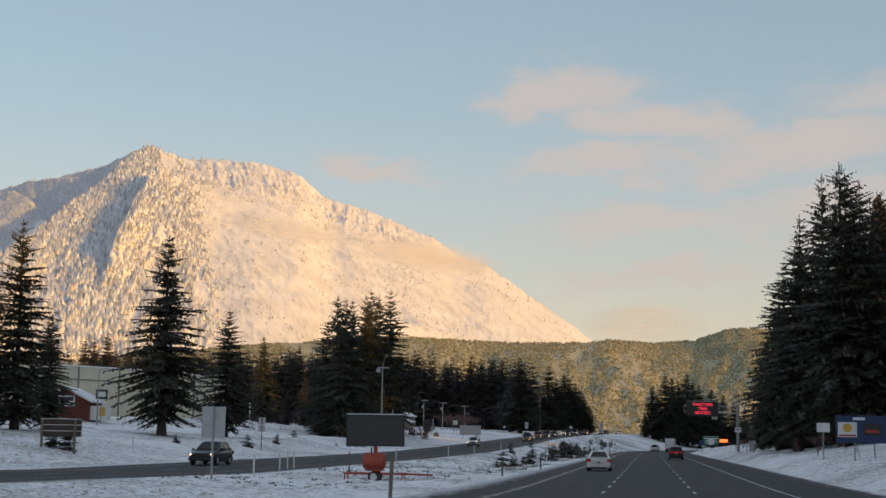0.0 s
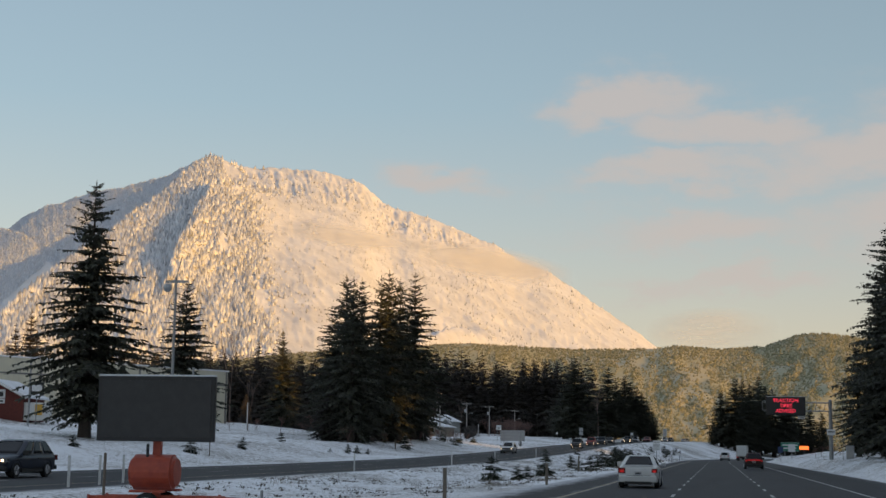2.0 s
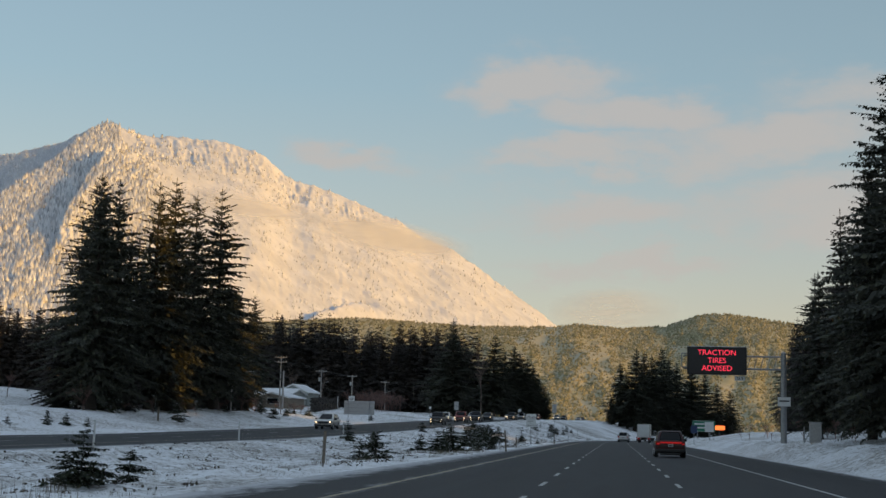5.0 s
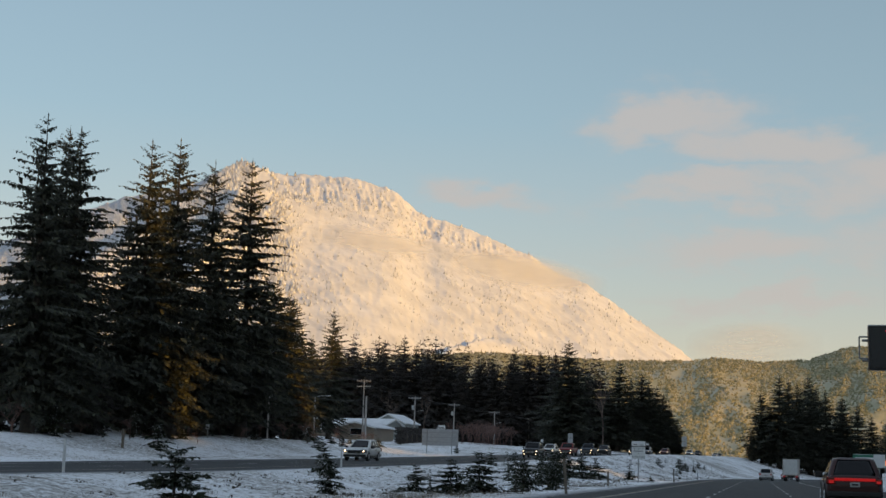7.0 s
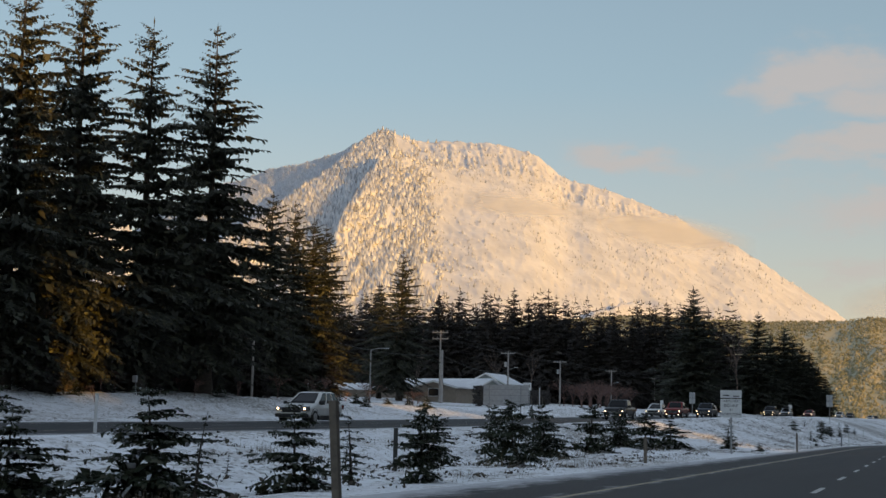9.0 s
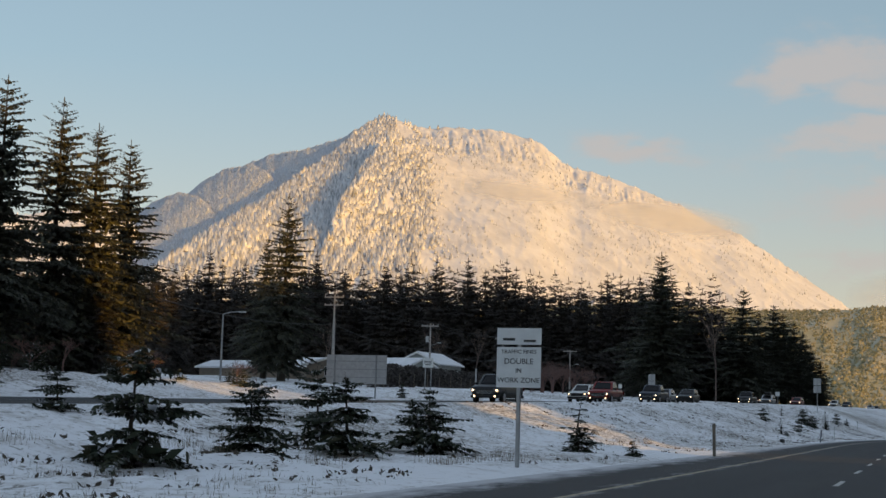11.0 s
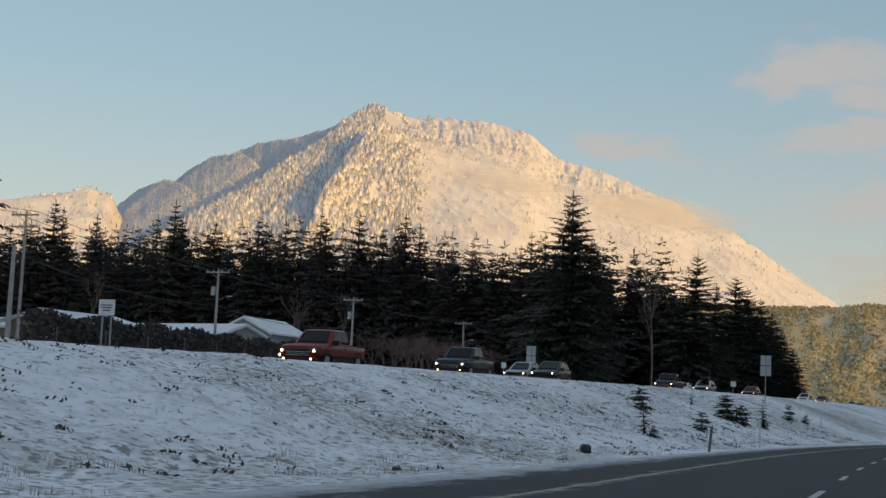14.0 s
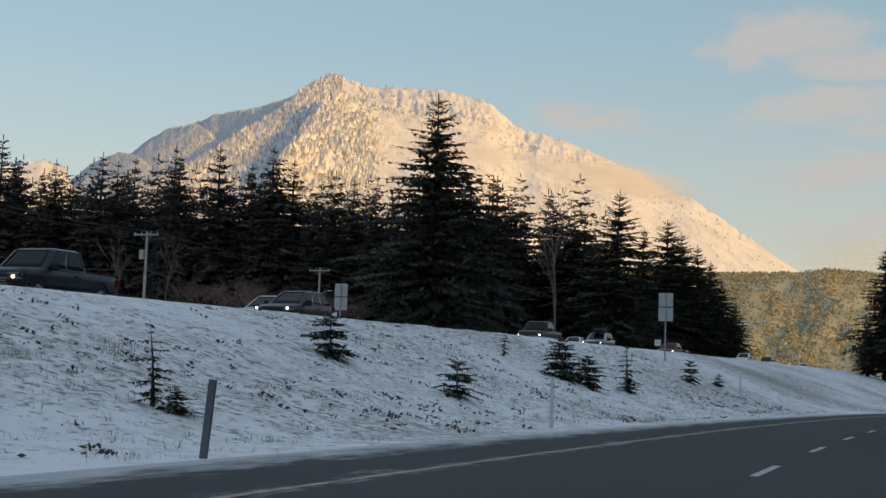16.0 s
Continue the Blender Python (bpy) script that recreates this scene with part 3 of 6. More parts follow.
# frosted forest on the flank behind the spur; blue shade put into its colour
flank_shade_mat = mat("shade_tinted_forest", (0.4, 0.41, 0.43), 0.9, island=[(0, (0.58, 0.60, 0.64)), (0.6, (0.68, 0.70, 0.74)), (1, (0.78, 0.80, 0.84))], spec=0.1)
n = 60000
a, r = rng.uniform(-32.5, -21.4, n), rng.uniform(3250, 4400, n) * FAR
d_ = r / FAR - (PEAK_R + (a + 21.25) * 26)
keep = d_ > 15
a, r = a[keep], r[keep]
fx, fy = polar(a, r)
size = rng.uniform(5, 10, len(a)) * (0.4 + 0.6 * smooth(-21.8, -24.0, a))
tagged(cone_forest("shade_tinted_forest", fx, fy, mountain_h(a, r), size, size * 0.36, flank_shade_mat, rng, 4), "frosted conifers on the mountain's shaded flank, tinted blue for its shade", "forest", kind="stuff")

# a second snowy range far to the left
b_az = np.linspace(-46, -27, 160)
b_r = np.linspace(3500, 4760, 48)
AZ, RR = np.meshgrid(b_az, b_r)
be = np.interp(AZ, [-46, -41, -38, -35.5, -34.0, -32.3, -31.4, -30.5, -29], [8.0, 8.4, 7.9, 7.35, 7.6, 8.1, 7.8, 6.0, 3]) + 0.12 * (fbm(AZ * 2, AZ * 0, 5, 3) - 0.5)
s = (RR - 3500) / 900
HH = 4400 * np.tan(np.radians(be)) * np.where(s < 1, 0.25 + 0.75 * s, 1 - (s - 1) * 0.9) + 60 * (fbm(AZ * 1.5, RR * 0.004, 9, 4, True) - 0.5) * np.sin(np.pi * np.clip(s, 0, 1))
bx, by = polar(AZ, RR)
idx = np.arange(AZ.size).reshape(AZ.shape)
quads = np.stack([idx[:-1, :-1], idx[1:, :-1], idx[1:, 1:], idx[:-1, 1:]], -1).reshape(-1, 4)[:, ::-1]
tagged(new("mountain_range", mesh_from("mountain_range", np.stack([bx, by, HH], -1).reshape(-1, 3), quads, mount_mat, True)), "distant snowy mountain range", "mountain", kind="structure")
pick = rng.integers(0, AZ.size, 5000)
ra, rd = AZ.ravel()[pick] + rng.uniform(-0.06, 0.06, 5000), RR.ravel()[pick]
rx, ry = polar(ra, rd)
size = rng.uniform(6, 14, 5000) * (HH.ravel()[pick] > 60)
tagged(cone_forest("range_forest", rx, ry, HH.ravel()[pick] - 2, size, size * 0.30, snowtree_mat, rng, 4), "frosted conifers on the distant range", "forest", kind="stuff")


# wooded foothills that close the valley ahead
def hill_h(az, r):
    e = np.interp(az, [-26, -18, -12.8, -10.9, -8.4, -6.0, -2.9, -1.7, 0.15, 2.0, 2.7, 3.4, 4.3, 5.5, 8, 14, 30, 60], [3.2, 4.2, 4.60, 4.75, 4.62, 4.52, 4.58, 4.72, 4.55, 4.68, 4.92, 5.15, 5.25, 5.1, 4.7, 4.4, 4.7, 5.2])
    rc = 1750 + 30 * np.sin(az * 0.7)
    s = (r - 950) / (rc - 950)
    h = rc * np.tan(np.radians(e)) * np.where(s < 1, np.clip(s, 0, 1) ** 1.15, 1 - (s - 1) * 0.8)
    return h + 13 * (fbm(az * 0.8, r * 0.005, 17, 4, True) - 0.5) * np.clip(s * 2.5, 0, 1) * smooth(1.0, 0.8, s) - 3


h_az = np.linspace(-26, 60, 320)
h_r = np.linspace(930, 2300, 70)
AZ, RR = np.meshgrid(h_az, h_r)
HH = hill_h(AZ, RR)
hx, hy = polar(AZ, RR)
idx = np.arange(AZ.size).reshape(AZ.shape)
quads = np.stack([idx[:-1, :-1], idx[1:, :-1], idx[1:, 1:], idx[:-1, 1:]], -1).reshape(-1, 4)[:, ::-1]
tagged(new("foothills", mesh_from("foothills", np.stack([hx, hy, HH], -1).reshape(-1, 3), quads, hill_mat, True)), "wooded foothills with thin snow between the trees", "hill", kind="structure")
n = 64000
a, r = rng.uniform(-24, 16, n), np.sqrt(rng.uniform(960**2, 1900**2, n))
hh = hill_h(a, r)
keep = fbm(a * 1.1, r * 0.006, 41, 4) > rng.uniform(0.18, 0.52, n)
a, r, hh = a[keep], r[keep], hh[keep]
fx, fy = polar(a, r)
size = rng.uniform(1.3, 2.9, len(a))
tagged(cone_forest("foothill_forest", fx, fy, hh, size, size * 0.68, hilltree_mat, rng, 5), "brown and green woods on the foothills", "forest", kind="stuff")


# ---------------------------------------------------------------- trees
def conifer_meshes(seed, height, spread, bare_to=0.06, levels=46, droop=0.35, needles=None, ragged=0.25, dense=1.0, taper=0.85, fine=1.7, thin=0.85, core=0.5, wide_=1.0, foot_=0.6):
    """Trunk and crown meshes of a fir: whorls of drooping boughs hung with short sprays."""
    rg = np.random.default_rng(seed)
    tr = []
    n = 7
    hs = np.linspace(0, height, 9)
    bend_x, bend_y = rg.normal(0, 0.10, 2)
    rad = 0.018 * height * (1 - hs / height * 0.97) * (1 + 0.5 * np.exp(-hs / 0.8))
    for h, q in zip(hs, rad):
        a = np.arange(n) * 2 * np.pi / n
        tr.append(np.stack([np.cos(a) * q + bend_x * (h / height) ** 2, np.sin(a) * q + bend_y * (h / height) ** 2, np.full(n, h - 0.3 * (h == 0))], -1))
    tv = np.concatenate(tr)
    tf = np.array([[k * n + i, k * n + (i + 1) % n, (k + 1) * n + (i + 1) % n, (k + 1) * n + i] for k in range(8) for i in range(n)])
    trunk = mesh_from("trunk", tv, tf, bark_mat, True)
    quads = []
    for k in range(levels):
        f = bare_to + (1 - bare_to) * (k + rg.uniform(-0.4, 0.4)) / levels
        f = min(max(f, bare_to), 0.995)
        h = f * height
        reach = spread * (1 - f) ** taper * (foot_ + (1 - foot_) * min(1, (f - bare_to) * 5)) + 0.012 * height
        count = int(round((5 + 3 * (1 - f)) * dense))
        a0 = rg.uniform(0, 6.28)
        for i in range(count):
            fb = min(max(f + rg.uniform(-0.28, 0.28) / levels, bare_to), 0.99)
            h = fb * height
            L = reach * max(0.18, rg.uniform(1 - 1.5 * ragged, 1 + 0.6 * ragged))
            if rg.uniform() < 0.10:
                L *= 0.5
            a = a0 + i * 6.283 / count + rg.normal(0, 0.35)
            d = np.array([math.cos(a), math.sin(a), 0])
            side = np.array([-d[1], d[0], 0])
            up0 = 0.50 * (fb - 0.40) + 0.9 * max(0.0, fb - 0.72) + rg.normal(0, 0.06)
            sag = droop * (1.15 - fb)
            m = max(3, int(fine * L / (0.30 + 0.012 * height)))
            for j in range(m):
                t = (j + rg.uniform(0.2, 0.9)) / m
                # boughs sag and lift again at their tips
                p = d * L * t + np.array([0, 0, h + L * (up0 * t - sag * t * t + 0.75 * sag * max(0.0, t - 0.6) ** 1.5)]) + side * rg.normal(0, 0.03) * L
                ln = (0.22 + 0.22 * (1 - t)) * L ** 0.55 * rg.uniform(0.6, 1.35) * thin + 0.05
                wd = ln * rg.uniform(0.17, 0.33) * wide_
                for sgn in ((-1, 1) if t < 0.85 else (0,)):
                    dirv = d * rg.uniform(0.4, 1.0) + side * sgn * rg.uniform(0.4, 1.0) + np.array([0, 0, rg.normal(-0.10, 0.12)])
                    dirv /= np.linalg.norm(dirv)
                    lat = np.cross(dirv, [0, 0, 1]) + np.array([0, 0, rg.normal(0, 0.30)])
                    lat /= np.linalg.norm(lat) + 1e-6
                    drop = np.array([0, 0, -0.30 * ln])
                    quads.append((p - dirv * 0.15 * ln, p + dirv * 0.45 * ln + lat * wd, p + dirv * ln + drop, p + dirv * 0.45 * ln - lat * wd + drop * 0.6))
                    if rg.uniform() < 0.62:      # short twigs hanging from the spray
                        q = p + dirv * ln * rg.uniform(0.2, 0.7)
                        hang = np.array([0, 0, -rg.uniform(0.3, 0.75) * ln])
                        quads.append((q - dirv * 0.22 * ln, q + dirv * 0.22 * ln, q + dirv * 0.08 * ln + hang, q - dirv * 0.10 * ln + hang * 0.8))
            # twigs hanging under the bough, close to the trunk
            Q = min(L, 0.9 + 0.075 * height)
            for _ in range(rg.poisson(4.5 * core * (1.3 - fb))):
                c = d * L * rg.uniform(0.08, 0.7) + side * rg.normal(0, 0.12) * L + np.array([0, 0, h - 0.10 * L * rg.uniform(0, 1.5)])
                e = side * rg.uniform(0.03, 0.07) * Q * rg.choice((-1, 1)) + d * rg.normal(0, 0.08) * Q
                k2 = np.array([0, 0, rg.uniform(0.06, 0.13) * Q]) + d * rg.normal(0, 0.06) * Q
                quads.append((c - e - k2, c + e * 0.2 - k2 * 0.5, c + e + k2 * rg.uniform(0.3, 1), c - e * 0.3 + k2 * 0.6))
    # leader
    for j in range(6):
        a = rg.uniform(0, 6.28)
        dv = np.array([math.cos(a), math.sin(a), 0]) * 0.0022 * height
        z = height * (0.985 + 0.004 * j)
        quads.append((np.array([0, 0, z - 0.02 * height]), np.array([0, 0, z]) + dv, np.array([0, 0, z + 0.010 * height]), np.array([0, 0, z]) - dv))
    qv = np.array(quads)
    bx = qv[..., 2:3] / height
    qv = qv + np.concatenate([bend_x * bx**2, bend_y * bx**2, 0 * bx], -1)
    verts = qv.reshape(-1, 3)
    crown = mesh_from("crown", verts, np.arange(len(verts)).reshape(-1, 4), needles or needle_mat)
    return trunk, crown


def plant(proto_meshes, name, x, y, height, base_h, label, group, rz=0.0, wide=1.0, sink=0.25):
    s = height / base_h
    ob = thing(name, Matrix.LocRotScale((x, y, gz(x, y) - sink), Euler((0, 0, rz)), (s * wide, s * wide, s)), label, "tree", group)
    for nm, me in zip(("trunk", "crown"), proto_meshes):
        p = new(nm, me)
        p.parent = ob
    return ob


FIR = [conifer_meshes(s, 26.0, 8.0, bare_to=0.09, foot_=0.42, levels=36, ragged=rag, droop=dr, taper=tp, dense=1.3, core=1.3, fine=4.4, thin=0.66) for s, rag, dr, tp in ((11, 0.26, 0.26, 0.86), (12, 0.32, 0.30, 0.80), (13, 0.24, 0.22, 0.90))]
TALL = [conifer_meshes(s, 30.0, 9.0, bare_to=0.08, foot_=0.45, levels=36, ragged=0.30, droop=0.28, taper=0.74, dense=1.15, core=1.1, fine=4.4, thin=0.64) for s in (21, 22, 23)]
WOOD = [conifer_meshes(s, 24.0, 5.4, bare_to=0.04, levels=34, ragged=0.22, droop=0.40, dense=1.15, taper=0.92, fine=2.8, thin=0.85, core=1.8, wide_=1.3, needles=wood_mat) for s in (31, 32, 33, 34)]
STEM = [conifer_meshes(s, 28.0, 5.0, bare_to=0.60, levels=22, ragged=0.3, droop=0.45, dense=1.3, taper=0.5, fine=1.2, thin=1.3, core=1.6, needles=wood_mat) for s in (91, 92)]

random.seed(5)


def top_at(x, y, z):
    """Height of a tree whose top is at z."""
    return z - gz(x, y) + 0.25


def fir(kind, i, x, y, top, label, group, wide=1.0):
    sets, base = {"fir": (FIR, 26.0), "tall": (TALL, 30.0), "wood": (WOOD, 24.0), "stem": (STEM, 28.0)}[kind]
    return plant(sets[i % len(sets)], "fir_tree", x, y, top_at(x, y, top), base, label, group, random.uniform(0, 6.28), wide)


LONE = "tall dark green fir with drooping boughs on snowy ground"
fir("fir", 1, -57.0, 161, 25.9, "broad dark fir standing alone by the red cabin", "roadside firs", 1.1)
fir("fir", 0, -54.9, 179.5, 18.9, LONE, "roadside firs", 1.15)
fir("fir", 2, -94.6, 340, 27.4, LONE, "roadside firs")
fir("tall", 1, -62, 132.4, 23.4, LONE, "roadside firs")
fir("tall", 2, -64, 128, 20.8, LONE, "roadside firs", 1.1)
fir("fir", 1, -62, 140, 14.6, LONE, "roadside firs")
fir("tall", 0, -66, 122, 24, LONE, "roadside firs", 1.1)
# the dense group beyond the opposite carriageway
GROUP = "tall fir in a dense roadside group, its top catching sunlight"
for x, y, z, k, w in ((-50.3, 231.5, 25.4, 0, 1.0), (-50.5, 237.2, 25.8, 1, 1.0), (-54.3, 242.3, 27.2, 2, 1.0), (-51.2, 251, 28.0, 0, 1.0), (-51.4, 258, 29.7, 1, 1.0), (-51.6, 267, 29.7, 2, 0.95),
                      (-50.8, 275.2, 31.6, 0, 1.0), (-57, 246, 22, 2, 1.1), (-58, 262, 24, 1, 1.1), (-60, 272, 23, 0, 1.1), (-58, 285, 24, 2, 1.1), (-58, 300.7, 23, 1, 1.1), (-60, 310, 23.6, 0, 1.1), (-60, 315, 22.7, 2, 1.1), (-62, 323, 23, 1, 1.1), (-66, 300, 21, 0, 1.2)):
    fir("tall", k, x, y, z, GROUP, "roadside fir group", w)
for x, y, z in ((-51, 242, 11), (-53, 262, 13), (-55, 280, 12), (-49, 252, 8), (-60, 255, 14), (-57, 292, 13), (-52, 286, 9), (-54, 233, 12), (-56, 250, 13), (-54, 270, 12), (-61, 268, 14), (-62, 284, 14), (-61, 306, 13), (-64, 318, 13), (-57, 312, 11), (-70, 330, 14), (-74, 345, 13)):
    fir("wood", int(y), x, y, z, "smaller fir filling the roadside group", "roadside fir group", 1.7)
fir("tall", 0, -72.7, 376, 27.3, "tall fir with a sunlit crown beside the power line", "roadside firs", 1.0)
fir("fir", 1, -79, 384, 23, LONE, "roadside firs")
fir("fir", 0, -41.3, 456, 29.4, "large dark fir at the edge of the woods", "firs at the wood's edge", 1.55)
fir("fir", 2, -38, 536, 31.2, "large dark fir at the edge of the woods", "firs at the wood's edge", 1.5)
for x, y, z in ((-46, 470, 22), (-36, 548, 27), (-33, 556, 29), (-31, 560, 27.5), (-34, 570, 28), (-29, 566, 26), (-28, 572, 24), (-42, 545, 24), (-26, 575, 21), (-46, 480, 20), (-24, 577, 17)):
    fir("fir", int(x * 3 + y), x, y, z, "large dark fir at the edge of the woods", "firs at the wood's edge", 1.5)
# ochre firs behind the warehouse, tall enough to reach the sunlight
rb = random.Random(31)
for k in range(18):
    fir("wood", k, -112 - k * 3.6 + rb.uniform(-1, 1), 292 + rb.uniform(-12, 14) + k * 1.2, 24.5 + rb.uniform(-3, 2.5), "olive-brown fir with a sunlit top behind the warehouse", "firs behind the warehouse", rb.uniform(1.0, 1.4))
# long dark wood behind the power line
WOODS = "dark fir in the wood behind the power line"
rw = random.Random(8)
for row in range(2):
    for k in range(34):
        x = -205 + k * 4.6 + rw.uniform(-1.6, 1.6)
        y = 500 + row * 9 + rw.uniform(-4, 4) + 24 * (k / 34.0)
        fir("wood", rw.randrange(4), x, y, 31.0 + rw.uniform(-3.0, 3.0) + (2 if x < -85 else 0) + (3 if rw.random() < 0.15 else 0), WOODS, "dark wood", rw.uniform(1.2, 1.5))
for k in range(24):
    x, y = -96 - k * 5.5 + rw.uniform(-2, 2), 405 + rw.uniform(-12, 12) - k * 3
    fir("wood", rw.randrange(4), x, y, (13.5 if k < 6 else 19) + rw.uniform(-3, 3), WOODS, "dark wood", 1.2)
fir("wood", 1, -95, 384, 20, WOODS, "dark wood", 1.2)
fir("wood", 2, -96, 390, 19.2, WOODS, "dark wood", 1.2)


def joined_trees(name, crowns, base_h, spots, label):
    """Many firs as one mesh; spots: x, y, height, width factor."""
    vs, fs, off = [], [], 0
    for i, (x, y, h, w) in enumerate(spots):
        me = crowns[i % len(crowns)][1]
        v = np.empty(len(me.vertices) * 3, np.float32)
        me.vertices.foreach_get("co", v)
        v = v.reshape(-1, 3) * (h / base_h)
        a = rw.uniform(0, 6.28)
        ca, sa = math.cos(a) * w, math.sin(a) * w
        v = np.stack([v[:, 0] * ca - v[:, 1] * sa + x, v[:, 0] * sa + v[:, 1] * ca + y, v[:, 2] + gz(x, y) - 0.3], -1)
        vs.append(v)
        fs.append(np.arange(off, off + len(v)).reshape(-1, 4))
        off += len(v)
    return tagged(new(name, mesh_from(name, np.concatenate(vs), np.concatenate(fs), wood_mat)), label, "forest", kind="stuff")


LOW = [conifer_meshes(s, 24.0, 6.0, bare_to=0.03, levels=22, ragged=0.26, droop=0.40, dense=1.0, taper=0.88, fine=1.5, thin=1.0, core=1.6, needles=wood_mat) for s in (71, 72, 73)]
spots = []
for row in range(4):
    for k in range(56):
        x, y = -228 + k * 3.3 + rw.uniform(-2, 2), 520 + row * 9 + rw.uniform(-4, 4) + 24 * (k / 56.0)
        spots.append((x, y, 33 + rw.uniform(-2.5, 2.5) + (2.5 if x < -85 else 0) - gz(x, y), rw.uniform(1.4, 1.75)))
joined_trees("dark_wood", LOW, 24.0, spots, "dense dark fir wood behind the power line")
# wooded median where the carriageways part
for x, y, z in ((6, 552, 28.6), (11, 560, 27), (15, 585, 31), (15, 566, 26.5), (20, 575, 26), (25, 580, 24), (30, 592, 23), (9, 575, 29), (35, 600, 20), (40, 612, 18), (18, 600, 28), (26, 604, 25), (3.5, 556, 20), (1.2, 553, 24), (-1.5, 549, 13)):
    fir("fir", int(x), x, y, z, "dark fir in the wooded strip between the carriageways", "median wood", 1.35)
# forest along the right-hand bank
rr_ = random.Random(14)
RIGHT = "tall dark fir in the forest on the snowy bank"
for x, y, z in ((19, 182, 31), (23, 191.5, 38), (17, 168, 25), (24, 176, 35), (17.5, 200, 21), (18, 192, 26), (22, 210, 20), (17, 222, 15.5), (20, 232, 14), (16.5, 186, 20), (21, 158, 33), (27, 186, 36)):
    fir("tall", int(x + y), x, y, z, RIGHT, "forest on the bank", 0.75 if abs(across_sun(x, y) - GAP_B) < 9 else 1.05)
# low firs added to keep the low sun off the carriageway
for x, y, z in ((19, 172, 8.5), (21, 175, 9.5), (18, 176, 8), (22, 169, 9), (25, 172, 9.5), (20, 180, 9)):
    fir("wood", int(x + y), x, y, z, "young dark fir added at the forest's edge as a sun screen", "forest on the bank", 1.3)
for k in range(76):
    y = -130 + k * 9.5 + rr_.uniform(-3, 3)
    x = 30 + rr_.uniform(-6, 10) + (6 if y > 215 else 0) + float(bend(y))
    if abs(across_sun(x, y) - GAP_A) < 11.5 or abs(across_sun(x, y) - GAP_B) < 10.5:
        continue
    fir(("tall", "wood")[k % 2], rr_.randrange(4), x, y, gz(x, y) + rr_.uniform(21, 32), RIGHT, "forest on the bank", 1.1)

# tall bare-stemmed firs added in the gaps so low sun streaks between their stems
for k, (p, q, top) in enumerate(((-2.6, -146, 33), (-0.1, -128, 35), (2.5, -140, 33), (3.2, -104, 34))):
    fir("stem", k, *by_sun(GAP_A + p, q + 20), top, "tall fir with a bare stem on the snowy bank", "forest on the bank", 0.8)
for k, (p, q, top) in enumerate(((-2.4, -92, 36), (0.4, -84, 37), (2.6, -94, 36), (-1.0, -72, 38), (3.8, -80, 37))):
    fir("stem", k, *by_sun(GAP_B + p, q), top, "tall fir with a bare stem on the snowy bank", "forest on the bank", 0.8)
# firs added on both sides of the gap to bound its sunlit band
for p, q, top, w in ((-13.0, -124, 25, 1.1), (-10.4, -128, 24, 1.0), (-6.8, -122, 22, 0.7), (8.4, -120, 22, 0.7), (10.2, -128, 24, 1.0), (13.0, -126, 25, 1.1)):
    fir("wood", int(p + 20), *by_sun(GAP_A + p, q), top, "slim young fir on the snowy bank", "forest on the bank", w)

# conifers added on the hill to block the low sun, except at the gaps
hillside_mat = mat("dark_hillside_forest", (0.03, 0.04, 0.02), 0.8, island=[(0, (0.016, 0.024, 0.014)), (0.6, (0.032, 0.040, 0.022)), (1, (0.060, 0.060, 0.035))], spec=0.1)
n = 5200
u0, y0 = rng.uniform(42, 200, n), rng.uniform(-260, 560, n)
x0 = u0 + bend(y0)
keep = (np.abs(across_sun(x0, y0) - GAP_A) > rng.uniform(7.5, 9.0, n)) & (np.abs(across_sun(x0, y0) - GAP_B) > rng.uniform(5, 6.5, n))
x0, y0 = x0[keep], y0[keep]
size = rng.uniform(15, 29, len(x0))
tagged(cone_forest("hillside_forest", x0, y0, ground_z(x0, y0), size, size * 0.17, hillside_mat, rng, 7), "dense dark conifers added on the hillside to shade the valley", "forest", kind="stuff")

# thin mist lying across the mountainside
mist_mat = bpy.data.materials.new("mist")
mist_mat.use_nodes = True
nt = mist_mat.node_tree
nt.nodes.clear()
tcd = nt.nodes.new("ShaderNodeTexCoord")
mpp = nt.nodes.new("ShaderNodeMapping")
mpp.inputs["Scale"].default_value = (0.0022, 0.0022, 0.009)
nt.links.new(tcd.outputs["Object"], mpp.inputs[0])
nz = nt.nodes.new("ShaderNodeTexNoise")
nz.inputs["Scale"].default_value, nz.inputs["Detail"].default_value, nz.inputs["Roughness"].default_value = 1.0, 7, 0.6
nt.links.new(mpp.outputs[0], nz.inputs["Vector"])
ea = nt.nodes.new("ShaderNodeAttribute")
ea.attribute_name = "thick"
nr = nt.nodes.new("ShaderNodeMapRange")
nr.inputs[1].default_value, nr.inputs[2].default_value = 0.32, 0.62
nt.links.new(nz.outputs["Fac"], nr.inputs[0])
ml = nt.nodes.new("ShaderNodeMath")
ml.operation = "MULTIPLY"
nt.links.new(nr.outputs[0], ml.inputs[0])
nt.links.new(ea.outputs["Fac"], ml.inputs[1])
df = nt.nodes.new("ShaderNodeBsdfDiffuse")
df.inputs["Color"].default_value = (0.60, 0.59, 0.58, 1)
tp = nt.nodes.new("ShaderNodeBsdfTransparent")
ms = nt.nodes.new("ShaderNodeMixShader")
nt.links.new(ml.outputs[0], ms.inputs[0])
nt.links.new(tp.outputs[0], ms.inputs[1])
nt.links.new(df.outputs[0], ms.inputs[2])
mo = nt.nodes.new("ShaderNodeOutputMaterial")
nt.links.new(ms.outputs[0], mo.inputs[0])


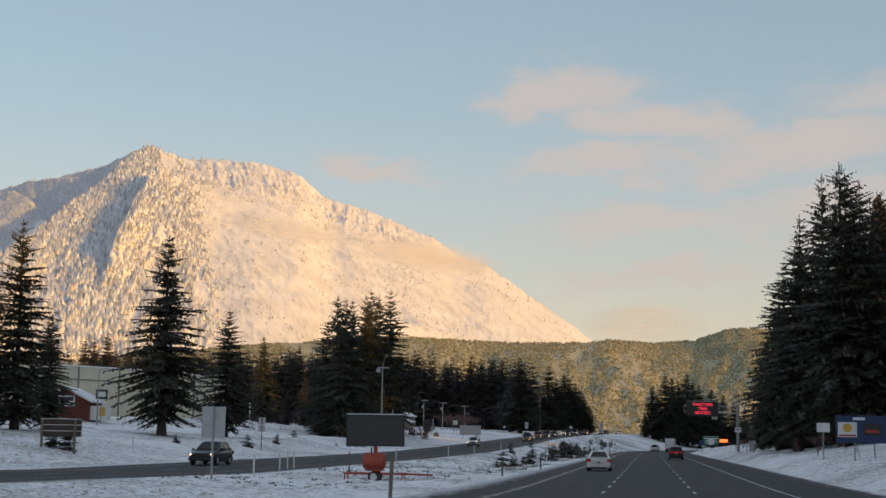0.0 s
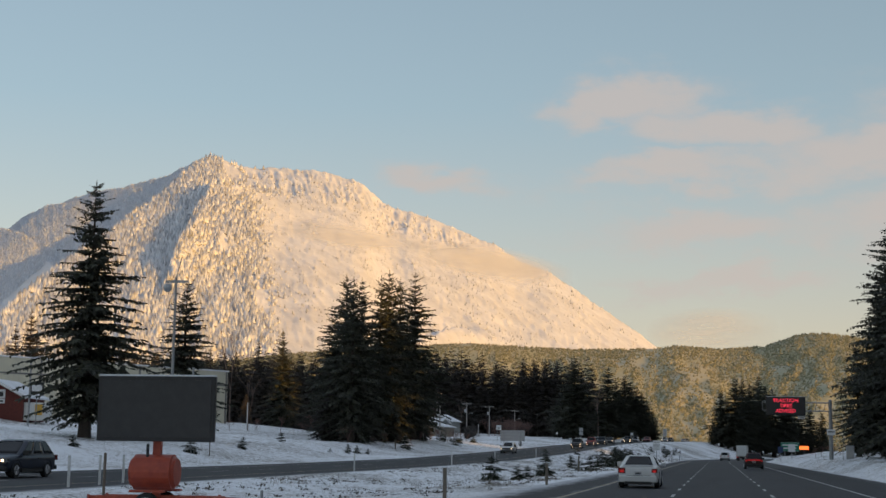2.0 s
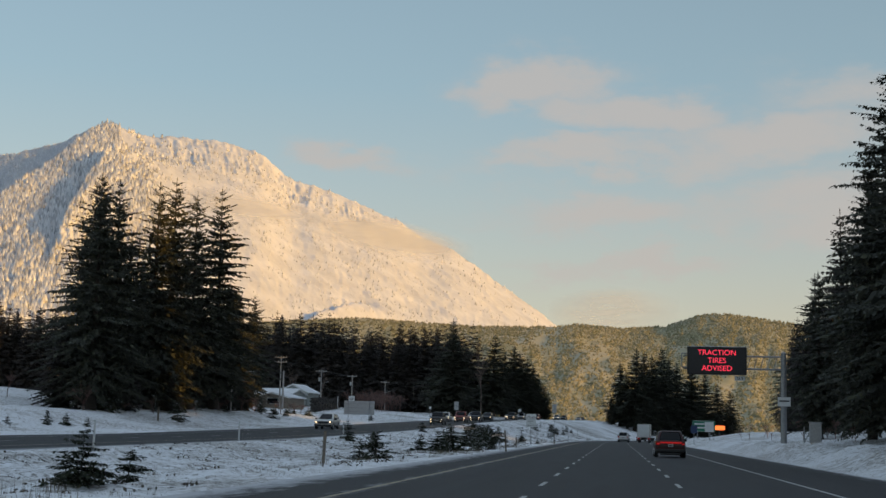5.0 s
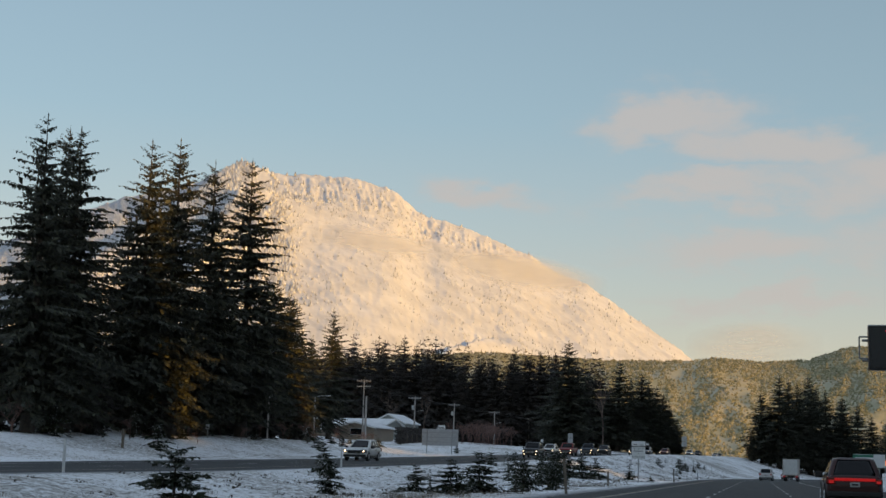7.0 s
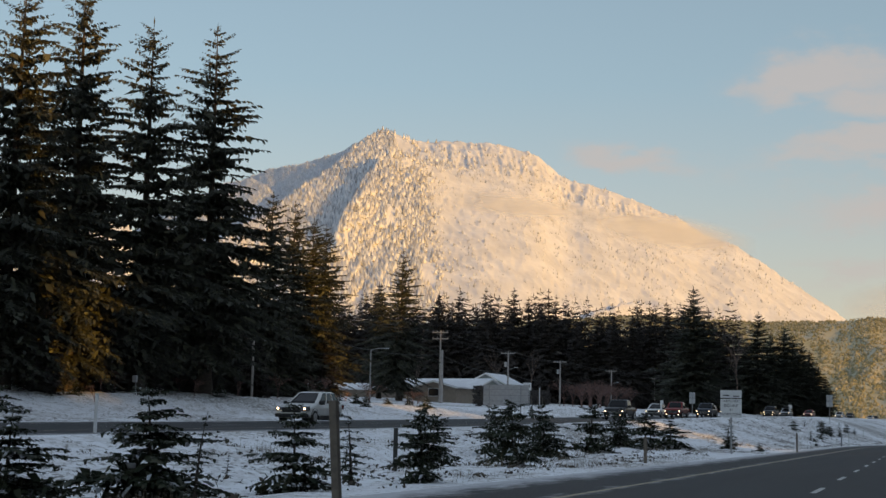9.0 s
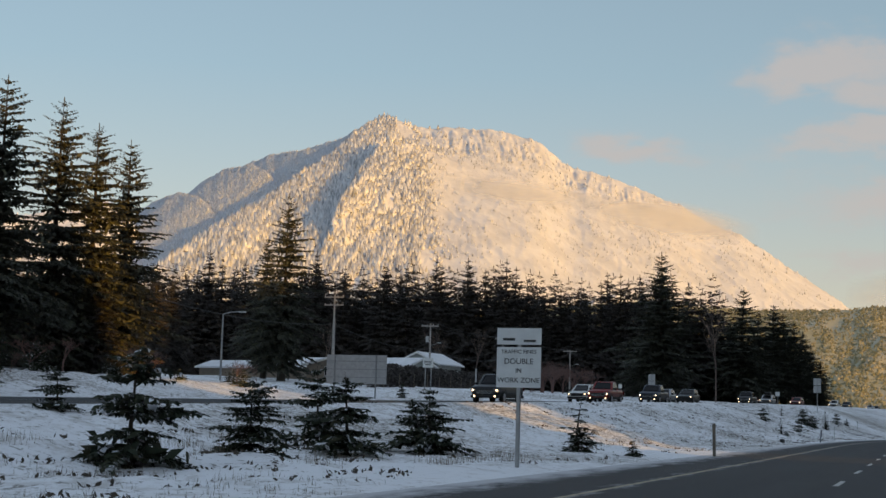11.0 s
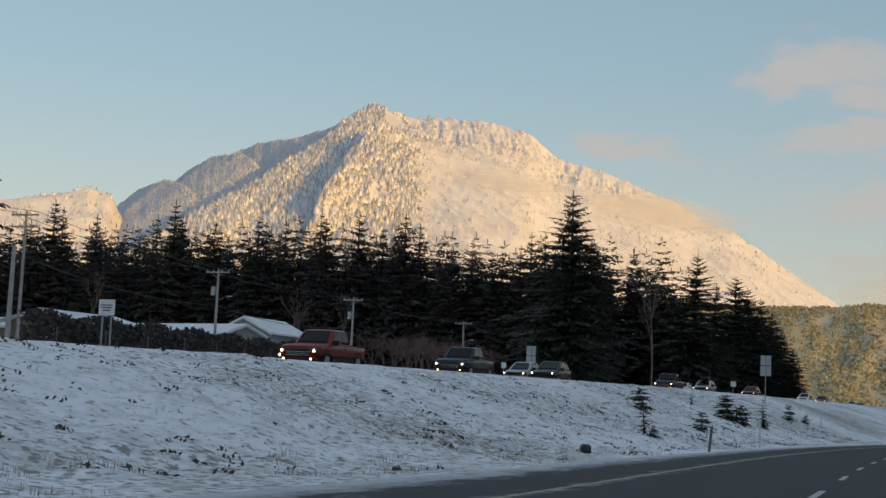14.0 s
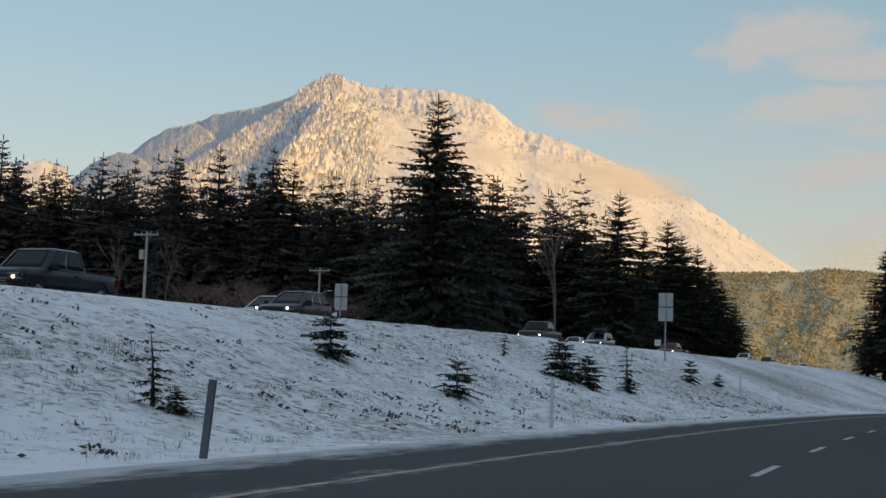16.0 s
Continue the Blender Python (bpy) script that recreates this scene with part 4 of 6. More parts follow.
def mist(az0, e0, az1, e1, r, deep, label, dense=1.0, material=None):
    """A soft sheet of cloud along a sloping line of bearing and rise."""
    f, g = np.meshgrid(np.linspace(0, 1, 60), np.linspace(-1, 1, 24))
    a = az0 + (az1 - az0) * f
    e = e0 + (e1 - e0) * f + g * deep * (0.55 + 0.45 * np.sin(f * 3.14))
    rr0 = r + g * 60
    x, y = polar(a, rr0)
    z = rr0 * np.tan(np.radians(e))
    i = np.arange(f.size).reshape(f.shape)
    q = np.stack([i[:-1, :-1], i[:-1, 1:], i[1:, 1:], i[1:, :-1]], -1).reshape(-1, 4)
    me = mesh_from("mist", np.stack([x, y, z], -1).reshape(-1, 3), q, material or mist_mat, True)
    w = np.clip(1 - g * g, 0, 1) ** 1.5 * np.clip(np.sin(np.pi * f), 0, 1) ** 0.8
    at_ = me.attributes.new("thick", "FLOAT", "POINT")
    at_.data.foreach_set("value", (w.ravel() * dense).astype(np.float32))
    ob = new("mist", me)
    ob.visible_shadow = False
    return tagged(ob, label, "mist")


mist(-19.4, 9.5, -12.0, 8.6, 2350, 0.62, "thin warm mist drifting across the mountainside", 0.75)
mist(-13.2, 8.6, -6.0, 7.4, 2300, 0.85, "thin warm mist drifting across the mountainside", 0.85)
cloud_mat = mist_mat.copy()
cloud_mat.name = "bright_cloud"
for nd in cloud_mat.node_tree.nodes:
    if nd.bl_idname == "ShaderNodeBsdfDiffuse":
        nd.inputs["Color"].default_value = (0.58, 0.58, 0.60, 1)
    if nd.bl_idname == "ShaderNodeMapRange":
        nd.inputs[1].default_value, nd.inputs[2].default_value = 0.28, 0.66
mist(-2.9, 5.0, 2.6, 5.1, 2700, 1.1, "bright low cloud behind the foothills", 0.95, cloud_mat)


# ---------------------------------------------------------------- materials of things
galv = mat("galvanised_steel", (0.36, 0.37, 0.38), 0.45, 0.7, vary=(0.28, 0.29, 0.30), scale=6)
sign_back = mat("aluminium_back", (0.46, 0.47, 0.48), 0.5, 0.35, vary=(0.36, 0.37, 0.38), scale=3)
sign_white = mat("sign_white", (0.72, 0.73, 0.72), 0.5, vary=(0.62, 0.63, 0.63), scale=3)
sign_green = mat("sign_green", (0.02, 0.16, 0.10), 0.5, vary=(0.03, 0.20, 0.13), scale=3)
sign_blue = mat("sign_blue", (0.014, 0.032, 0.10), 0.5, vary=(0.02, 0.045, 0.12), scale=3)
sign_yellow = mat("logo_yellow", (0.62, 0.36, 0.06), 0.5)
sign_red = mat("logo_red", (0.40, 0.04, 0.03), 0.5)
ink = mat("sign_ink", (0.03, 0.03, 0.03), 0.6)
black_metal = mat("black_enamel", (0.014, 0.015, 0.017), 0.4, vary=(0.022, 0.023, 0.026), scale=3)
dark_panel = mat("dark_display", (0.020, 0.022, 0.026), 0.35, vary=(0.028, 0.030, 0.034), scale=5)
red_led = mat("red_led", (0.35, 0.01, 0.02), 0.5, emit=((1.0, 0.05, 0.10), 1.1))
orange_metal = mat("faded_orange_enamel", (0.45, 0.075, 0.035), 0.5, vary=(0.32, 0.05, 0.03), scale=4, bump=0.004, bump_scale=30)
wood_post = mat("grey_wood", (0.20, 0.165, 0.13), 0.85, vary=(0.12, 0.10, 0.08), scale=7, bump=0.01, bump_scale=40)
pole_wood = mat("weathered_pole", (0.44, 0.41, 0.39), 0.85, vary=(0.30, 0.28, 0.265), scale=3, bump=0.01, bump_scale=20)
white_plastic = mat("white_marker", (0.66, 0.66, 0.66), 0.5, vary=(0.52, 0.52, 0.53), scale=8)
ceramic = mat("insulator_grey", (0.42, 0.42, 0.43), 0.3)
wire_mat = mat("wire", (0.06, 0.06, 0.06), 0.6)
rubber = mat("tyre_rubber", (0.016, 0.016, 0.017), 0.8, vary=(0.035, 0.034, 0.033), scale=9)
rim_mat = mat("alloy_rim", (0.42, 0.42, 0.43), 0.35, 0.8)
glass_mat = mat("tinted_glass", (0.010, 0.011, 0.013), 0.05, spec=0.25)
trim_mat = mat("black_trim", (0.018, 0.018, 0.019), 0.55)
chrome = mat("chrome", (0.6, 0.6, 0.6), 0.15, 1.0)
tail_on = mat("tail_lamp_lit", (0.30, 0.008, 0.008), 0.3, emit=((1.0, 0.02, 0.02), 0.26))
tail_off = mat("tail_lamp_unlit", (0.16, 0.012, 0.012), 0.25)
head_on = mat("head_lamp_lit", (0.9, 0.85, 0.75), 0.2, emit=((1.0, 0.72, 0.42), 4.5))
amber_on = mat("amber_lamp_lit", (0.8, 0.3, 0.05), 0.3, emit=((1.0, 0.22, 0.05), 1.2))
lamp_glass = mat("lamp_glass", (0.20, 0.20, 0.21), 0.12, 0.3, spec=0.8)
plate_mat = mat("plate_grey", (0.50, 0.50, 0.52), 0.5, vary=(0.4, 0.4, 0.42), scale=9)


def paint(name, c, rough_=0.32, metal_=0.0):
    m = mat(name, c, rough_, metal_, vary=tuple(0.86 * v + 0.002 for v in c), scale=1.5)
    m.node_tree.nodes["Principled BSDF"].inputs["Coat Weight"].default_value = 0.1
    m.node_tree.nodes["Principled BSDF"].inputs["Specular IOR Level"].default_value = 0.3
    return m


car_white = paint("paint_white", (0.66, 0.66, 0.65))
car_silver = paint("paint_silver", (0.42, 0.43, 0.45), 0.3, 0.4)
car_black = paint("paint_black", (0.015, 0.016, 0.018))
car_red = paint("paint_red", (0.22, 0.016, 0.014))
car_maroon = paint("paint_dark_maroon", (0.050, 0.012, 0.012))
car_navy = paint("paint_dark_blue", (0.020, 0.028, 0.045))
car_grey = paint("paint_dark_grey", (0.020, 0.021, 0.024), 0.3, 0.0)
car_cream = paint("box_cream", (0.55, 0.53, 0.50), 0.5)


# ---------------------------------------------------------------- vehicles
def outline_solid(bm, pts, hw, top_in=0.0, z_from=0.0, bevel=0.05):
    """A side outline (y, z) drawn out to the width 2*hw; points above z_from lean in by top_in."""
    zt = max(z for _, z in pts)
    sides = []
    for sx in (-1, 1):
        row = []
        for y, z in pts:
            k = max(0.0, (z - z_from) / max(zt - z_from, 1e-6))
            row.append(bm.verts.new((sx * (hw - top_in * k), y, z)))
        sides.append(row)
    n = len(pts)
    bm.faces.new(sides[0])
    bm.faces.new(sides[1][::-1])
    for i in range(n):
        j = (i + 1) % n
        bm.faces.new((sides[0][j], sides[0][i], sides[1][i], sides[1][j]))
    bmesh.ops.recalc_face_normals(bm, faces=bm.faces[:])
    if bevel:
        bmesh.ops.bevel(bm, geom=bm.edges[:], offset=bevel, segments=2, affect="EDGES", profile=0.6)
    return bm


STYLES = {
    # width, upper outline from tail to nose (y, z), cabin (rear foot, rear top, front top, front foot, belt, roof), lean-in, wheel radius, axles, sill
    "sedan": dict(W=1.76, up=[(-2.36, 0.58), (-2.34, 0.86), (-2.26, 0.955), (-1.72, 1.00), (0.0, 0.95), (1.05, 0.93), (1.75, 0.86), (2.15, 0.74), (2.32, 0.58)],
                  cab=(-1.80, -0.92, 0.22, 1.12, 0.92, 1.43), lean=0.25, r=0.32, ax=(-1.38, 1.42), sill=0.24),
    "suv": dict(W=1.92, up=[(-2.42, 0.70), (-2.41, 0.98), (-2.33, 1.08), (-1.0, 1.05), (1.05, 1.03), (1.75, 0.98), (2.2, 0.86), (2.38, 0.66)],
                cab=(-2.33, -1.72, 0.02, 1.20, 1.00, 1.69), lean=0.23, r=0.36, ax=(-1.42, 1.48), sill=0.29),
    "truck": dict(W=2.00, up=[(-2.90, 0.80), (-2.89, 1.16), (-2.80, 1.20), (-0.9, 1.20), (1.40, 1.20), (2.45, 1.15), (2.76, 1.04), (2.88, 0.74)],
                  cab=(-0.98, -0.80, 0.72, 1.48, 1.16, 1.90), lean=0.17, r=0.41, ax=(-1.72, 1.86), sill=0.46),
    "wagon": dict(W=2.0, up=[(-2.64, 0.78), (-2.63, 1.10), (-2.56, 1.19), (-1.0, 1.17), (1.35, 1.13), (2.1, 1.08), (2.48, 0.95), (2.62, 0.70)],
                  cab=(-2.55, -2.28, 0.50, 1.38, 1.12, 1.90), lean=0.16, r=0.38, ax=(-1.55, 1.62), sill=0.32),
}


def lofted(bm, rings, smooth_=True):
    """Skin over rings of equal length, closed at both ends."""
    rows = [[bm.verts.new(c) for c in ring] for ring in rings]
    n = len(rows[0])
    for lo, hi in zip(rows[:-1], rows[1:]):
        for i in range(n):
            bm.faces.new((lo[i], lo[(i + 1) % n], hi[(i + 1) % n], hi[i]))
    bm.faces.new(rows[0][::-1])
    bm.faces.new(rows[-1])
    bmesh.ops.recalc_face_normals(bm, faces=bm.faces[:])
    for f in bm.faces:
        f.smooth = smooth_ and len(f.verts) == 4
    return bm


def body_shell(d):
    """The lower body: rounded sections from tail to nose, narrower at both ends, with a crease below the windows."""
    up, hw = d["up"], d["W"] / 2
    y0, y1 = up[0][0], up[-1][0]
    ys = sorted({y for y, _ in up} | {y0 + (y1 - y0) * k / 14 for k in range(15)} | {y0 + e for e in (0.05, 0.11, 0.19)} | {y1 - e for e in (0.05, 0.11, 0.19)})
    rings = []
    for y in ys:
        zt = float(np.interp(y, [p[0] for p in up], [p[1] for p in up]))
        f = abs(2 * (y - y0) / (y1 - y0) - 1)
        w = hw * (1 - 0.035 * f**3 - 0.13 * (max(0.0, f - 0.88) / 0.12) ** 2)
        zb = d["sill"] + 0.05 * max(0.0, f - 0.84) / 0.16
        h = zt - zb
        half = [(0.80 * w, zb), (0.95 * w, zb + 0.05 * h), (w, zb + 0.32 * h), (0.992 * w, zb + 0.58 * h), (0.998 * w, zb + 0.70 * h), (0.965 * w, zb + 0.90 * h), (0.87 * w, zb + 0.985 * h), (0.45 * w, zb + 1.015 * h)]
        rings.append([(x, y, z) for x, z in half] + [(-x, y, z) for x, z in half[::-1]])
    return lofted(B(), rings)


def cabin_outline(w, ya, yb, corner, ends=10, sides=20):
    """A rectangle with rounded corners, anticlockwise from the tail's left."""
    pts = []
    c = min(corner, 0.45 * (yb - ya))
    for k in range(ends + 1):
        pts.append((-w + c + (2 * w - 2 * c) * k / ends, ya))
    for k in range(1, 4):
        a = math.pi / 2 * k / 4
        pts.append((w - c + c * math.sin(a), ya + c - c * math.cos(a)))
    for k in range(sides + 1):
        pts.append((w, ya + c + (yb - ya - 2 * c) * k / sides))
    for k in range(1, 4):
        a = math.pi / 2 * k / 4
        pts.append((w - c + c * math.cos(a), yb - c + c * math.sin(a)))
    for k in range(ends + 1):
        pts.append((w - c - (2 * w - 2 * c) * k / ends, yb))
    for k in range(1, 4):
        a = math.pi / 2 * k / 4
        pts.append((-w + c - c * math.sin(a), yb - c + c * math.cos(a)))
    for k in range(sides + 1):
        pts.append((-w, yb - c - (yb - ya - 2 * c) * k / sides))
    for k in range(1, 4):
        a = math.pi / 2 * k / 4
        pts.append((-w + c - c * math.cos(a), ya + c - c * math.sin(a)))
    return pts


def cabin(car, d, colour, style):
    """Pillars and roof in the car's paint; windscreen, rear window and side windows of their own, set a little in."""
    y0, y1, y2, y3, zb, zt = d["cab"]
    hw = d["W"] / 2 - 0.055
    levels = [0.0, 0.10, 0.30, 0.55, 0.80, 0.90, 0.965, 1.0]
    rings = []
    for f in levels:
        g = f + 0.10 * f * (1 - f)
        close = max(0.0, f - 0.88) / 0.12
        w = hw - d["lean"] * (0.75 * f + 0.25 * f * f) - 0.15 * close**2
        ya, yb = y0 + (y1 - y0) * g + 0.10 * close**2, y3 + (y2 - y3) * g - 0.12 * close**2
        rings.append([(x, y, zb + (zt - zb) * f) for x, y in cabin_outline(w, ya, yb, 0.17)])
    n = len(rings[0])
    ends, sides = 10, 20
    tail, flank, nose = range(0, ends), range(ends + 4, ends + 4 + sides), range(ends + sides + 8, 2 * ends + sides + 8)
    other = range(2 * ends + sides + 12, 2 * ends + 2 * sides + 12)
    posts = (10,) if style in ("sedan", "truck") else (6, 13)
    panes = {"rear_window": [list(tail)], "windscreen": [list(nose)], "side_window": []}
    for run, flip in ((flank, False), (other, True)):
        cut = [0] + [p for p in posts] + [sides]
        for a_, b_ in zip(cut[:-1], cut[1:]):
            lo, hi = a_ + (1 if a_ else 0), b_
            ids = [run[(sides - 1 - k) if flip else k] for k in range(lo, hi)]
            panes["side_window"].append(ids)
    glazed = {i for ids in panes.values() for run in ids for i in run}
    bm = B()
    rows = [[bm.verts.new(c) for c in ring] for ring in rings]
    for k in range(len(rings) - 1):
        for i in range(n):
            if i in glazed and 1 <= k <= 4:
                continue
            bm.faces.new((rows[k][i], rows[k][(i + 1) % n], rows[k + 1][(i + 1) % n], rows[k + 1][i])).smooth = True
    bm.faces.new(rows[-1])
    bmesh.ops.recalc_face_normals(bm, faces=bm.faces[:])
    part("cabin", bm, colour, car)
    mid = Vector((0, (y1 + y2) / 2, zb))
    for name, runs in panes.items():
        for run in runs:
            bm = B()
            vs = {}
            for k in range(1, 6):
                for i in run:
                    for j in (i, (i + 1) % n):
                        if (k, j) not in vs:
                            c = Vector(rings[k][j])
                            vs[k, j] = bm.verts.new(c + (mid - c) * 0.008)
            for k in range(1, 5):
                for i in run:
                    bm.faces.new((vs[k, i], vs[k, (i + 1) % n], vs[k + 1, (i + 1) % n], vs[k + 1, i])).smooth = True
            bmesh.ops.recalc_face_normals(bm, faces=bm.faces[:])
            bmesh.ops.solidify(bm, geom=bm.faces[:], thickness=0.006)
            part(name, bm, glass_mat, car)


def wheel(parent, x, y, r, width=0.22):
    s = 1 if x > 0 else -1
    w = new("wheel")
    w.parent = parent
    w.location = (x, y, r)
    bm = B()
    bmesh.ops.create_cone(bm, cap_ends=True, segments=20, radius1=r, radius2=r, depth=width, matrix=Matrix.Rotation(math.pi / 2, 4, "Y"))
    bmesh.ops.bevel(bm, geom=[e for e in bm.edges if abs(e.verts[0].co.x - e.verts[1].co.x) < 1e-4], offset=0.03, segments=2, affect="EDGES")
    part("tyre", bm, rubber, w)
    bm = B()
    bmesh.ops.create_cone(bm, cap_ends=True, segments=16, radius1=r * 0.62, radius2=r * 0.56, depth=0.03, matrix=Matrix.Translation((s * width / 2, 0, 0)) @ Matrix.Rotation(s * math.pi / 2, 4, "Y"))
    for k in range(5):
        a = k * 2 * math.pi / 5
        rod(bm, (s * (width / 2 + 0.012), 0, 0), (s * (width / 2 + 0.012), math.cos(a) * r * 0.55, math.sin(a) * r * 0.55), 0.03, n=5)
    part("rim", bm, rim_mat, w)


def vehicle(name, style, m, colour, label, category, group="traffic", lights="rear", bar=False, roof_box=False, low_trim=None):
    d = STYLES[style]
    car = thing(name, m, label, category, group)
    hw = d["W"] / 2
    part("body", body_shell(d), colour, car)
    y0, y1, y2, y3, zb, zt = d["cab"]
    cabin(car, d, colour, style)
    rear, front = d["up"][0][0], d["up"][-1][0]
    zl = d["up"][2][1] - 0.19 if style != "truck" else 0.95
    for s in (-1, 1):
        bm = box(B(), s * (hw - 0.30), s * (hw - 0.045), rear - 0.012, rear + 0.20, zl - 0.09, zl + 0.09, 0.03)
        tail = part("tail_lamp", bm, tail_off, car)
        if lights == "rear":
            part("lens", box(B(), s * (hw - 0.25), s * (hw - 0.10), rear - 0.022, rear + 0.01, zl - 0.075, zl + 0.015, 0.01), tail_on, tail, "lit red lens")
        bm = box(B(), s * (hw - 0.38), s * (hw - 0.05), front - 0.22, front + 0.02, zl - 0.19, zl - 0.04, 0.05)
        lamp = part("head_lamp", bm, lamp_glass, car)
        if lights == "front":
            part("lens", rod(B(), (s * (hw - 0.20), front - 0.05, zl - 0.115), (s * (hw - 0.20), front + 0.035, zl - 0.115), 0.075, 0.062, 12), head_on, lamp, "lit headlamp lens")
        bm = box(B(), s * hw, s * (hw + 0.20), y3 - 0.42, y3 - 0.30, zb + 0.02, zb + 0.18, 0.03)
        part("door_mirror", bm, trim_mat if style != "sedan" else colour, car)
        for ya in d["ax"]:
            bm = B()
            bmesh.ops.create_cone(bm, cap_ends=True, segments=22, radius1=d["r"] + 0.075, radius2=d["r"] + 0.075, depth=0.10, matrix=Matrix.Translation((s * (hw - 0.042), ya, d["r"] + 0.02)) @ Matrix.Rotation(math.pi / 2, 4, "Y"))
            bmesh.ops.delete(bm, geom=[v for v in bm.verts if v.co.z < d["r"] * 0.75], context="VERTS")
            part("wheel_arch", bm, trim_mat, car)
            wheel(car, s * (hw - 0.10), ya, d["r"])
        part("side_sill", box(B(), s * (hw - 0.06), s * (hw + 0.012), d["ax"][0] + d["r"] + 0.1, d["ax"][1] - d["r"] - 0.1, 0.27 if style != "truck" else 0.42, 0.42 if style != "truck" else 0.58, 0.015), trim_mat, car)
        rod_bm = B()
        box(rod_bm, s * (hw + 0.0), s * (hw + 0.02), y0 * 0.25 - 0.1, y0 * 0.25 + 0.1, zb - 0.16, zb - 0.12, 0.006)
        part("door_handle", rod_bm, trim_mat, car)
    part("rear_bumper", box(B(), -hw + 0.05, hw - 0.05, rear - 0.06, rear + 0.25, 0.26 if style == "sedan" else 0.34, 0.54, 0.05), low_trim or trim_mat, car)
    part("front_bumper", box(B(), -hw + 0.05, hw - 0.05, front - 0.25, front + 0.06, 0.26 if style == "sedan" else 0.34, 0.52, 0.05), low_trim or trim_mat, car)
    part("grille", box(B(), -hw + 0.42, hw - 0.42, front - 0.08, front + 0.02, 0.58, zl - 0.04, 0.02), trim_mat, car)
    for k in range(3):
        part("grille_bar", box(B(), -hw + 0.44, hw - 0.44, front + 0.018, front + 0.03, 0.61 + k * (zl - 0.72) / 3, 0.645 + k * (zl - 0.72) / 3, 0.006), chrome if style == "truck" else trim_mat, car)
    if lights == "front" and style == "truck":
        for s in (-1, 1):
            part("fog_lamp", rod(B(), (s * 0.68, front + 0.03, 0.46), (s * 0.68, front + 0.075, 0.46), 0.055, 0.055, 10), head_on, car)
    plate = part("number_plate", box(B(), -0.16, 0.16, rear - 0.035, rear - 0.01, zl - 0.20, zl - 0.04, 0.004), plate_mat, car)
    part("plate_bar", box(B(), -0.11, 0.11, rear - 0.040, rear - 0.034, zl - 0.15, zl - 0.09), ink, plate)
    # dark box standing in for the shaded underside below the tail
    part("underside_shade", box(B(), -hw + 0.30, hw - 0.30, rear - 0.065, rear + 0.5, 0.17, 0.30, 0.03), trim_mat, car)
    part("boot_seam", box(B(), -hw + 0.34, hw - 0.34, rear - 0.006, rear + 0.02, zl - 0.225, zl - 0.212), trim_mat, car)
    if style == "sedan":
        part("boot_spoiler", box(B(), -hw + 0.22, hw - 0.22, rear + 0.06, rear + 0.22, 0.955, 0.99, 0.012), colour, car)
        part("brake_lamp", box(B(), -0.14, 0.14, y1 - 0.12, y1 - 0.06, zt - 0.11, zt - 0.08), tail_off, car)
        for s in (-1, 1):
            part("exhaust_pipe", rod(B(), (s * 0.52, rear - 0.01, 0.30), (s * 0.52, rear + 0.25, 0.30), 0.04, n=10), chrome, car)
    if bar:
        part("light_bar", box(B(), -hw + 0.28, hw - 0.28, rear - 0.025, rear + 0.08, zl + 0.0, zl + 0.10, 0.015), tail_on, car, "full-width lit red light bar")
    if roof_box:
        part("roof_box", box(B(), -0.42, 0.42, -1.3, 0.4, zt + 0.06, zt + 0.40, 0.09), trim_mat, car)
        for yy in (-0.9, 0.1):
            part("roof_bar", box(B(), -0.62, 0.62, yy - 0.03, yy + 0.03, zt - 0.02, zt + 0.07, 0.01), trim_mat, car)
    if style == "truck":
        part("bed_floor", box(B(), -hw + 0.12, hw - 0.12, -2.8, -1.0, 1.17, 1.24), trim_mat, car)
    return car


def on_ours(u, y):
    h = math.degrees(math.atan2(float(bend(y + 1) - bend(y - 1)), 2))
    return pose(float(bend(y)) + u, y, float(road_z(y)) + 0.014, 0, 0, -h)


def on_far(off, y):
    h = math.degrees(math.atan2(float(far_x(y + 1) - far_x(y - 1)), 2))
    g = math.degrees(math.atan2(float(far_z(y + 2) - far_z(y - 2)), 4))
    return pose(float(far_x(y)) + off, y, float(far_z(y)) + 0.014, 0, 0, 180 - h) @ pose(0, 0, 0, -g)


vehicle("sedan_car", "sedan", on_ours(-3.6, 105), car_white, "white four-door sedan with lit tail lamps on the carriageway", "car", low_trim=car_white)
vehicle("suv_car", "suv", on_ours(3.5, 193), car_maroon, "dark red sport utility car with a lit rear light bar", "car", bar=True)
vehicle("estate_car", "wagon", on_ours(0.1, 368), car_white, "white full-size estate with a dark rear window", "car")
vehicle("suv_car", "suv", on_ours(-3.6, 448), car_white, "white sport utility car with a roof box", "car", roof_box=True)


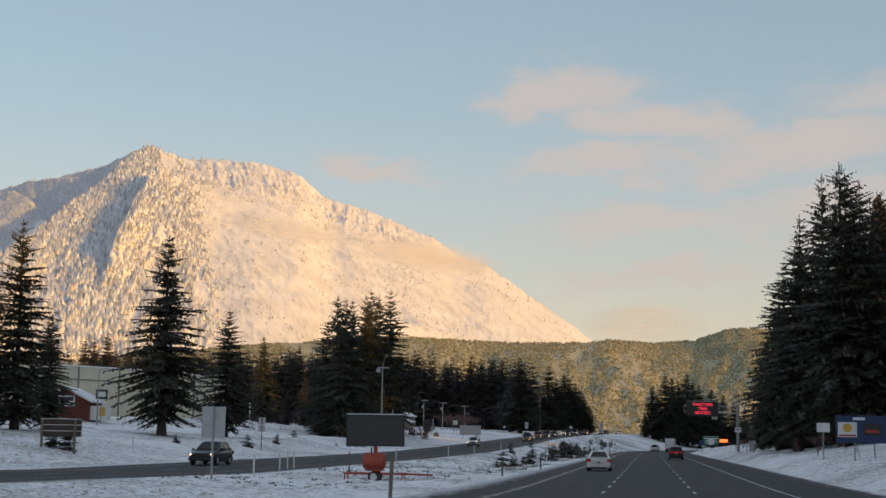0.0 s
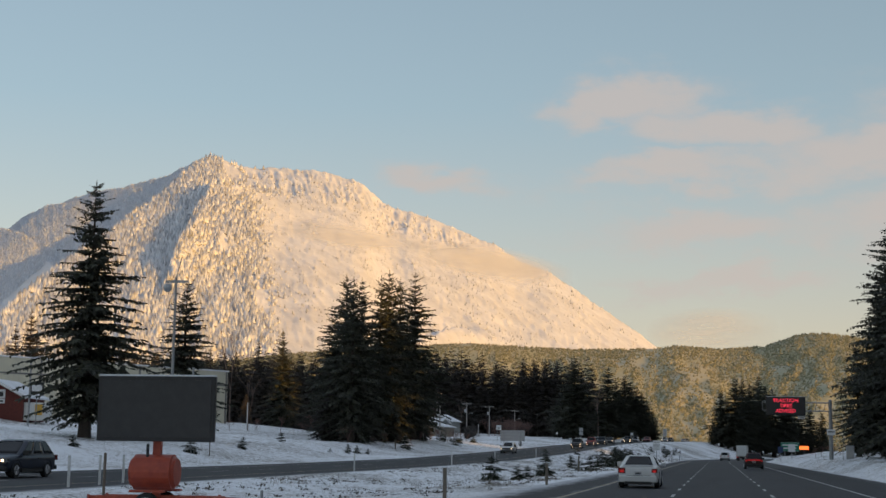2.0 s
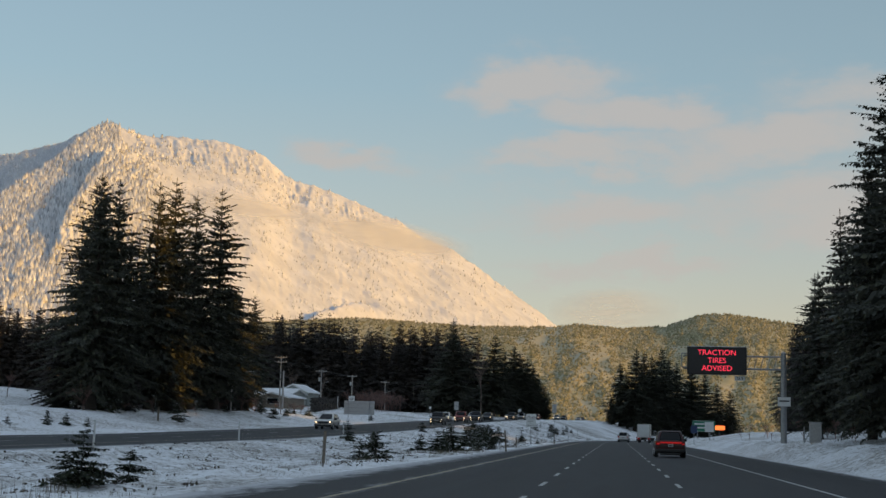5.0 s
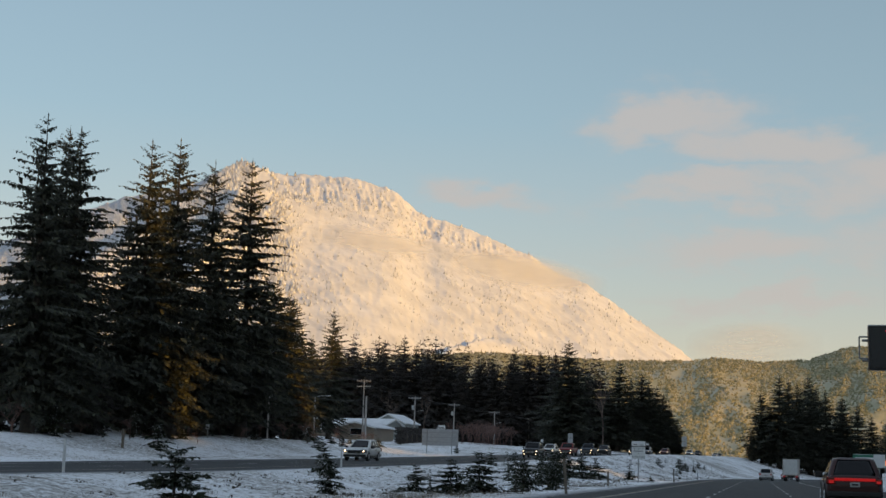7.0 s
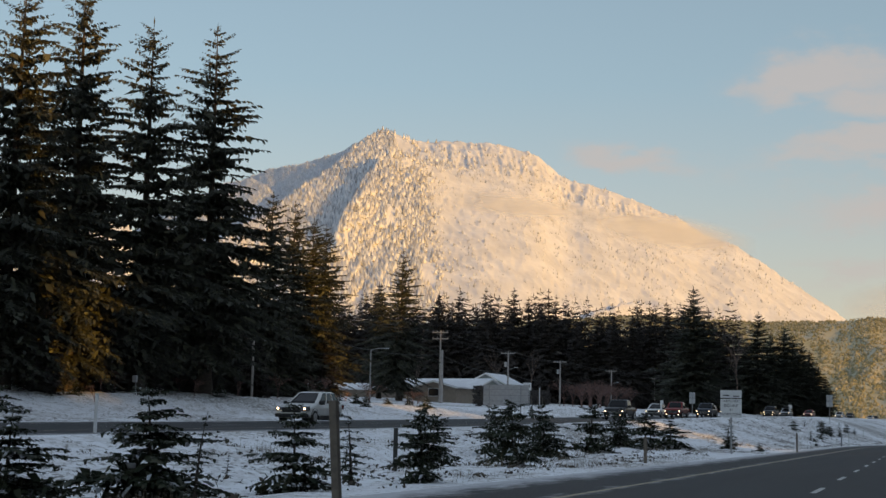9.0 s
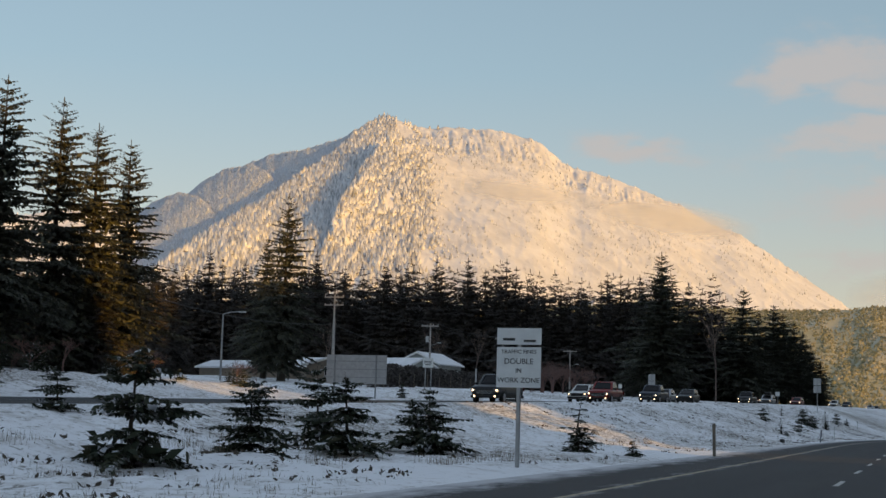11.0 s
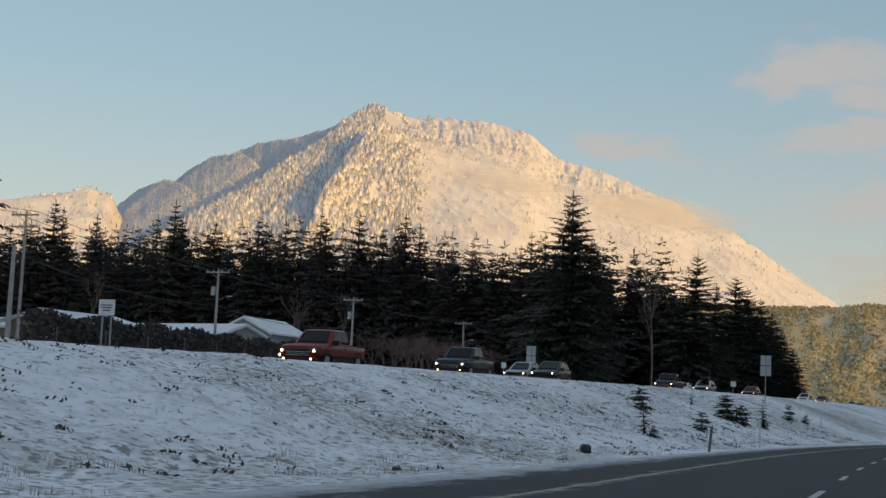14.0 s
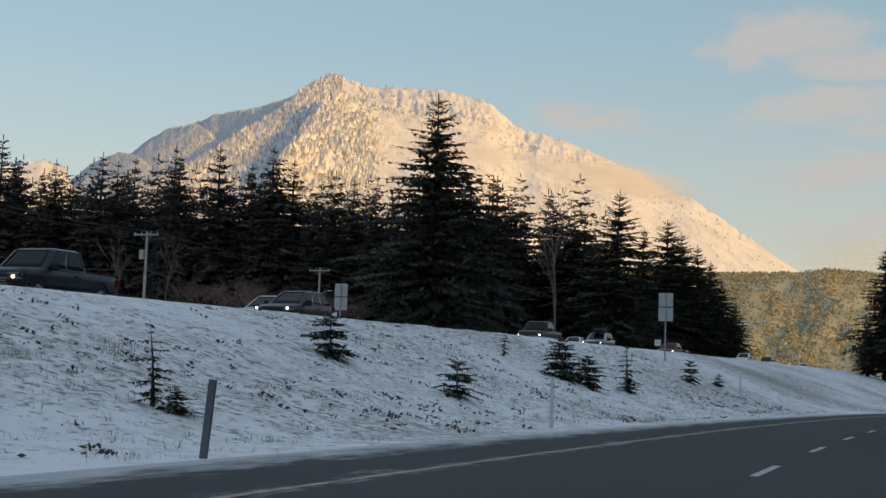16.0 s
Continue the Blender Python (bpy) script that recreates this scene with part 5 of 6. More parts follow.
def box_truck(m):
    t = thing("box_truck", m, "plain cream box truck on the carriageway", "truck", "traffic")
    part("cargo_box", box(B(), -1.22, 1.22, -3.4, 2.2, 0.95, 3.5, 0.05), car_cream, t)
    part("rear_door", box(B(), -1.08, 1.08, -3.43, -3.40, 1.05, 3.36, 0.01), sign_white, t)
    part("chassis", box(B(), -0.5, 0.5, -3.3, 3.6, 0.62, 0.95, 0.02), black_metal, t)
    part("cab", outline_solid(B(), [(2.3, 0.7), (2.3, 2.5), (3.5, 2.4), (4.0, 1.5), (4.3, 1.35), (4.35, 0.6)], 1.0, 0.12, 1.5, 0.06), car_white, t)
    part("windscreen", box(B(), -0.85, 0.85, 3.62, 3.9, 1.55, 2.2, 0.03), glass_mat, t)
    part("under_ride_bar", box(B(), -1.1, 1.1, -3.42, -3.32, 0.5, 0.62, 0.01), black_metal, t)
    for s in (-1, 1):
        part("tail_lamp", box(B(), s * 0.85, s * 1.1, -3.44, -3.36, 0.68, 0.84, 0.01), tail_on, t)
        for ya in (-2.1, 3.3):
            wheel(t, s * 0.95, ya, 0.45, 0.3)
    return t


box_truck(on_ours(3.6, 376))

FAR_CARS = [("suv", 250, -1.6, car_white, "white sport utility car with lit headlamps on the opposite carriageway", "suv_car"), ("suv", 99, -2.0, car_navy, "dark blue estate with lit headlamps on the opposite carriageway", "suv_car"),
            ("truck", 312, 2.6, car_grey, "dark grey pickup truck with lit headlamps", "pickup_truck"), ("truck", 346, 2.0, car_red, "red pickup truck with lit headlamps", "pickup_truck"),
            ("suv", 353, -1.8, car_white, "white hatchback with lit headlamps following a red pickup", "suv_car"), ("truck", 366, 2.2, car_navy, "dark blue pickup truck with lit headlamps", "pickup_truck"),
            ("suv", 386, 1.9, car_black, "black sport utility car with lit headlamps", "suv_car"), ("suv", 391, -1.8, car_silver, "silver sport utility car with lit headlamps", "suv_car"),
            ("truck", 428, 1.9, car_black, "black pickup truck with lit headlamps", "pickup_truck"), ("suv", 446, 1.9, car_silver, "silver car with a roof box and lit headlamps", "suv_car"),
            ("sedan", 452, -1.8, car_white, "white sedan with lit headlamps on the opposite carriageway", "sedan_car"), ("suv", 476, 1.9, car_red, "red sport utility car with lit headlamps", "suv_car"),
            ("sedan", 500, -1.8, car_black, "black sedan with lit headlamps on the opposite carriageway", "sedan_car"), ("suv", 524, 1.9, car_white, "white car with lit headlamps in the distance", "suv_car"),
            ("suv", 552, 0.9, car_grey, "dark grey car with lit headlamps in the distance", "suv_car"), ("sedan", 590, 1.9, car_silver, "silver sedan with lit headlamps in the distance", "sedan_car"), ("suv", 630, -0.9, car_black, "black car with lit headlamps in the distance", "suv_car")]
for st, yy, off, col, lab, nm in FAR_CARS:
    vehicle(nm, st, on_far(off, yy), col, lab, "pickup" if st == "truck" else "car", lights="front", roof_box=(yy == 446))


# ---------------------------------------------------------------- signs, posts and poles
def words(text, size, m, material, parent, name="lettering"):
    cu = bpy.data.curves.new(name, "FONT")
    cu.body, cu.size, cu.align_x, cu.align_y, cu.extrude = text, size, "CENTER", "CENTER", 0.004
    cu.materials.append(material)
    ob = new(name, cu)
    ob.parent = parent
    ob.matrix_local = m
    return ob


FACE = pose(0, 0, 0, 90, 0, 0)          # text that faces -y


def road_sign(name, x, y, top, w, h, label, front=sign_white, posts=(0.0,), backs=False, rz=0.0, gap=None, post_mat=galv, base=None, category="sign", group="road signs"):
    """A flat panel on posts. backs: we look at its back, with stiffeners."""
    z0 = gz(x, y) if base is None else base
    s = thing(name, pose(x, y, z0, 0, 0, rz), label, category, group)
    t = top - z0
    f = -1 if not backs else 1
    for px in posts:
        part("post", box(B(), px - 0.045, px + 0.045, -0.045, 0.045, -0.4, t if backs else t - 0.05, 0.01), post_mat, s)
    rows = [(t - h, t)] if gap is None else [(t - h, t - h * gap - 0.03), (t - h * gap + 0.03, t)]
    for za, zb in rows:
        p = part("panel", box(B(), -w / 2, w / 2, f * 0.05 - 0.012, f * 0.05 + 0.012, za, zb, 0.006), sign_back if backs else front, s)
        if backs and w > 2:
            for k in (0.22, 0.5, 0.78):
                part("stiffener", box(B(), -w / 2, w / 2, 0.0, 0.036, za + (zb - za) * k - 0.03, za + (zb - za) * k + 0.03), galv, p)
    return s


def bars(parent, rows, m=ink, y=-0.068):
    for x0, x1, z0, z1 in rows:
        part("bar", box(B(), x0, x1, y - 0.003, y + 0.003, z0, z1), m, parent)


# back of a large guide sign beyond the opposite carriageway
road_sign("guide_sign", -40.4, 321, 5.62, 4.88, 2.15, "large guide sign seen from its bare metal back, on two posts", backs=True, posts=(-1.75, 1.6))
# white regulatory sign in the median
s = road_sign("regulatory_sign", -9.2, 255.5, 3.38, 1.10, 1.42, "white roadside sign about traffic fines, in two panels on one post", gap=0.30)
t = 3.38 - s.location.z
for txt, dz, sz in (("TRAFFIC FINES", 0.57, 0.135), ("DOUBLE", 0.80, 0.19), ("IN", 1.02, 0.15), ("WORK ZONE", 1.25, 0.17)):
    words(txt, sz, pose(0, -0.066, t - dz) @ FACE, ink, s)
bars(s, [(-0.40, -0.10, t - 0.30, t - 0.24), (0.12, 0.42, t - 0.33, t - 0.28)])
road_sign("road_sign", -35.8, 417.2, 7.85, 0.95, 1.85, "two stacked panels on a post beside the opposite carriageway", backs=True, gap=0.5)
road_sign("road_sign", -14.0, 423, 7.88, 1.0, 1.95, "two stacked panels on a post at the median rim", backs=True, gap=0.5)
road_sign("road_sign", -44.5, 160, 4.45, 0.80, 1.65, "two stacked panels on a brown post on the snowy bank", backs=True, gap=0.52, post_mat=wood_post)
road_sign("road_sign", -19.8, 63.1, 3.42, 1.12, 1.42, "pair of bare sign backs on a round steel post", backs=True)
road_sign("road_sign", -44.5, 438, 6.95, 0.55, 0.62, "small white sign near the power line")
road_sign("road_sign", -28.1, 514, 8.05, 0.85, 0.85, "small white sign far along the opposite carriageway")
s = road_sign("notice_board", -49.7, 363.5, 7.32, 1.18, 1.02, "white notice board with unreadable lines, on two posts", posts=(-0.3, 0.35))
t = 7.32 - s.location.z
bars(s, [(-0.42, 0.42, t - 0.40, t - 0.33), (-0.42, 0.42, t - 0.56, t - 0.49), (-0.3, 0.3, t - 0.74, t - 0.66)], ink)
# brown wooden sign with three boards
s = thing("wooden_sign", pose(-46.0, 106.7, gz(-46, 106.7), 0, 0, 14), "dark brown wooden sign of three boards on posts", "sign", "road signs")
t = 3.3 - s.location.z
for px in (-1.45, 1.1):
    part("post", box(B(), px - 0.09, px + 0.09, -0.09, 0.09, -0.4, t, 0.015), wood_post, s)
dark_wood = mat("dark_brown_boards", (0.045, 0.030, 0.022), 0.8, vary=(0.07, 0.05, 0.04), scale=5)
for k in range(3):
    part("board", box(B(), -1.6, 1.6, 0.09, 0.15, t - 0.42 - k * 0.47, t - k * 0.47, 0.012), dark_wood, s)
    part("snow_cap", box(B(), -1.6, 1.6, 0.07, 0.17, t - k * 0.47, t - k * 0.47 + 0.045, 0.015), sign_white, s, "thin line of snow")

# blue services sign on the snowy bank
s = road_sign("services_sign", 14.2, 99.5, 4.1, 3.3, 1.85, "blue motorist services sign with coloured logo panels", front=sign_blue, posts=(-0.4, 0.9))
t = 4.1 - s.location.z
part("logo_panel", box(B(), -1.5, -0.25, -0.075, -0.062, t - 1.45, t - 0.45), sign_white, s)
bm = B()
bmesh.ops.create_cone(bm, cap_ends=True, segments=20, radius1=0.30, radius2=0.30, depth=0.02, matrix=Matrix.Translation((-0.87, -0.08, t - 0.83)) @ Matrix.Rotation(math.pi / 2, 4, "X"))
part("logo_disc", bm, sign_yellow, s)
part("logo_stripe", box(B(), -1.45, -0.3, -0.08, -0.07, t - 1.40, t - 1.28), sign_red, s)
part("logo_panel", box(B(), 0.2, 1.4, -0.075, -0.062, t - 1.35, t - 0.55), ink, s)
part("logo_stripe", box(B(), 0.35, 1.2, -0.082, -0.074, t - 1.15, t - 0.95), sign_red, s)
bars(s, [(-0.5, 0.3, t - 0.30, t - 0.12)], sign_white)
road_sign("road_sign", 12.9, 109.4, 3.75, 0.95, 0.70, "small white sign on the snowy bank")
# signs at the exit ahead
s = road_sign("exit_sign", 14.0, 331, 3.98, 3.6, 1.75, "green exit guide sign on the snowy bank", front=sign_green, posts=(-1.0, 1.0))
t = 3.98 - s.location.z
bars(s, [(-1.5, 1.5, t - 0.65, t - 0.42), (-1.3, 1.2, t - 1.25, t - 1.02)], sign_white)
bars(s, [(-1.74, 1.74, t - 0.08, t - 0.04), (-1.74, 1.74, t - 1.71, t - 1.67)], sign_white, -0.066)
road_sign("road_sign", 12.3, 291, 3.35, 1.15, 1.3, "cream sign on a post on the snowy bank")
road_sign("road_sign", 10.8, 300, 2.95, 0.9, 1.1, "small blue sign on the snowy bank", front=sign_blue)
s = thing("warning_beacon", pose(17.8, 350, gz(17.8, 350)), "orange lit warning lamp board on a post", "warning light")
t = 3.4 - s.location.z
part("post", rod(B(), (0, 0, -0.3), (0, 0, t), 0.05), galv, s)
part("lamp_board", box(B(), -0.95, 0.95, -0.12, -0.02, t - 0.75, t, 0.08), amber_on, s)


def post(x, y, h, material, label, w=0.10, d=0.04, lean=(0, 0), name="delineator_post", band=None):
    p = thing(name, pose(x, y, gz(x, y), lean[0], lean[1], 0), label, "post", "roadside posts")
    part("stake", box(B(), -w / 2, w / 2, -d / 2, d / 2, -0.3, h, 0.008), material, p)
    if band:
        part("reflector", box(B(), -w * 0.4, w * 0.4, -d / 2 - 0.008, -d / 2 - 0.001, h - 0.22, h - 0.06), band, p)
    return p


steel_dark = mat("dull_blue_steel", (0.13, 0.15, 0.18), 0.55, 0.3, vary=(0.09, 0.10, 0.12), scale=5)
for x, y in ((-20.2, 71.5), (-23.2, 88.0), (-23.6, 91.5), (-23.9, 94.4), (-22.8, 127.5), (-22.6, 160), (-22.6, 184), (-45, 120), (-22.4, 216)):
    post(x, y, 1.15, white_plastic, "white roadside marker post in the snow", band=sign_white)
for x, y, h, ln in ((-8.3, 45.7, 1.25, (0, 2)), (-8.0, 106, 1.0, (0, 0)), (-8.6, 84, 1.0, (0, 0)), (-11.2, 154.5, 1.25, (0, 2)), (-7.6, 277.3, 1.25, (0, -1)), (-7.5, 198.7, 1.45, (0, -4)), (-9.0, 230, 0.9, (0, 0))):
    post(x, y, h, wood_post, "weathered wooden marker post in the snow", 0.11, 0.11, ln)
post(-8.1, 342, 1.0, steel_dark, "leaning blue-grey steel marker post", 0.10, 0.05, (0, 5))
post(-11.3, 211.1, 0.95, black_metal, "short dark marker post")
post(-8.2, 362.3, 1.35, white_plastic, "white roadside marker post in the snow", band=sign_white)
post(-8.6, 420, 1.1, white_plastic, "white roadside marker post in the snow", band=sign_white)
post(-44.9, 235.7, 1.35, wood_post, "wooden post on the snowy bank", 0.16, 0.16)
s = post(-49.5, 263.3, 1.3, galv, "steel post with a small grey box", 0.07, 0.07)
part("box", box(B(), -0.16, 0.16, -0.2, -0.04, 0.9, 1.35, 0.02), sign_back, s)
post(-72.8, 253, 4.4, white_plastic, "tall pale pipe post beside the warehouse", 0.22, 0.22, name="pipe_post")
post(-50.8, 283.3, 4.6, pole_wood, "slim grey post under the firs", 0.14, 0.14, name="pole_post")
post(-66.0, 432, 3.4, white_plastic, "pale post by the hedge", 0.16, 0.16, name="pole_post")


def power_pole(x, y, top, arms=1, lamp=False, transformer=False, r=0.17):
    z0 = gz(x, y)
    p = thing("power_pole", pose(x, y, z0), "weathered wooden power pole with %s" % ("two crossarms" if arms == 2 else "one crossarm"), "utility pole", "power line")
    t = top - z0
    part("shaft", rod(B(), (0, 0, -0.6), (0, 0, t), r, r * 0.62, 10), pole_wood, p)
    for k in range(arms):
        z = t - 0.35 - 0.95 * k
        arm = part("crossarm", box(B(), -1.25, 1.25, -0.23, -0.10, z - 0.07, z + 0.07, 0.012), pole_wood, p)
        for ix in (-1.15, -0.45, 0.45, 1.15):
            part("insulator", rod(B(), (ix, -0.165, z + 0.07), (ix, -0.165, z + 0.27), 0.05, 0.035, 7), ceramic, arm)
        for sx in (-1, 1):
            part("brace", rod(B(), (sx * 0.65, -0.17, z - 0.06), (0, -0.12, z - 0.62), 0.018, n=5), galv, p)
    if transformer:
        part("transformer", rod(B(), (-0.38, -0.1, t - 2.6), (-0.38, -0.1, t - 1.75), 0.24, 0.24, 14), sign_back, p)
    if lamp:
        bm = rod(B(), (0, 0, t - 3.1), (1.3, -0.3, t - 2.7), 0.03, n=6)
        part("lamp_arm", bm, galv, p)
        part("lamp_head", box(B(), 1.2, 1.75, -0.42, -0.2, t - 2.76, t - 2.64, 0.03), sign_back, p)
    return p


POLES = [(-67.4, 379, 15.5, 2), (-65.0, 407.3, 14.0, 1), (-64.3, 440.6, 14.25, 1), (-62.2, 477.6, 14.2, 1), (-60.5, 520, 14.3, 1)]
for k, (x, y, z, a) in enumerate(POLES):
    power_pole(x, y, z, a, lamp=k in (1, 3), transformer=k in (1, 2))
power_pole(-66.0, 375.8, 12.35, 0, r=0.24)


def cable(a, b, sag, name="power_cable", r=0.018):
    cu = bpy.data.curves.new(name, "CURVE")
    cu.dimensions, cu.bevel_depth, cu.bevel_resolution = "3D", r, 1
    sp = cu.splines.new("POLY")
    sp.points.add(14)
    for i, pt in enumerate(sp.points):
        f = i / 14
        q = Vector(a).lerp(Vector(b), f)
        pt.co = (q.x, q.y, q.z - sag * 4 * f * (1 - f), 1)
    cu.materials.append(wire_mat)
    return tagged(new(name, cu), "thin dark overhead cable sagging between poles", "cable", "overhead cables")


ends = [(-71.5, 345, 15.6, 1)] + POLES
for (xa, ya, za, _), (xb, yb, zb, _) in zip(ends[:-1], ends[1:]):
    for ix in (-1.15, 1.15):
        cable((xa + ix, ya - 0.16, za - 0.1), (xb + ix, yb - 0.16, zb - 0.1), 0.5)
    cable((xa, ya, za - 3.6), (xb, yb, zb - 3.6), 0.8, r=0.03)


def street_lamp(x, y, top):
    z0 = gz(x, y)
    s = thing("street_lamp", pose(x, y, z0), "grey steel street lamp with a single curved arm", "street lamp")
    t = top - z0
    part("column", rod(B(), (0, 0, -0.3), (0, 0, t), 0.12, 0.08, 10), galv, s)
    bm = B()
    rod(bm, (0, 0, t - 0.05), (0.9, 0, t + 0.18), 0.045, n=6)
    rod(bm, (0.9, 0, t + 0.18), (1.9, 0, t + 0.2), 0.045, 0.035, n=6)
    part("arm", bm, galv, s)
    part("lamp_head", box(B(), 1.8, 2.5, -0.14, 0.14, t + 0.12, t + 0.25, 0.04), sign_back, s)


street_lamp(-66.9, 349.7, 10.86)
street_lamp(-73.8, 182.7, 10.9)


# overhead message sign on a cantilever
def message_gantry():
    z0 = gz(12.82, 211)
    g = thing("message_gantry", pose(12.82, 211, z0), "black electronic message sign with red lettering on a steel cantilever", "message sign")
    t = 7.9 - z0
    part("column", rod(B(), (0, 0, -0.4), (0, 0, t), 0.24, 0.20, 18), galv, g)
    part("column_cap", rod(B(), (0, 0, t), (0, 0, t + 0.12), 0.20, 0.08, 18), galv, g)
    for dz in (-0.28, -1.25):
        part("arm", rod(B(), (0, 0, t + dz), (-7.6, 0, t + dz), 0.075, 0.06, 10), galv, g)
    for k in range(5):
        part("lattice", rod(B(), (-0.5 - k * 0.5, 0, t - 0.28), (-0.75 - k * 0.5, 0, t - 1.25), 0.03, n=6), galv, g)
    zt = 8.27 - z0
    cas = part("cabinet", box(B(), -7.35, -2.85, -0.75, -0.10, zt - 2.12, zt, 0.04), black_metal, g)
    part("display", box(B(), -7.22, -2.98, -0.775, -0.752, zt - 2.0, zt - 0.12, 0.005), dark_panel, cas)
    part("snow_cap", box(B(), -7.35, -2.85, -0.74, -0.12, zt, zt + 0.05, 0.02), sign_white, cas, "thin line of snow")
    for txt, dz in (("TRACTION", 0.45), ("TIRES", 1.05), ("ADVISED", 1.65)):
        words(txt, 0.58, pose(-5.1, -0.782, zt - dz) @ FACE, red_led, cas)
    fr = B()
    for dz in (-0.5, -1.55):
        rod(fr, (-7.75, -0.3, zt + dz), (-7.3, -0.3, zt + dz), 0.04, n=6)
    rod(fr, (-7.75, -0.3, zt - 0.5), (-7.75, -0.3, zt - 1.55), 0.04, n=6)
    part("end_bracket", fr, galv, g)
    pl = part("marker_plate", box(B(), -3.75, -2.95, -0.5, -0.47, zt - 2.55, zt - 2.2), sign_white, g)
    words("33.8", 0.28, pose(-3.35, -0.506, zt - 2.38) @ FACE, ink, pl)
    pl = part("column_plate", box(B(), -0.48, 0.48, -0.30, -0.27, 4.55 - z0 - 0.7, 4.55 - z0, 0.01), sign_white, g, "weathered white plate")
    part("bar", box(B(), -0.36, 0.36, -0.306, -0.30, 4.2 - z0, 4.3 - z0), ink, pl)
    return g


message_gantry()


def control_cabinet(x, y):
    z0 = gz(x, y)
    c = thing("control_cabinet", pose(x, y, z0, 0, 0, -12), "grey metal roadside control cabinet on a concrete pad", "utility box")
    part("pad", box(B(), -0.6, 0.6, -0.5, 0.5, -0.3, 0.12, 0.02), sign_back, c)
    part("housing", box(B(), -0.42, 0.42, -0.32, 0.32, 0.12, 1.55, 0.03), sign_back, c)
    part("hood", box(B(), -0.47, 0.47, -0.37, 0.37, 1.55, 1.66, 0.03), galv, c)
    part("door", box(B(), -0.36, 0.36, -0.345, -0.322, 0.22, 1.48, 0.01), galv, c)
    part("side_post", rod(B(), (-0.8, 0, -0.3), (-0.8, 0, 1.3), 0.05), galv, c)
    return c


control_cabinet(14.5, 206)


# towed message board
def message_trailer():
    x, y = -14.5, 75.0
    z0 = gz(x, y)
    m = thing("message_trailer", pose(x, y, z0, 0, 0, 5), "orange towed trailer with a blank black message board", "trailer")
    fr = B()
    box(fr, -1.6, 1.7, -0.55, -0.45, 0.42, 0.52)
    box(fr, -1.6, 1.7, 0.45, 0.55, 0.42, 0.52)
    for xx in (-1.5, -0.3, 0.7, 1.55):
        box(fr, xx - 0.05, xx + 0.05, -0.5, 0.5, 0.43, 0.51)
    part("chassis", fr, orange_metal, m)
    part("drawbar", rod(B(), (1.6, 0, 0.47), (3.1, 0, 0.42), 0.055, n=8), orange_metal, m)
    part("jack", rod(B(), (2.8, 0, -0.02), (2.8, 0, 0.7), 0.04), galv, m)
    for xx, yy in ((-1.55, -0.7), (-1.55, 0.7), (1.5, -0.7), (1.5, 0.7)):
        leg = part("outrigger", rod(B(), (xx, yy, 0.0), (xx, yy, 0.55), 0.035), orange_metal, m)
        part("foot", box(B(), xx - 0.12, xx + 0.12, yy - 0.12, yy + 0.12, -0.04, 0.02, 0.01), galv, leg)
    bm = rod(B(), (-0.65, 0, 1.12), (0.55, 0, 1.12), 0.46, 0.46, 20)
    bmesh.ops.bevel(bm, geom=[e for e in bm.edges if abs(e.verts[0].co.x - e.verts[1].co.x) < 1e-4], offset=0.10, segments=3, affect="EDGES")
    part("engine_housing", bm, orange_metal, m, "rounded faded orange housing")
    part("exhaust", rod(B(), (-0.2, -0.2, 1.5), (-0.2, -0.2, 1.85), 0.04), black_metal, m)
    part("mudguard", box(B(), -0.45, 0.45, -0.88, -0.62, 0.62, 0.68, 0.03), orange_metal, m)
    part("mudguard", box(B(), -0.45, 0.45, 0.62, 0.88, 0.62, 0.68, 0.03), orange_metal, m)
    for yy in (-0.75, 0.75):
        w = new("wheel")
        w.parent = m
        w.location = (0, yy, 0.31)
        bm = B()
        bmesh.ops.create_cone(bm, cap_ends=True, segments=20, radius1=0.31, radius2=0.31, depth=0.2, matrix=Matrix.Rotation(math.pi / 2, 4, "X"))
        bmesh.ops.bevel(bm, geom=[e for e in bm.edges if abs(e.verts[0].co.y - e.verts[1].co.y) < 1e-4], offset=0.03, segments=2, affect="EDGES")
        part("tyre", bm, rubber, w)
        part("rim", rod(B(), (0, -0.115, 0), (0, 0.115, 0), 0.19, 0.19, 14), white_plastic, w)
    part("mast", box(B(), -0.10, 0.10, -0.10, 0.10, 0.5, 2.0, 0.01), orange_metal, m)
    part("strut", rod(B(), (-1.4, 0, 0.5), (-1.4, 0, 1.6), 0.04), wood_post, m)
    bt = 3.35 - z0
    brd = part("board", box(B(), -1.56, 1.56, -0.30, -0.12, bt - 1.68, bt, 0.02), black_metal, m)
    part("screen", box(B(), -1.46, 1.46, -0.318, -0.302, bt - 1.58, bt - 0.1, 0.004), dark_panel, brd)
    part("snow_cap", box(B(), -1.56, 1.56, -0.30, -0.12, bt, bt + 0.045, 0.015), sign_white, brd, "thin line of snow")
    part("solar_panel", box(B(), -0.5, 0.5, -0.05, 0.75, bt + 0.02, bt + 0.06, 0.01), dark_panel, m)
    part("antenna_mast", rod(B(), (0.28, 0.1, bt - 0.2), (0.28, 0.1, 6.0 - z0), 0.045, 0.03, 8), galv, m)
    part("antenna", rod(B(), (0.28, 0.1, 6.0 - z0), (0.42, 0.1, 6.55 - z0), 0.014, n=5), galv, m)
    cb = B()
    box(cb, 0.0, 0.62, 0.06, 0.14, 5.85 - z0, 5.91 - z0)
    part("camera_arm", cb, galv, m)
    bm = B()
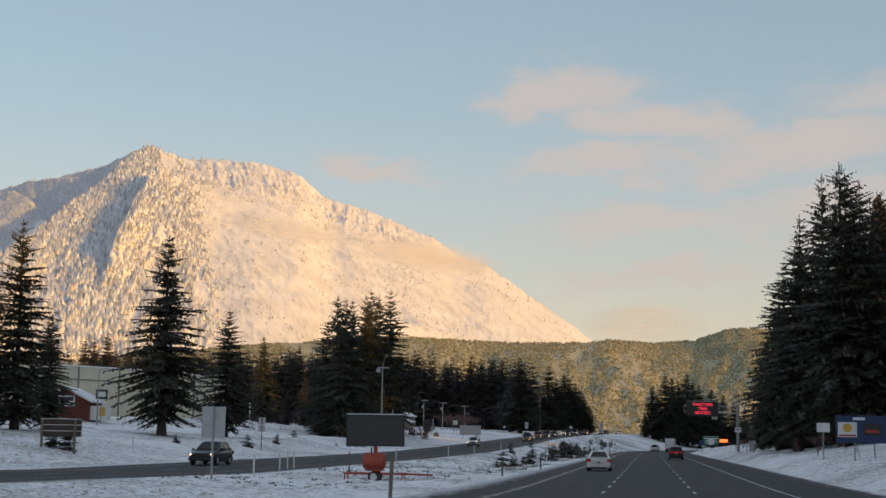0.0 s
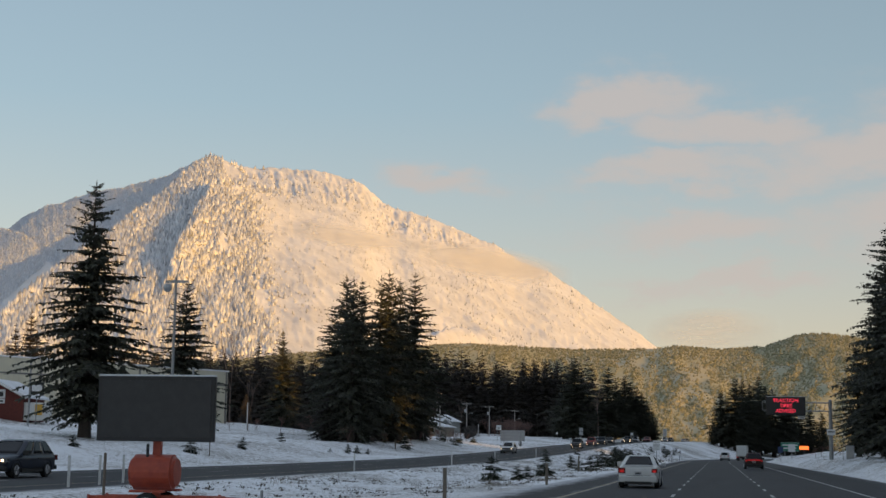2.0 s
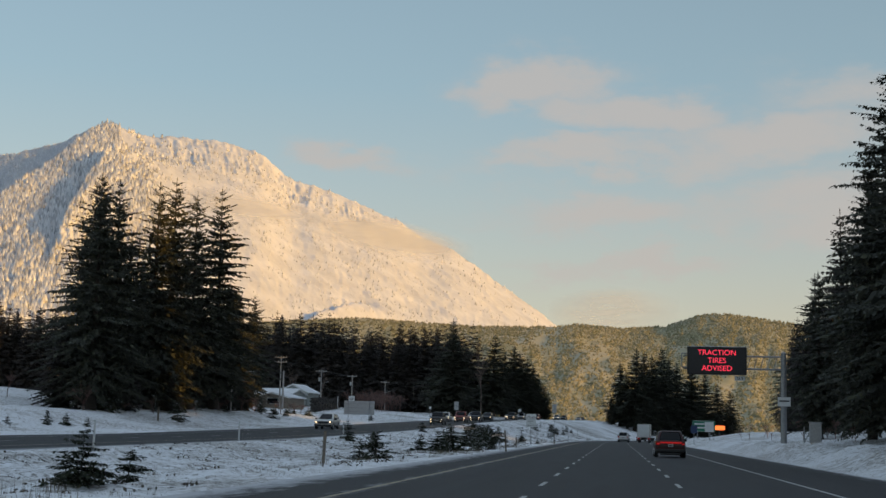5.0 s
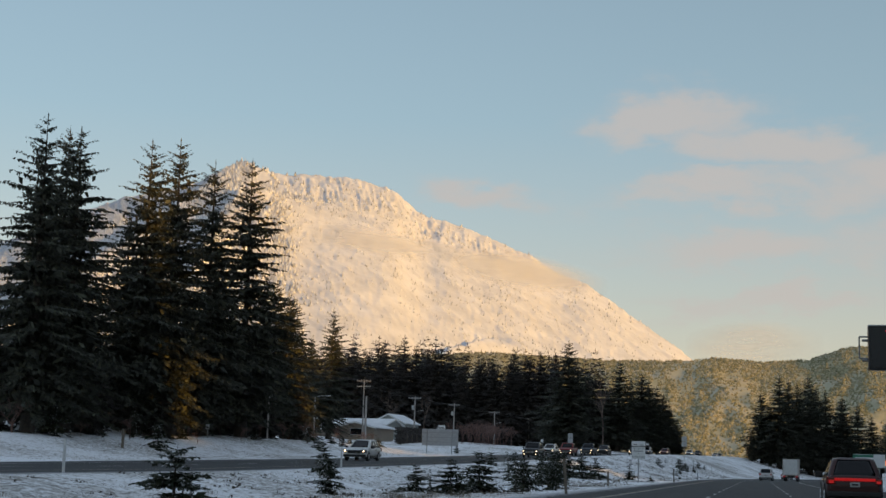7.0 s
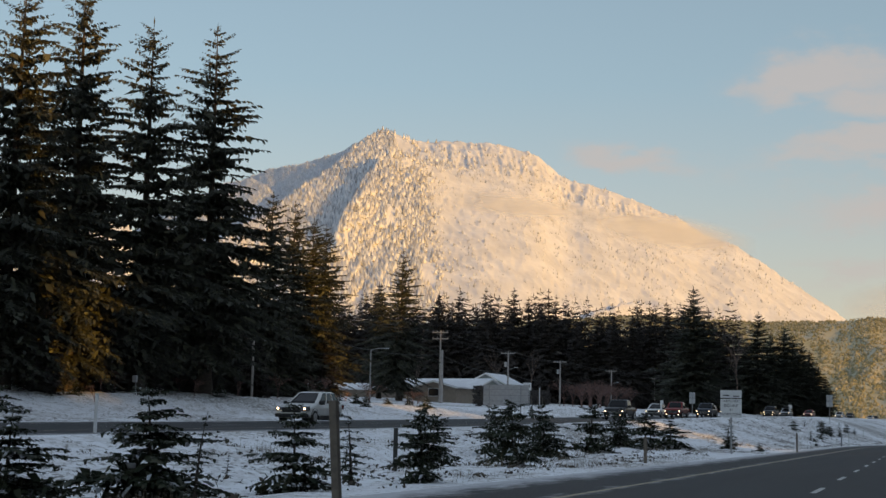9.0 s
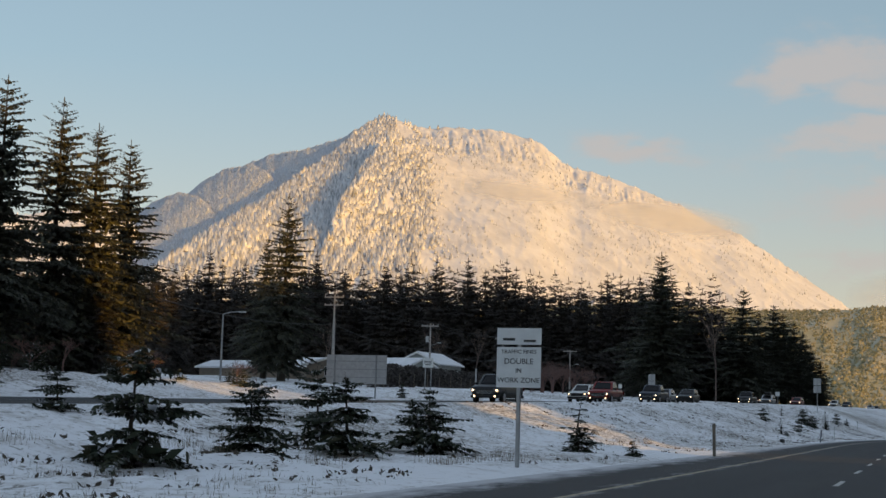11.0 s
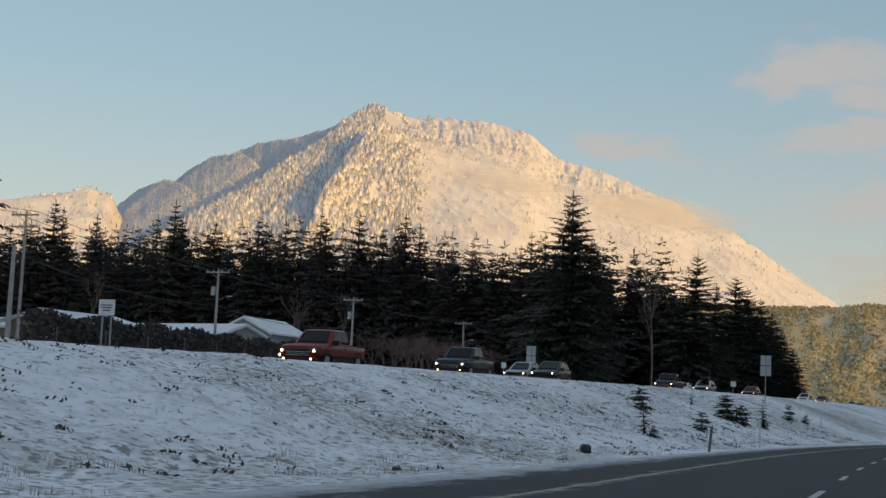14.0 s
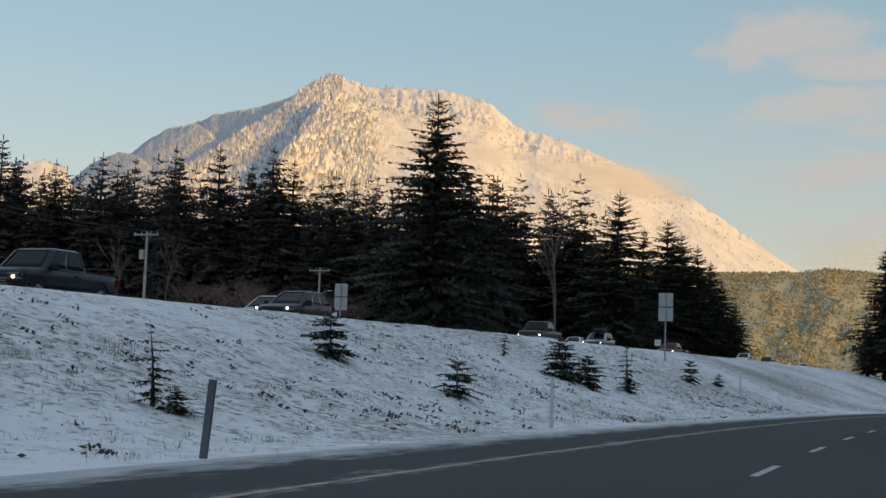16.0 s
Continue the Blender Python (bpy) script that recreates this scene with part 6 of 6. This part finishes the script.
    bmesh.ops.create_uvsphere(bm, u_segments=12, v_segments=8, radius=0.12, matrix=Matrix.Translation((0.06, 0.1, 5.72 - z0)))
    part("camera_dome", bm, sign_back, m)
    part("beacon", rod(B(), (0.9, -0.1, bt), (0.9, -0.1, bt + 0.25), 0.03), galv, m)
    return m


message_trailer()


# ---------------------------------------------------------------- buildings
red_boards = mat("red_painted_boards", (0.16, 0.035, 0.025), 0.8, vary=(0.10, 0.025, 0.02), scale=4, bump=0.02, bump_scale=12)
snow_roof = mat("roof_snow", (0.80, 0.81, 0.84), 0.7, vary=(0.68, 0.69, 0.72), scale=0.6, bump=0.05, bump_scale=2)
beige_metal = mat("beige_cladding", (0.64, 0.60, 0.47), 0.55, vary=(0.54, 0.51, 0.41), scale=0.4)
beige_dark = mat("cladding_band", (0.20, 0.19, 0.18), 0.6)
house_tan = mat("tan_siding", (0.30, 0.25, 0.20), 0.8, vary=(0.24, 0.20, 0.165), scale=2)
house_grey = mat("grey_siding", (0.34, 0.36, 0.34), 0.8, vary=(0.27, 0.29, 0.28), scale=2)
trim_white = mat("white_trim", (0.66, 0.66, 0.64), 0.6)
fence_mat = mat("fence_grey", (0.16, 0.15, 0.14), 0.8, vary=(0.10, 0.095, 0.09), scale=5)


def gable_house(name, m, w, d, eave, ridge, wall, label, over=0.4, windows=()):
    """Gable end faces -y; ridge runs along y."""
    h = thing(name, m, label, "house")
    bm = B()
    v = [bm.verts.new(c) for yy in (-d / 2, d / 2) for c in ((-w / 2, yy, -0.5), (w / 2, yy, -0.5), (w / 2, yy, eave), (0, yy, ridge), (-w / 2, yy, eave))]
    bm.faces.new(v[:5][::-1])
    bm.faces.new(v[5:])
    for i in range(5):
        j = (i + 1) % 5
        bm.faces.new((v[i], v[j], v[5 + j], v[5 + i]))
    bmesh.ops.recalc_face_normals(bm, faces=bm.faces[:])
    part("wall", bm, wall, h)
    sl = (ridge - eave) / (w / 2)
    for s in (-1, 1):
        bm = B()
        q = []
        for yy in (-d / 2 - over, d / 2 + over):
            for xx in (0, w / 2 + over):
                for dz in (0.02, 0.24):
                    q.append(bm.verts.new((s * xx, yy, ridge - sl * xx + dz)))
        for f in ((0, 1, 3, 2), (4, 6, 7, 5), (0, 4, 5, 1), (2, 3, 7, 6), (1, 5, 7, 3), (0, 2, 6, 4)):
            bm.faces.new([q[i] for i in f])
        bmesh.ops.recalc_face_normals(bm, faces=bm.faces[:])
        part("roof", bm, snow_roof, h, "snow-covered roof slope")
        part("barge_board", rod(B(), (0, -d / 2 - over - 0.02, ridge - 0.02), (s * (w / 2 + over), -d / 2 - over - 0.02, ridge - sl * (w / 2 + over) - 0.02), 0.09, n=4), trim_white, h)
    for wx, wz, ww, wh in windows:
        wf = part("window", box(B(), wx - ww / 2 - 0.09, wx + ww / 2 + 0.09, -d / 2 - 0.05, -d / 2 + 0.02, wz - 0.09, wz + wh + 0.09, 0.01), trim_white, h)
        part("pane", box(B(), wx - ww / 2, wx + ww / 2, -d / 2 - 0.07, -d / 2 - 0.052, wz, wz + wh), glass_mat, wf)
    return h


cz = gz(-81, 189)
cab = gable_house("cabin", pose(-80.5, 190, cz, 0, 0, 10), 6.6, 8.0, 2.4, 4.1, red_boards, "small red wooden cabin with a snowy roof", 0.5)
for bx0, bx1, bz0, bz1 in ((-1.0, 1.25, 2.15, 3.1), (-1.0, 1.25, 1.55, 2.08)):
    brd = part("sign_board", box(B(), bx0, bx1, -4.08, -4.02, bz0, bz1, 0.01), sign_white, cab)
    part("bar", box(B(), bx0 + 0.2, bx1 - 0.2, -4.09, -4.081, bz0 + 0.15, bz0 + (0.7 if bz1 > 2.5 else 0.35)), ink, brd)
por = part("porch", box(B(), 3.3, 5.6, -3.6, -0.5, -0.3, 1.7, 0.03), trim_white, cab, "white porch with posters")
for k in range(2):
    part("poster", box(B(), 3.5 + k * 1.05, 4.35 + k * 1.05, -3.63, -3.602, 0.3, 1.5), (sign_white, sign_yellow)[k], por)
ps = road_sign("poster_sign", -74.6, 186, 8.4, 1.7, 1.3, "dark poster sign with a pale oval on a post", front=black_metal)
t = 8.4 - ps.location.z
part("oval", box(B(), -0.6, 0.6, -0.075, -0.062, t - 1.0, t - 0.3, 0.1), sign_white, ps)
fx0 = thing("board_fence", pose(-84, 181.5, gz(-84, 181.5), 0, 0, 6), "low grey board fence before the cabin", "fence")
for k in range(22):
    part("slat", box(B(), -5 + k * 0.46, -5 + k * 0.46 + 0.36, -0.02, 0.02, -0.3, 1.25 + 0.04 * (k % 3), 0.006), fence_mat, fx0)
part("rail", box(B(), -5, 5.1, 0.02, 0.06, 0.8, 0.9), fence_mat, fx0)

# long metal warehouse
wa, wb = Vector((-104, 216, 0)), Vector((-79.5, 262, 0))
wl = (wb - wa).length
wz = gz(-92, 240)
wh = thing("warehouse", Matrix.Translation((wa.x, wa.y, wz)) @ Matrix.Rotation(math.atan2(wb.y - wa.y, wb.x - wa.x), 4, "Z"), "long beige metal-clad warehouse with a shallow roof", "warehouse")
topz = 13.8 - wz
part("wall", box(B(), 0, wl, 0, 24, -1.5, topz, 0.05), beige_metal, wh)
part("roof", box(B(), -0.15, wl + 0.15, -0.15, 24.15, topz, topz + 0.22, 0.04), snow_roof, wh, "flat roof edge with snow")
part("band", box(B(), -0.04, wl + 0.04, -0.06, -0.005, topz - 2.35, topz - 2.1), beige_dark, wh)
for k in range(int(wl / 0.9)):
    part("rib", box(B(), 0.4 + k * 0.9, 0.46 + k * 0.9, -0.035, -0.003, -1.0, topz - 2.4), beige_metal, wh)
for k in range(5):
    part("rib", box(B(), wl - 0.5 - k * 9.0, wl - 0.2 - k * 9.0, -0.12, -0.003, -1.0, topz - 0.05), beige_dark, wh)
part("roof_unit", box(B(), wl - 7.5, wl - 6.2, 1.0, 2.4, topz + 0.2, topz + 1.1, 0.03), mat("yellow_rail", (0.45, 0.30, 0.05), 0.6), wh, "yellow roof hatch rail")
bm = rod(B(), (wl - 10, 2, topz), (wl - 10, 2, topz + 1.3), 0.25, 0.25, 12)
rod(bm, (wl - 10, 2, topz + 1.3), (wl - 11.2, 2, topz + 1.3), 0.22, 0.22, 12)
part("vent_pipe", bm, galv, wh)

# low houses behind the hedge
gable_house("house", pose(-70.5, 392, 8.35 - 3.6, 0, 0, -8), 7.5, 9, 2.5, 3.4, house_tan, "low tan house with a snowy roof and a wide window", 0.5, ((0.2, 1.2, 2.4, 1.1),))
gable_house("house", pose(-86, 398, 8.2 - 3.6, 0, 0, 82), 7.0, 16, 2.4, 3.3, house_tan, "long low house wing with a snowy roof", 0.5)
gable_house("house", pose(-79.0, 447, 11.8 - 4.7, 0, 0, -6), 7.6, 9, 2.7, 4.5, house_grey, "grey-green house with a snowy gabled roof", 0.5, ((0.2, 1.6, 1.6, 1.2),))
gable_house("house", pose(-88.5, 440, 10.5 - 3.9, 0, 0, 76), 7.5, 24, 2.5, 3.7, house_grey, "long low house range with a snowy roof", 0.5)


def leaf_mass(name, pts, size, material, rg):
    """Short crossed blades scattered at the given points."""
    n = len(pts)
    d = rg.normal(0, 1, (n, 3))
    d /= np.linalg.norm(d, axis=1)[:, None]
    e = np.cross(d, rg.normal(0, 1, (n, 3)))
    e /= np.linalg.norm(e, axis=1)[:, None]
    s = rg.uniform(0.6, 1.3, (n, 1)) * size
    q = np.stack([pts - d * s, pts + e * s * 0.5, pts + d * s, pts - e * s * 0.5], 1).reshape(-1, 3)
    return mesh_from(name, q, np.arange(4 * n).reshape(-1, 4), material)


rg = np.random.default_rng(77)
f = rg.uniform(0, 1, 14000)
hxp = -57.5 - 15.0 * f + rg.normal(0, 0.35, 14000)
hyp = 366 + 97 * f + rg.normal(0, 0.35, 14000)
hzp = ground_z(hxp, hyp) + rg.uniform(0, 1, 14000) ** 0.7 * (2.5 + 0.25 * np.sin(f * 60))
tagged(new("hedge", leaf_mass("hedge", np.stack([hxp, hyp, hzp], -1), 0.24, wood_mat, rg)), "dense dark clipped hedge before the houses", "hedge")
for k in range(9):
    q = (k + 0.3) / 9
    post(-56.3 - 10 * q, 366 + 72 * q, 1.6, wood_post, "thin wooden fence stake before the hedge", 0.07, 0.07, name="fence_stake")


# ---------------------------------------------------------------- bare trees, shrubs, saplings, grass
def bare_tree_mesh(seed, height, spread=0.35, depth=5, material=None, stout=1.0):
    rg = random.Random(seed)
    segs = []

    def grow(p, d, ln, r, k):
        q = p + d * ln
        segs.append((p, q, r, r * 0.65))
        if k == 0:
            return
        for _ in range(rg.choice((2, 3, 3))):
            nd = (d + Vector((rg.gauss(0, spread), rg.gauss(0, spread), rg.gauss(0.12, 0.15)))).normalized()
            grow(p + d * ln * rg.uniform(0.55, 1.0), nd, ln * rg.uniform(0.55, 0.82), r * 0.6, k - 1)

    grow(Vector((0, 0, -0.3)), Vector((0, 0, 1)), height * 0.34, height * 0.0085 * stout, depth)
    top = max(q.z for _, q, _, _ in segs)
    vs, fs = [], []
    for p, q, r0, r1 in segs:
        ax = (q - p).normalized()
        s = ax.orthogonal().normalized()
        t = ax.cross(s)
        b = len(vs)
        for c, rr in ((p, r0), (q, r1)):
            for k in range(3):
                a = k * 2.094
                vs.append(tuple((c + (s * math.cos(a) + t * math.sin(a)) * rr) * 1.0))
        fs += [(b + k, b + (k + 1) % 3, b + 3 + (k + 1) % 3, b + 3 + k) for k in range(3)]
    vs = np.array(vs) * (height / top)
    return mesh_from("crown", vs, np.array(fs), material or twig_mat)


BARE = [bare_tree_mesh(s, 20.0, 0.30) for s in (3, 4)]
shrub_mat = mat("reddish_twigs", (0.23, 0.13, 0.11), 0.85, vary=(0.14, 0.085, 0.075), scale=3)
SHRUB = [bare_tree_mesh(s, 5.0, 0.5, 6, shrub_mat, 1.5) for s in (7, 8)]


def bare(meshes, base, x, y, h, label, name="bare_tree", group="bare trees", wide=1.0):
    s = h / base
    ob = thing(name, Matrix.LocRotScale((x, y, gz(x, y) - 0.05), Euler((0, 0, random.uniform(0, 6))), (s * wide, s * wide, s)), label, "tree" if name == "bare_tree" else "shrub", group)
    p = new("crown", meshes)
    p.parent = ob
    return ob


for x, y, top, k in ((-84, 276, 23.3, 0), (-70, 245, 15, 1), (-37.5, 493, 26.5, 1), (-78, 470, 18, 0), (-88, 476, 19, 1), (-84, 415, 15, 0), (-66, 287, 13, 1)):
    bare(BARE[k], 20.0, x, y, top - gz(x, y), "leafless deciduous tree with fine grey twigs")
for k in range(24):
    x, y = -58 - (k % 5) * 2.2, 448 + k * 1.5
    bare(SHRUB[k % 2], 5.0, x, y, random.uniform(3.8, 6.2), "reddish-brown leafless shrub by the power line", "bare_shrub", "leafless shrubs", 1.3)
for k in range(12):
    x, y = -62 - random.uniform(0, 12), 225 + k * 6.5
    bare(SHRUB[k % 2], 5.0, x, y, random.uniform(1.8, 3.6), "brown leafless shrub under the firs", "bare_shrub", "leafless shrubs", 1.2)
for k in range(26):
    x, y = 14.5 + random.uniform(0, 6), 60 + k * 9 + random.uniform(-3, 3)
    bare(SHRUB[k % 2], 5.0, x, y, random.uniform(0.9, 2.2), "brown leafless brush on the snowy bank", "bare_shrub", "leafless shrubs", 1.4)

SAP = [conifer_meshes(s, 2.2, sp, bare_to=0.02, levels=lv, droop=0.30, needles=sapling_mat, fine=8.0, thin=0.38, ragged=0.75, dense=1.7, taper=tp, core=1.8, wide_=1.0) for s, sp, lv, tp in ((51, 1.05, 12, 0.70), (52, 1.2, 11, 0.85), (53, 0.9, 13, 0.6), (54, 1.15, 10, 0.75))]
SPARSE = [conifer_meshes(s, 2.2, 0.65, bare_to=0.10, levels=12, droop=0.25, needles=sapling_mat, fine=5.0, thin=0.36, ragged=0.8, dense=0.7, taper=1.0, core=0.1) for s in (61, 62)]


def sapling(x, y, h, sparse=False, wide=1.0, group="median saplings"):
    st = SPARSE if sparse else SAP
    k = int(abs(x * 7 + y)) % len(st)
    plant(st[k], "fir_sapling", x, y, h, 2.2, "thin half-bare young fir in the snow" if sparse else "bushy young fir dusted with snow", group, random.uniform(0, 6.28), wide, 0.05)


for x, y, h, sp, w in ((-11.4, 110.8, 1.35, 0, 1.2), (-13.1, 123.2, 0.7, 0, 1.6), (-11.9, 124, 0.95, 0, 1.3), (-10.8, 128.3, 1.2, 0, 1.3), (-11.8, 134, 1.0, 0, 1.4), (-12.2, 131, 0.8, 0, 1.6), (-11.3, 167, 1.5, 0, 1.5), (-12.8, 171, 1.2, 0, 1.5),
                       (-19.8, 204.5, 1.45, 0, 1.2), (-15.6, 191.4, 1.5, 0, 1.3), (-11.8, 192.3, 1.0, 1, 1.2), (-13.0, 195, 1.3, 0, 1.4), (-12.2, 197.7, 1.55, 0, 1.5), (-9.6, 198.5, 1.3, 1, 1.2), (-9.9, 202.5, 1.6, 0, 1.1), (-11.5, 200.5, 1.9, 0, 1.5),
                       (-10.3, 206, 1.5, 1, 1.4), (-9.3, 207.3, 1.6, 0, 1.2), (-14.0, 208, 0.6, 1, 1.2), (-12.3, 216.7, 1.5, 0, 1.2), (-14.2, 215.1, 1.2, 1, 1.2), (-11.0, 220, 2.0, 0, 1.1), (-12.6, 229.5, 1.7, 0, 1.3), (-12.8, 227, 1.6, 0, 1.3), (-13.8, 234.3, 2.3, 0, 1.25),
                       (-15.5, 233.5, 2.0, 0, 1.2), (-16.4, 236, 2.0, 1, 1.3), (-14.9, 247.5, 2.55, 0, 1.25), (-13.8, 256, 2.1, 0, 1.4), (-13.2, 260.6, 1.9, 0, 1.4), (-15.5, 258, 2.2, 0, 1.2), (-14.5, 252, 1.8, 0, 1.4), (-15, 264, 1.5, 0, 1.4), (-21.0, 254, 1.2, 0, 1.4),
                       (-11.3, 270.3, 2.0, 1, 1.6), (-11.2, 270.2, 0.95, 0, 1.9), (-9.3, 270, 0.6, 0, 1.4), (-11.7, 347.2, 1.5, 1, 1.3), (-11.3, 347.3, 0.5, 0, 1.6), (-14.8, 363.0, 1.35, 0, 1.5), (-11.8, 365.6, 1.2, 0, 1.4), (-12.8, 384.5, 1.75, 0, 1.5), (-11.9, 385.5, 1.45, 0, 1.5), (-15.1, 383.5, 1.2, 1, 1.2), (-10.7, 388.5, 2.1, 1, 1.4), (-10.6, 388.6, 0.7, 0, 1.8), (-10.8, 411.5, 1.5, 0, 1.1), (-10.0, 419.5, 0.9, 0, 1.3)):
    sapling(x, y, h, bool(sp), w)
for x, y, h in ((-45.7, 158.3, 1.6), (-47, 176, 1.3), (-44.5, 200, 0.7), (-44, 206, 1.2), (-43.6, 209, 1.1), (-43, 212, 0.8), (-46, 108, 1.8), (-47.5, 108.5, 1.6), (-48, 140, 1.0), (-44, 240, 0.8), (-40, 330, 1.2), (-52, 205, 1.4)):
    sapling(x, y, h, False, 1.2, "bank saplings")

under = random.Random(17)
for k in range(20):
    x, y = -44.5 - under.uniform(0, 9), 232 + k * 5.0 + under.uniform(-2, 2)
    sapling(x, y, under.uniform(0.8, 2.6), k % 4 == 3, under.uniform(1.1, 1.7), "bank saplings")
for k in range(22):
    x, y = -46 - under.uniform(0, 10), 228 + k * 4.8 + under.uniform(-2, 2)
    bare(SHRUB[k % 2], 5.0, x, y, under.uniform(1.0, 2.6), "brown leafless shrub under the firs", "bare_shrub", "leafless shrubs", 1.4)

# rock on the verge
bm = B()
bmesh.ops.create_icosphere(bm, subdivisions=2, radius=0.19)
rk = random.Random(2)
for v in bm.verts:
    v.co *= rk.uniform(0.75, 1.2)
    v.co.z *= 0.85
rock = part("rock", bm, black_metal)
rock.location = (-9.7, 326.7, gz(-9.7, 326.7) + 0.1)
tagged(rock, "dark rock lying on the snowy verge", "rock")

# dry grass standing out of the snow
rg = np.random.default_rng(9)
n = 30000
tx = np.concatenate([rg.uniform(-22, -8.3, n), rg.uniform(-52, -37, n // 4), rg.uniform(10.5, 17, n // 3)])
ty = np.concatenate([rg.uniform(60, 470, n), rg.uniform(80, 330, n // 4), rg.uniform(40, 330, n // 3)])
tx = tx + np.where(tx > -23, bend(ty), 0)
dens = fbm(tx * 0.22, ty * 0.10, 3, 4)
keep = (dens > rg.uniform(0.50, 0.80, len(tx))) & (np.abs(tx - far_x(ty)) > HALF_FAR + 0.3)
tx, ty = tx[keep], ty[keep]
tz = ground_z(tx, ty) + rough(tx, ty)
blades = 5
bx = np.repeat(tx, blades) + rg.normal(0, 0.10, len(tx) * blades)
by = np.repeat(ty, blades) + rg.normal(0, 0.10, len(tx) * blades)
bz = np.repeat(tz, blades)
hgt = rg.uniform(0.03, 0.11, len(bx)) * np.repeat(rg.uniform(0.5, 1.7, len(tx)), blades)
an = rg.uniform(0, 6.28, len(bx))
wd = 0.007
tipx, tipy = rg.normal(0, 0.35, len(bx)) * hgt, rg.normal(0, 0.35, len(bx)) * hgt
vv = np.stack([np.stack([bx - np.cos(an) * wd, by - np.sin(an) * wd, bz - 0.03], -1), np.stack([bx + np.cos(an) * wd, by + np.sin(an) * wd, bz - 0.03], -1), np.stack([bx + tipx, by + tipy, bz + hgt], -1)], 1).reshape(-1, 3)
ck = 520
wx, wy = rg.uniform(-19, -8.6, ck), rg.uniform(70, 420, ck)
wx = np.where(rg.uniform(0, 1, ck) < 0.6, -9.0 - rg.gamma(1.5, 1.6, ck), wx) + bend(wy)
ok = fbm(wx * 0.3, wy * 0.12, 8, 3) > rg.uniform(0.35, 0.65, ck)
wx, wy = wx[ok], wy[ok]
per = 60
px, py = np.repeat(wx, per) + rg.normal(0, 0.22, len(wx) * per), np.repeat(wy, per) + rg.normal(0, 0.4, len(wx) * per)
pz = ground_z(px, py) + rough(px, py)
ph = rg.uniform(0.4, 1.0, len(px)) * np.repeat(rg.uniform(0.12, 0.42, len(wx)) * np.where(wy > 300, 0.45, 1.0), per)
an = rg.uniform(0, 6.28, len(px))
v2 = np.stack([np.stack([px - np.cos(an) * 0.006, py - np.sin(an) * 0.006, pz - 0.04], -1), np.stack([px + np.cos(an) * 0.006, py + np.sin(an) * 0.006, pz - 0.04], -1), np.stack([px + rg.normal(0, 0.12, len(px)) * ph, py + rg.normal(0, 0.12, len(px)) * ph, pz + ph], -1)], 1).reshape(-1, 3)
vv = np.concatenate([vv, v2])
tagged(new("dry_grass", mesh_from("dry_grass", vv, np.arange(len(vv)).reshape(-1, 3), grass_mat)), "dry yellow grass blades standing out of the snow", "grass", kind="stuff")
litter_mat = mat("dead_twigs", (0.06, 0.05, 0.04), 0.9, vary=(0.10, 0.08, 0.06), scale=4)
lk = 4600
lx, ly = rg.uniform(-22, -9, lk), rg.uniform(60, 420, lk)
lx = lx + bend(ly)
ok = (fbm(lx * 0.35, ly * 0.2, 12, 3) > rg.uniform(0.35, 0.7, lk)) & (np.abs(lx - far_x(ly)) > HALF_FAR + 0.4)
lx, ly = lx[ok], ly[ok]
m_ = 6
qx, qy = np.repeat(lx, m_) + rg.normal(0, 0.10, len(lx) * m_), np.repeat(ly, m_) + rg.normal(0, 0.12, len(lx) * m_)
qz = ground_z(qx, qy) + rough(qx, qy) + rg.uniform(0.0, 0.07, len(qx))
tagged(new("twig_litter", leaf_mass("twig_litter", np.stack([qx, qy, qz], -1), 0.06, litter_mat, rg)), "dark dead twigs and weeds poking through the snow", "twigs", kind="stuff")
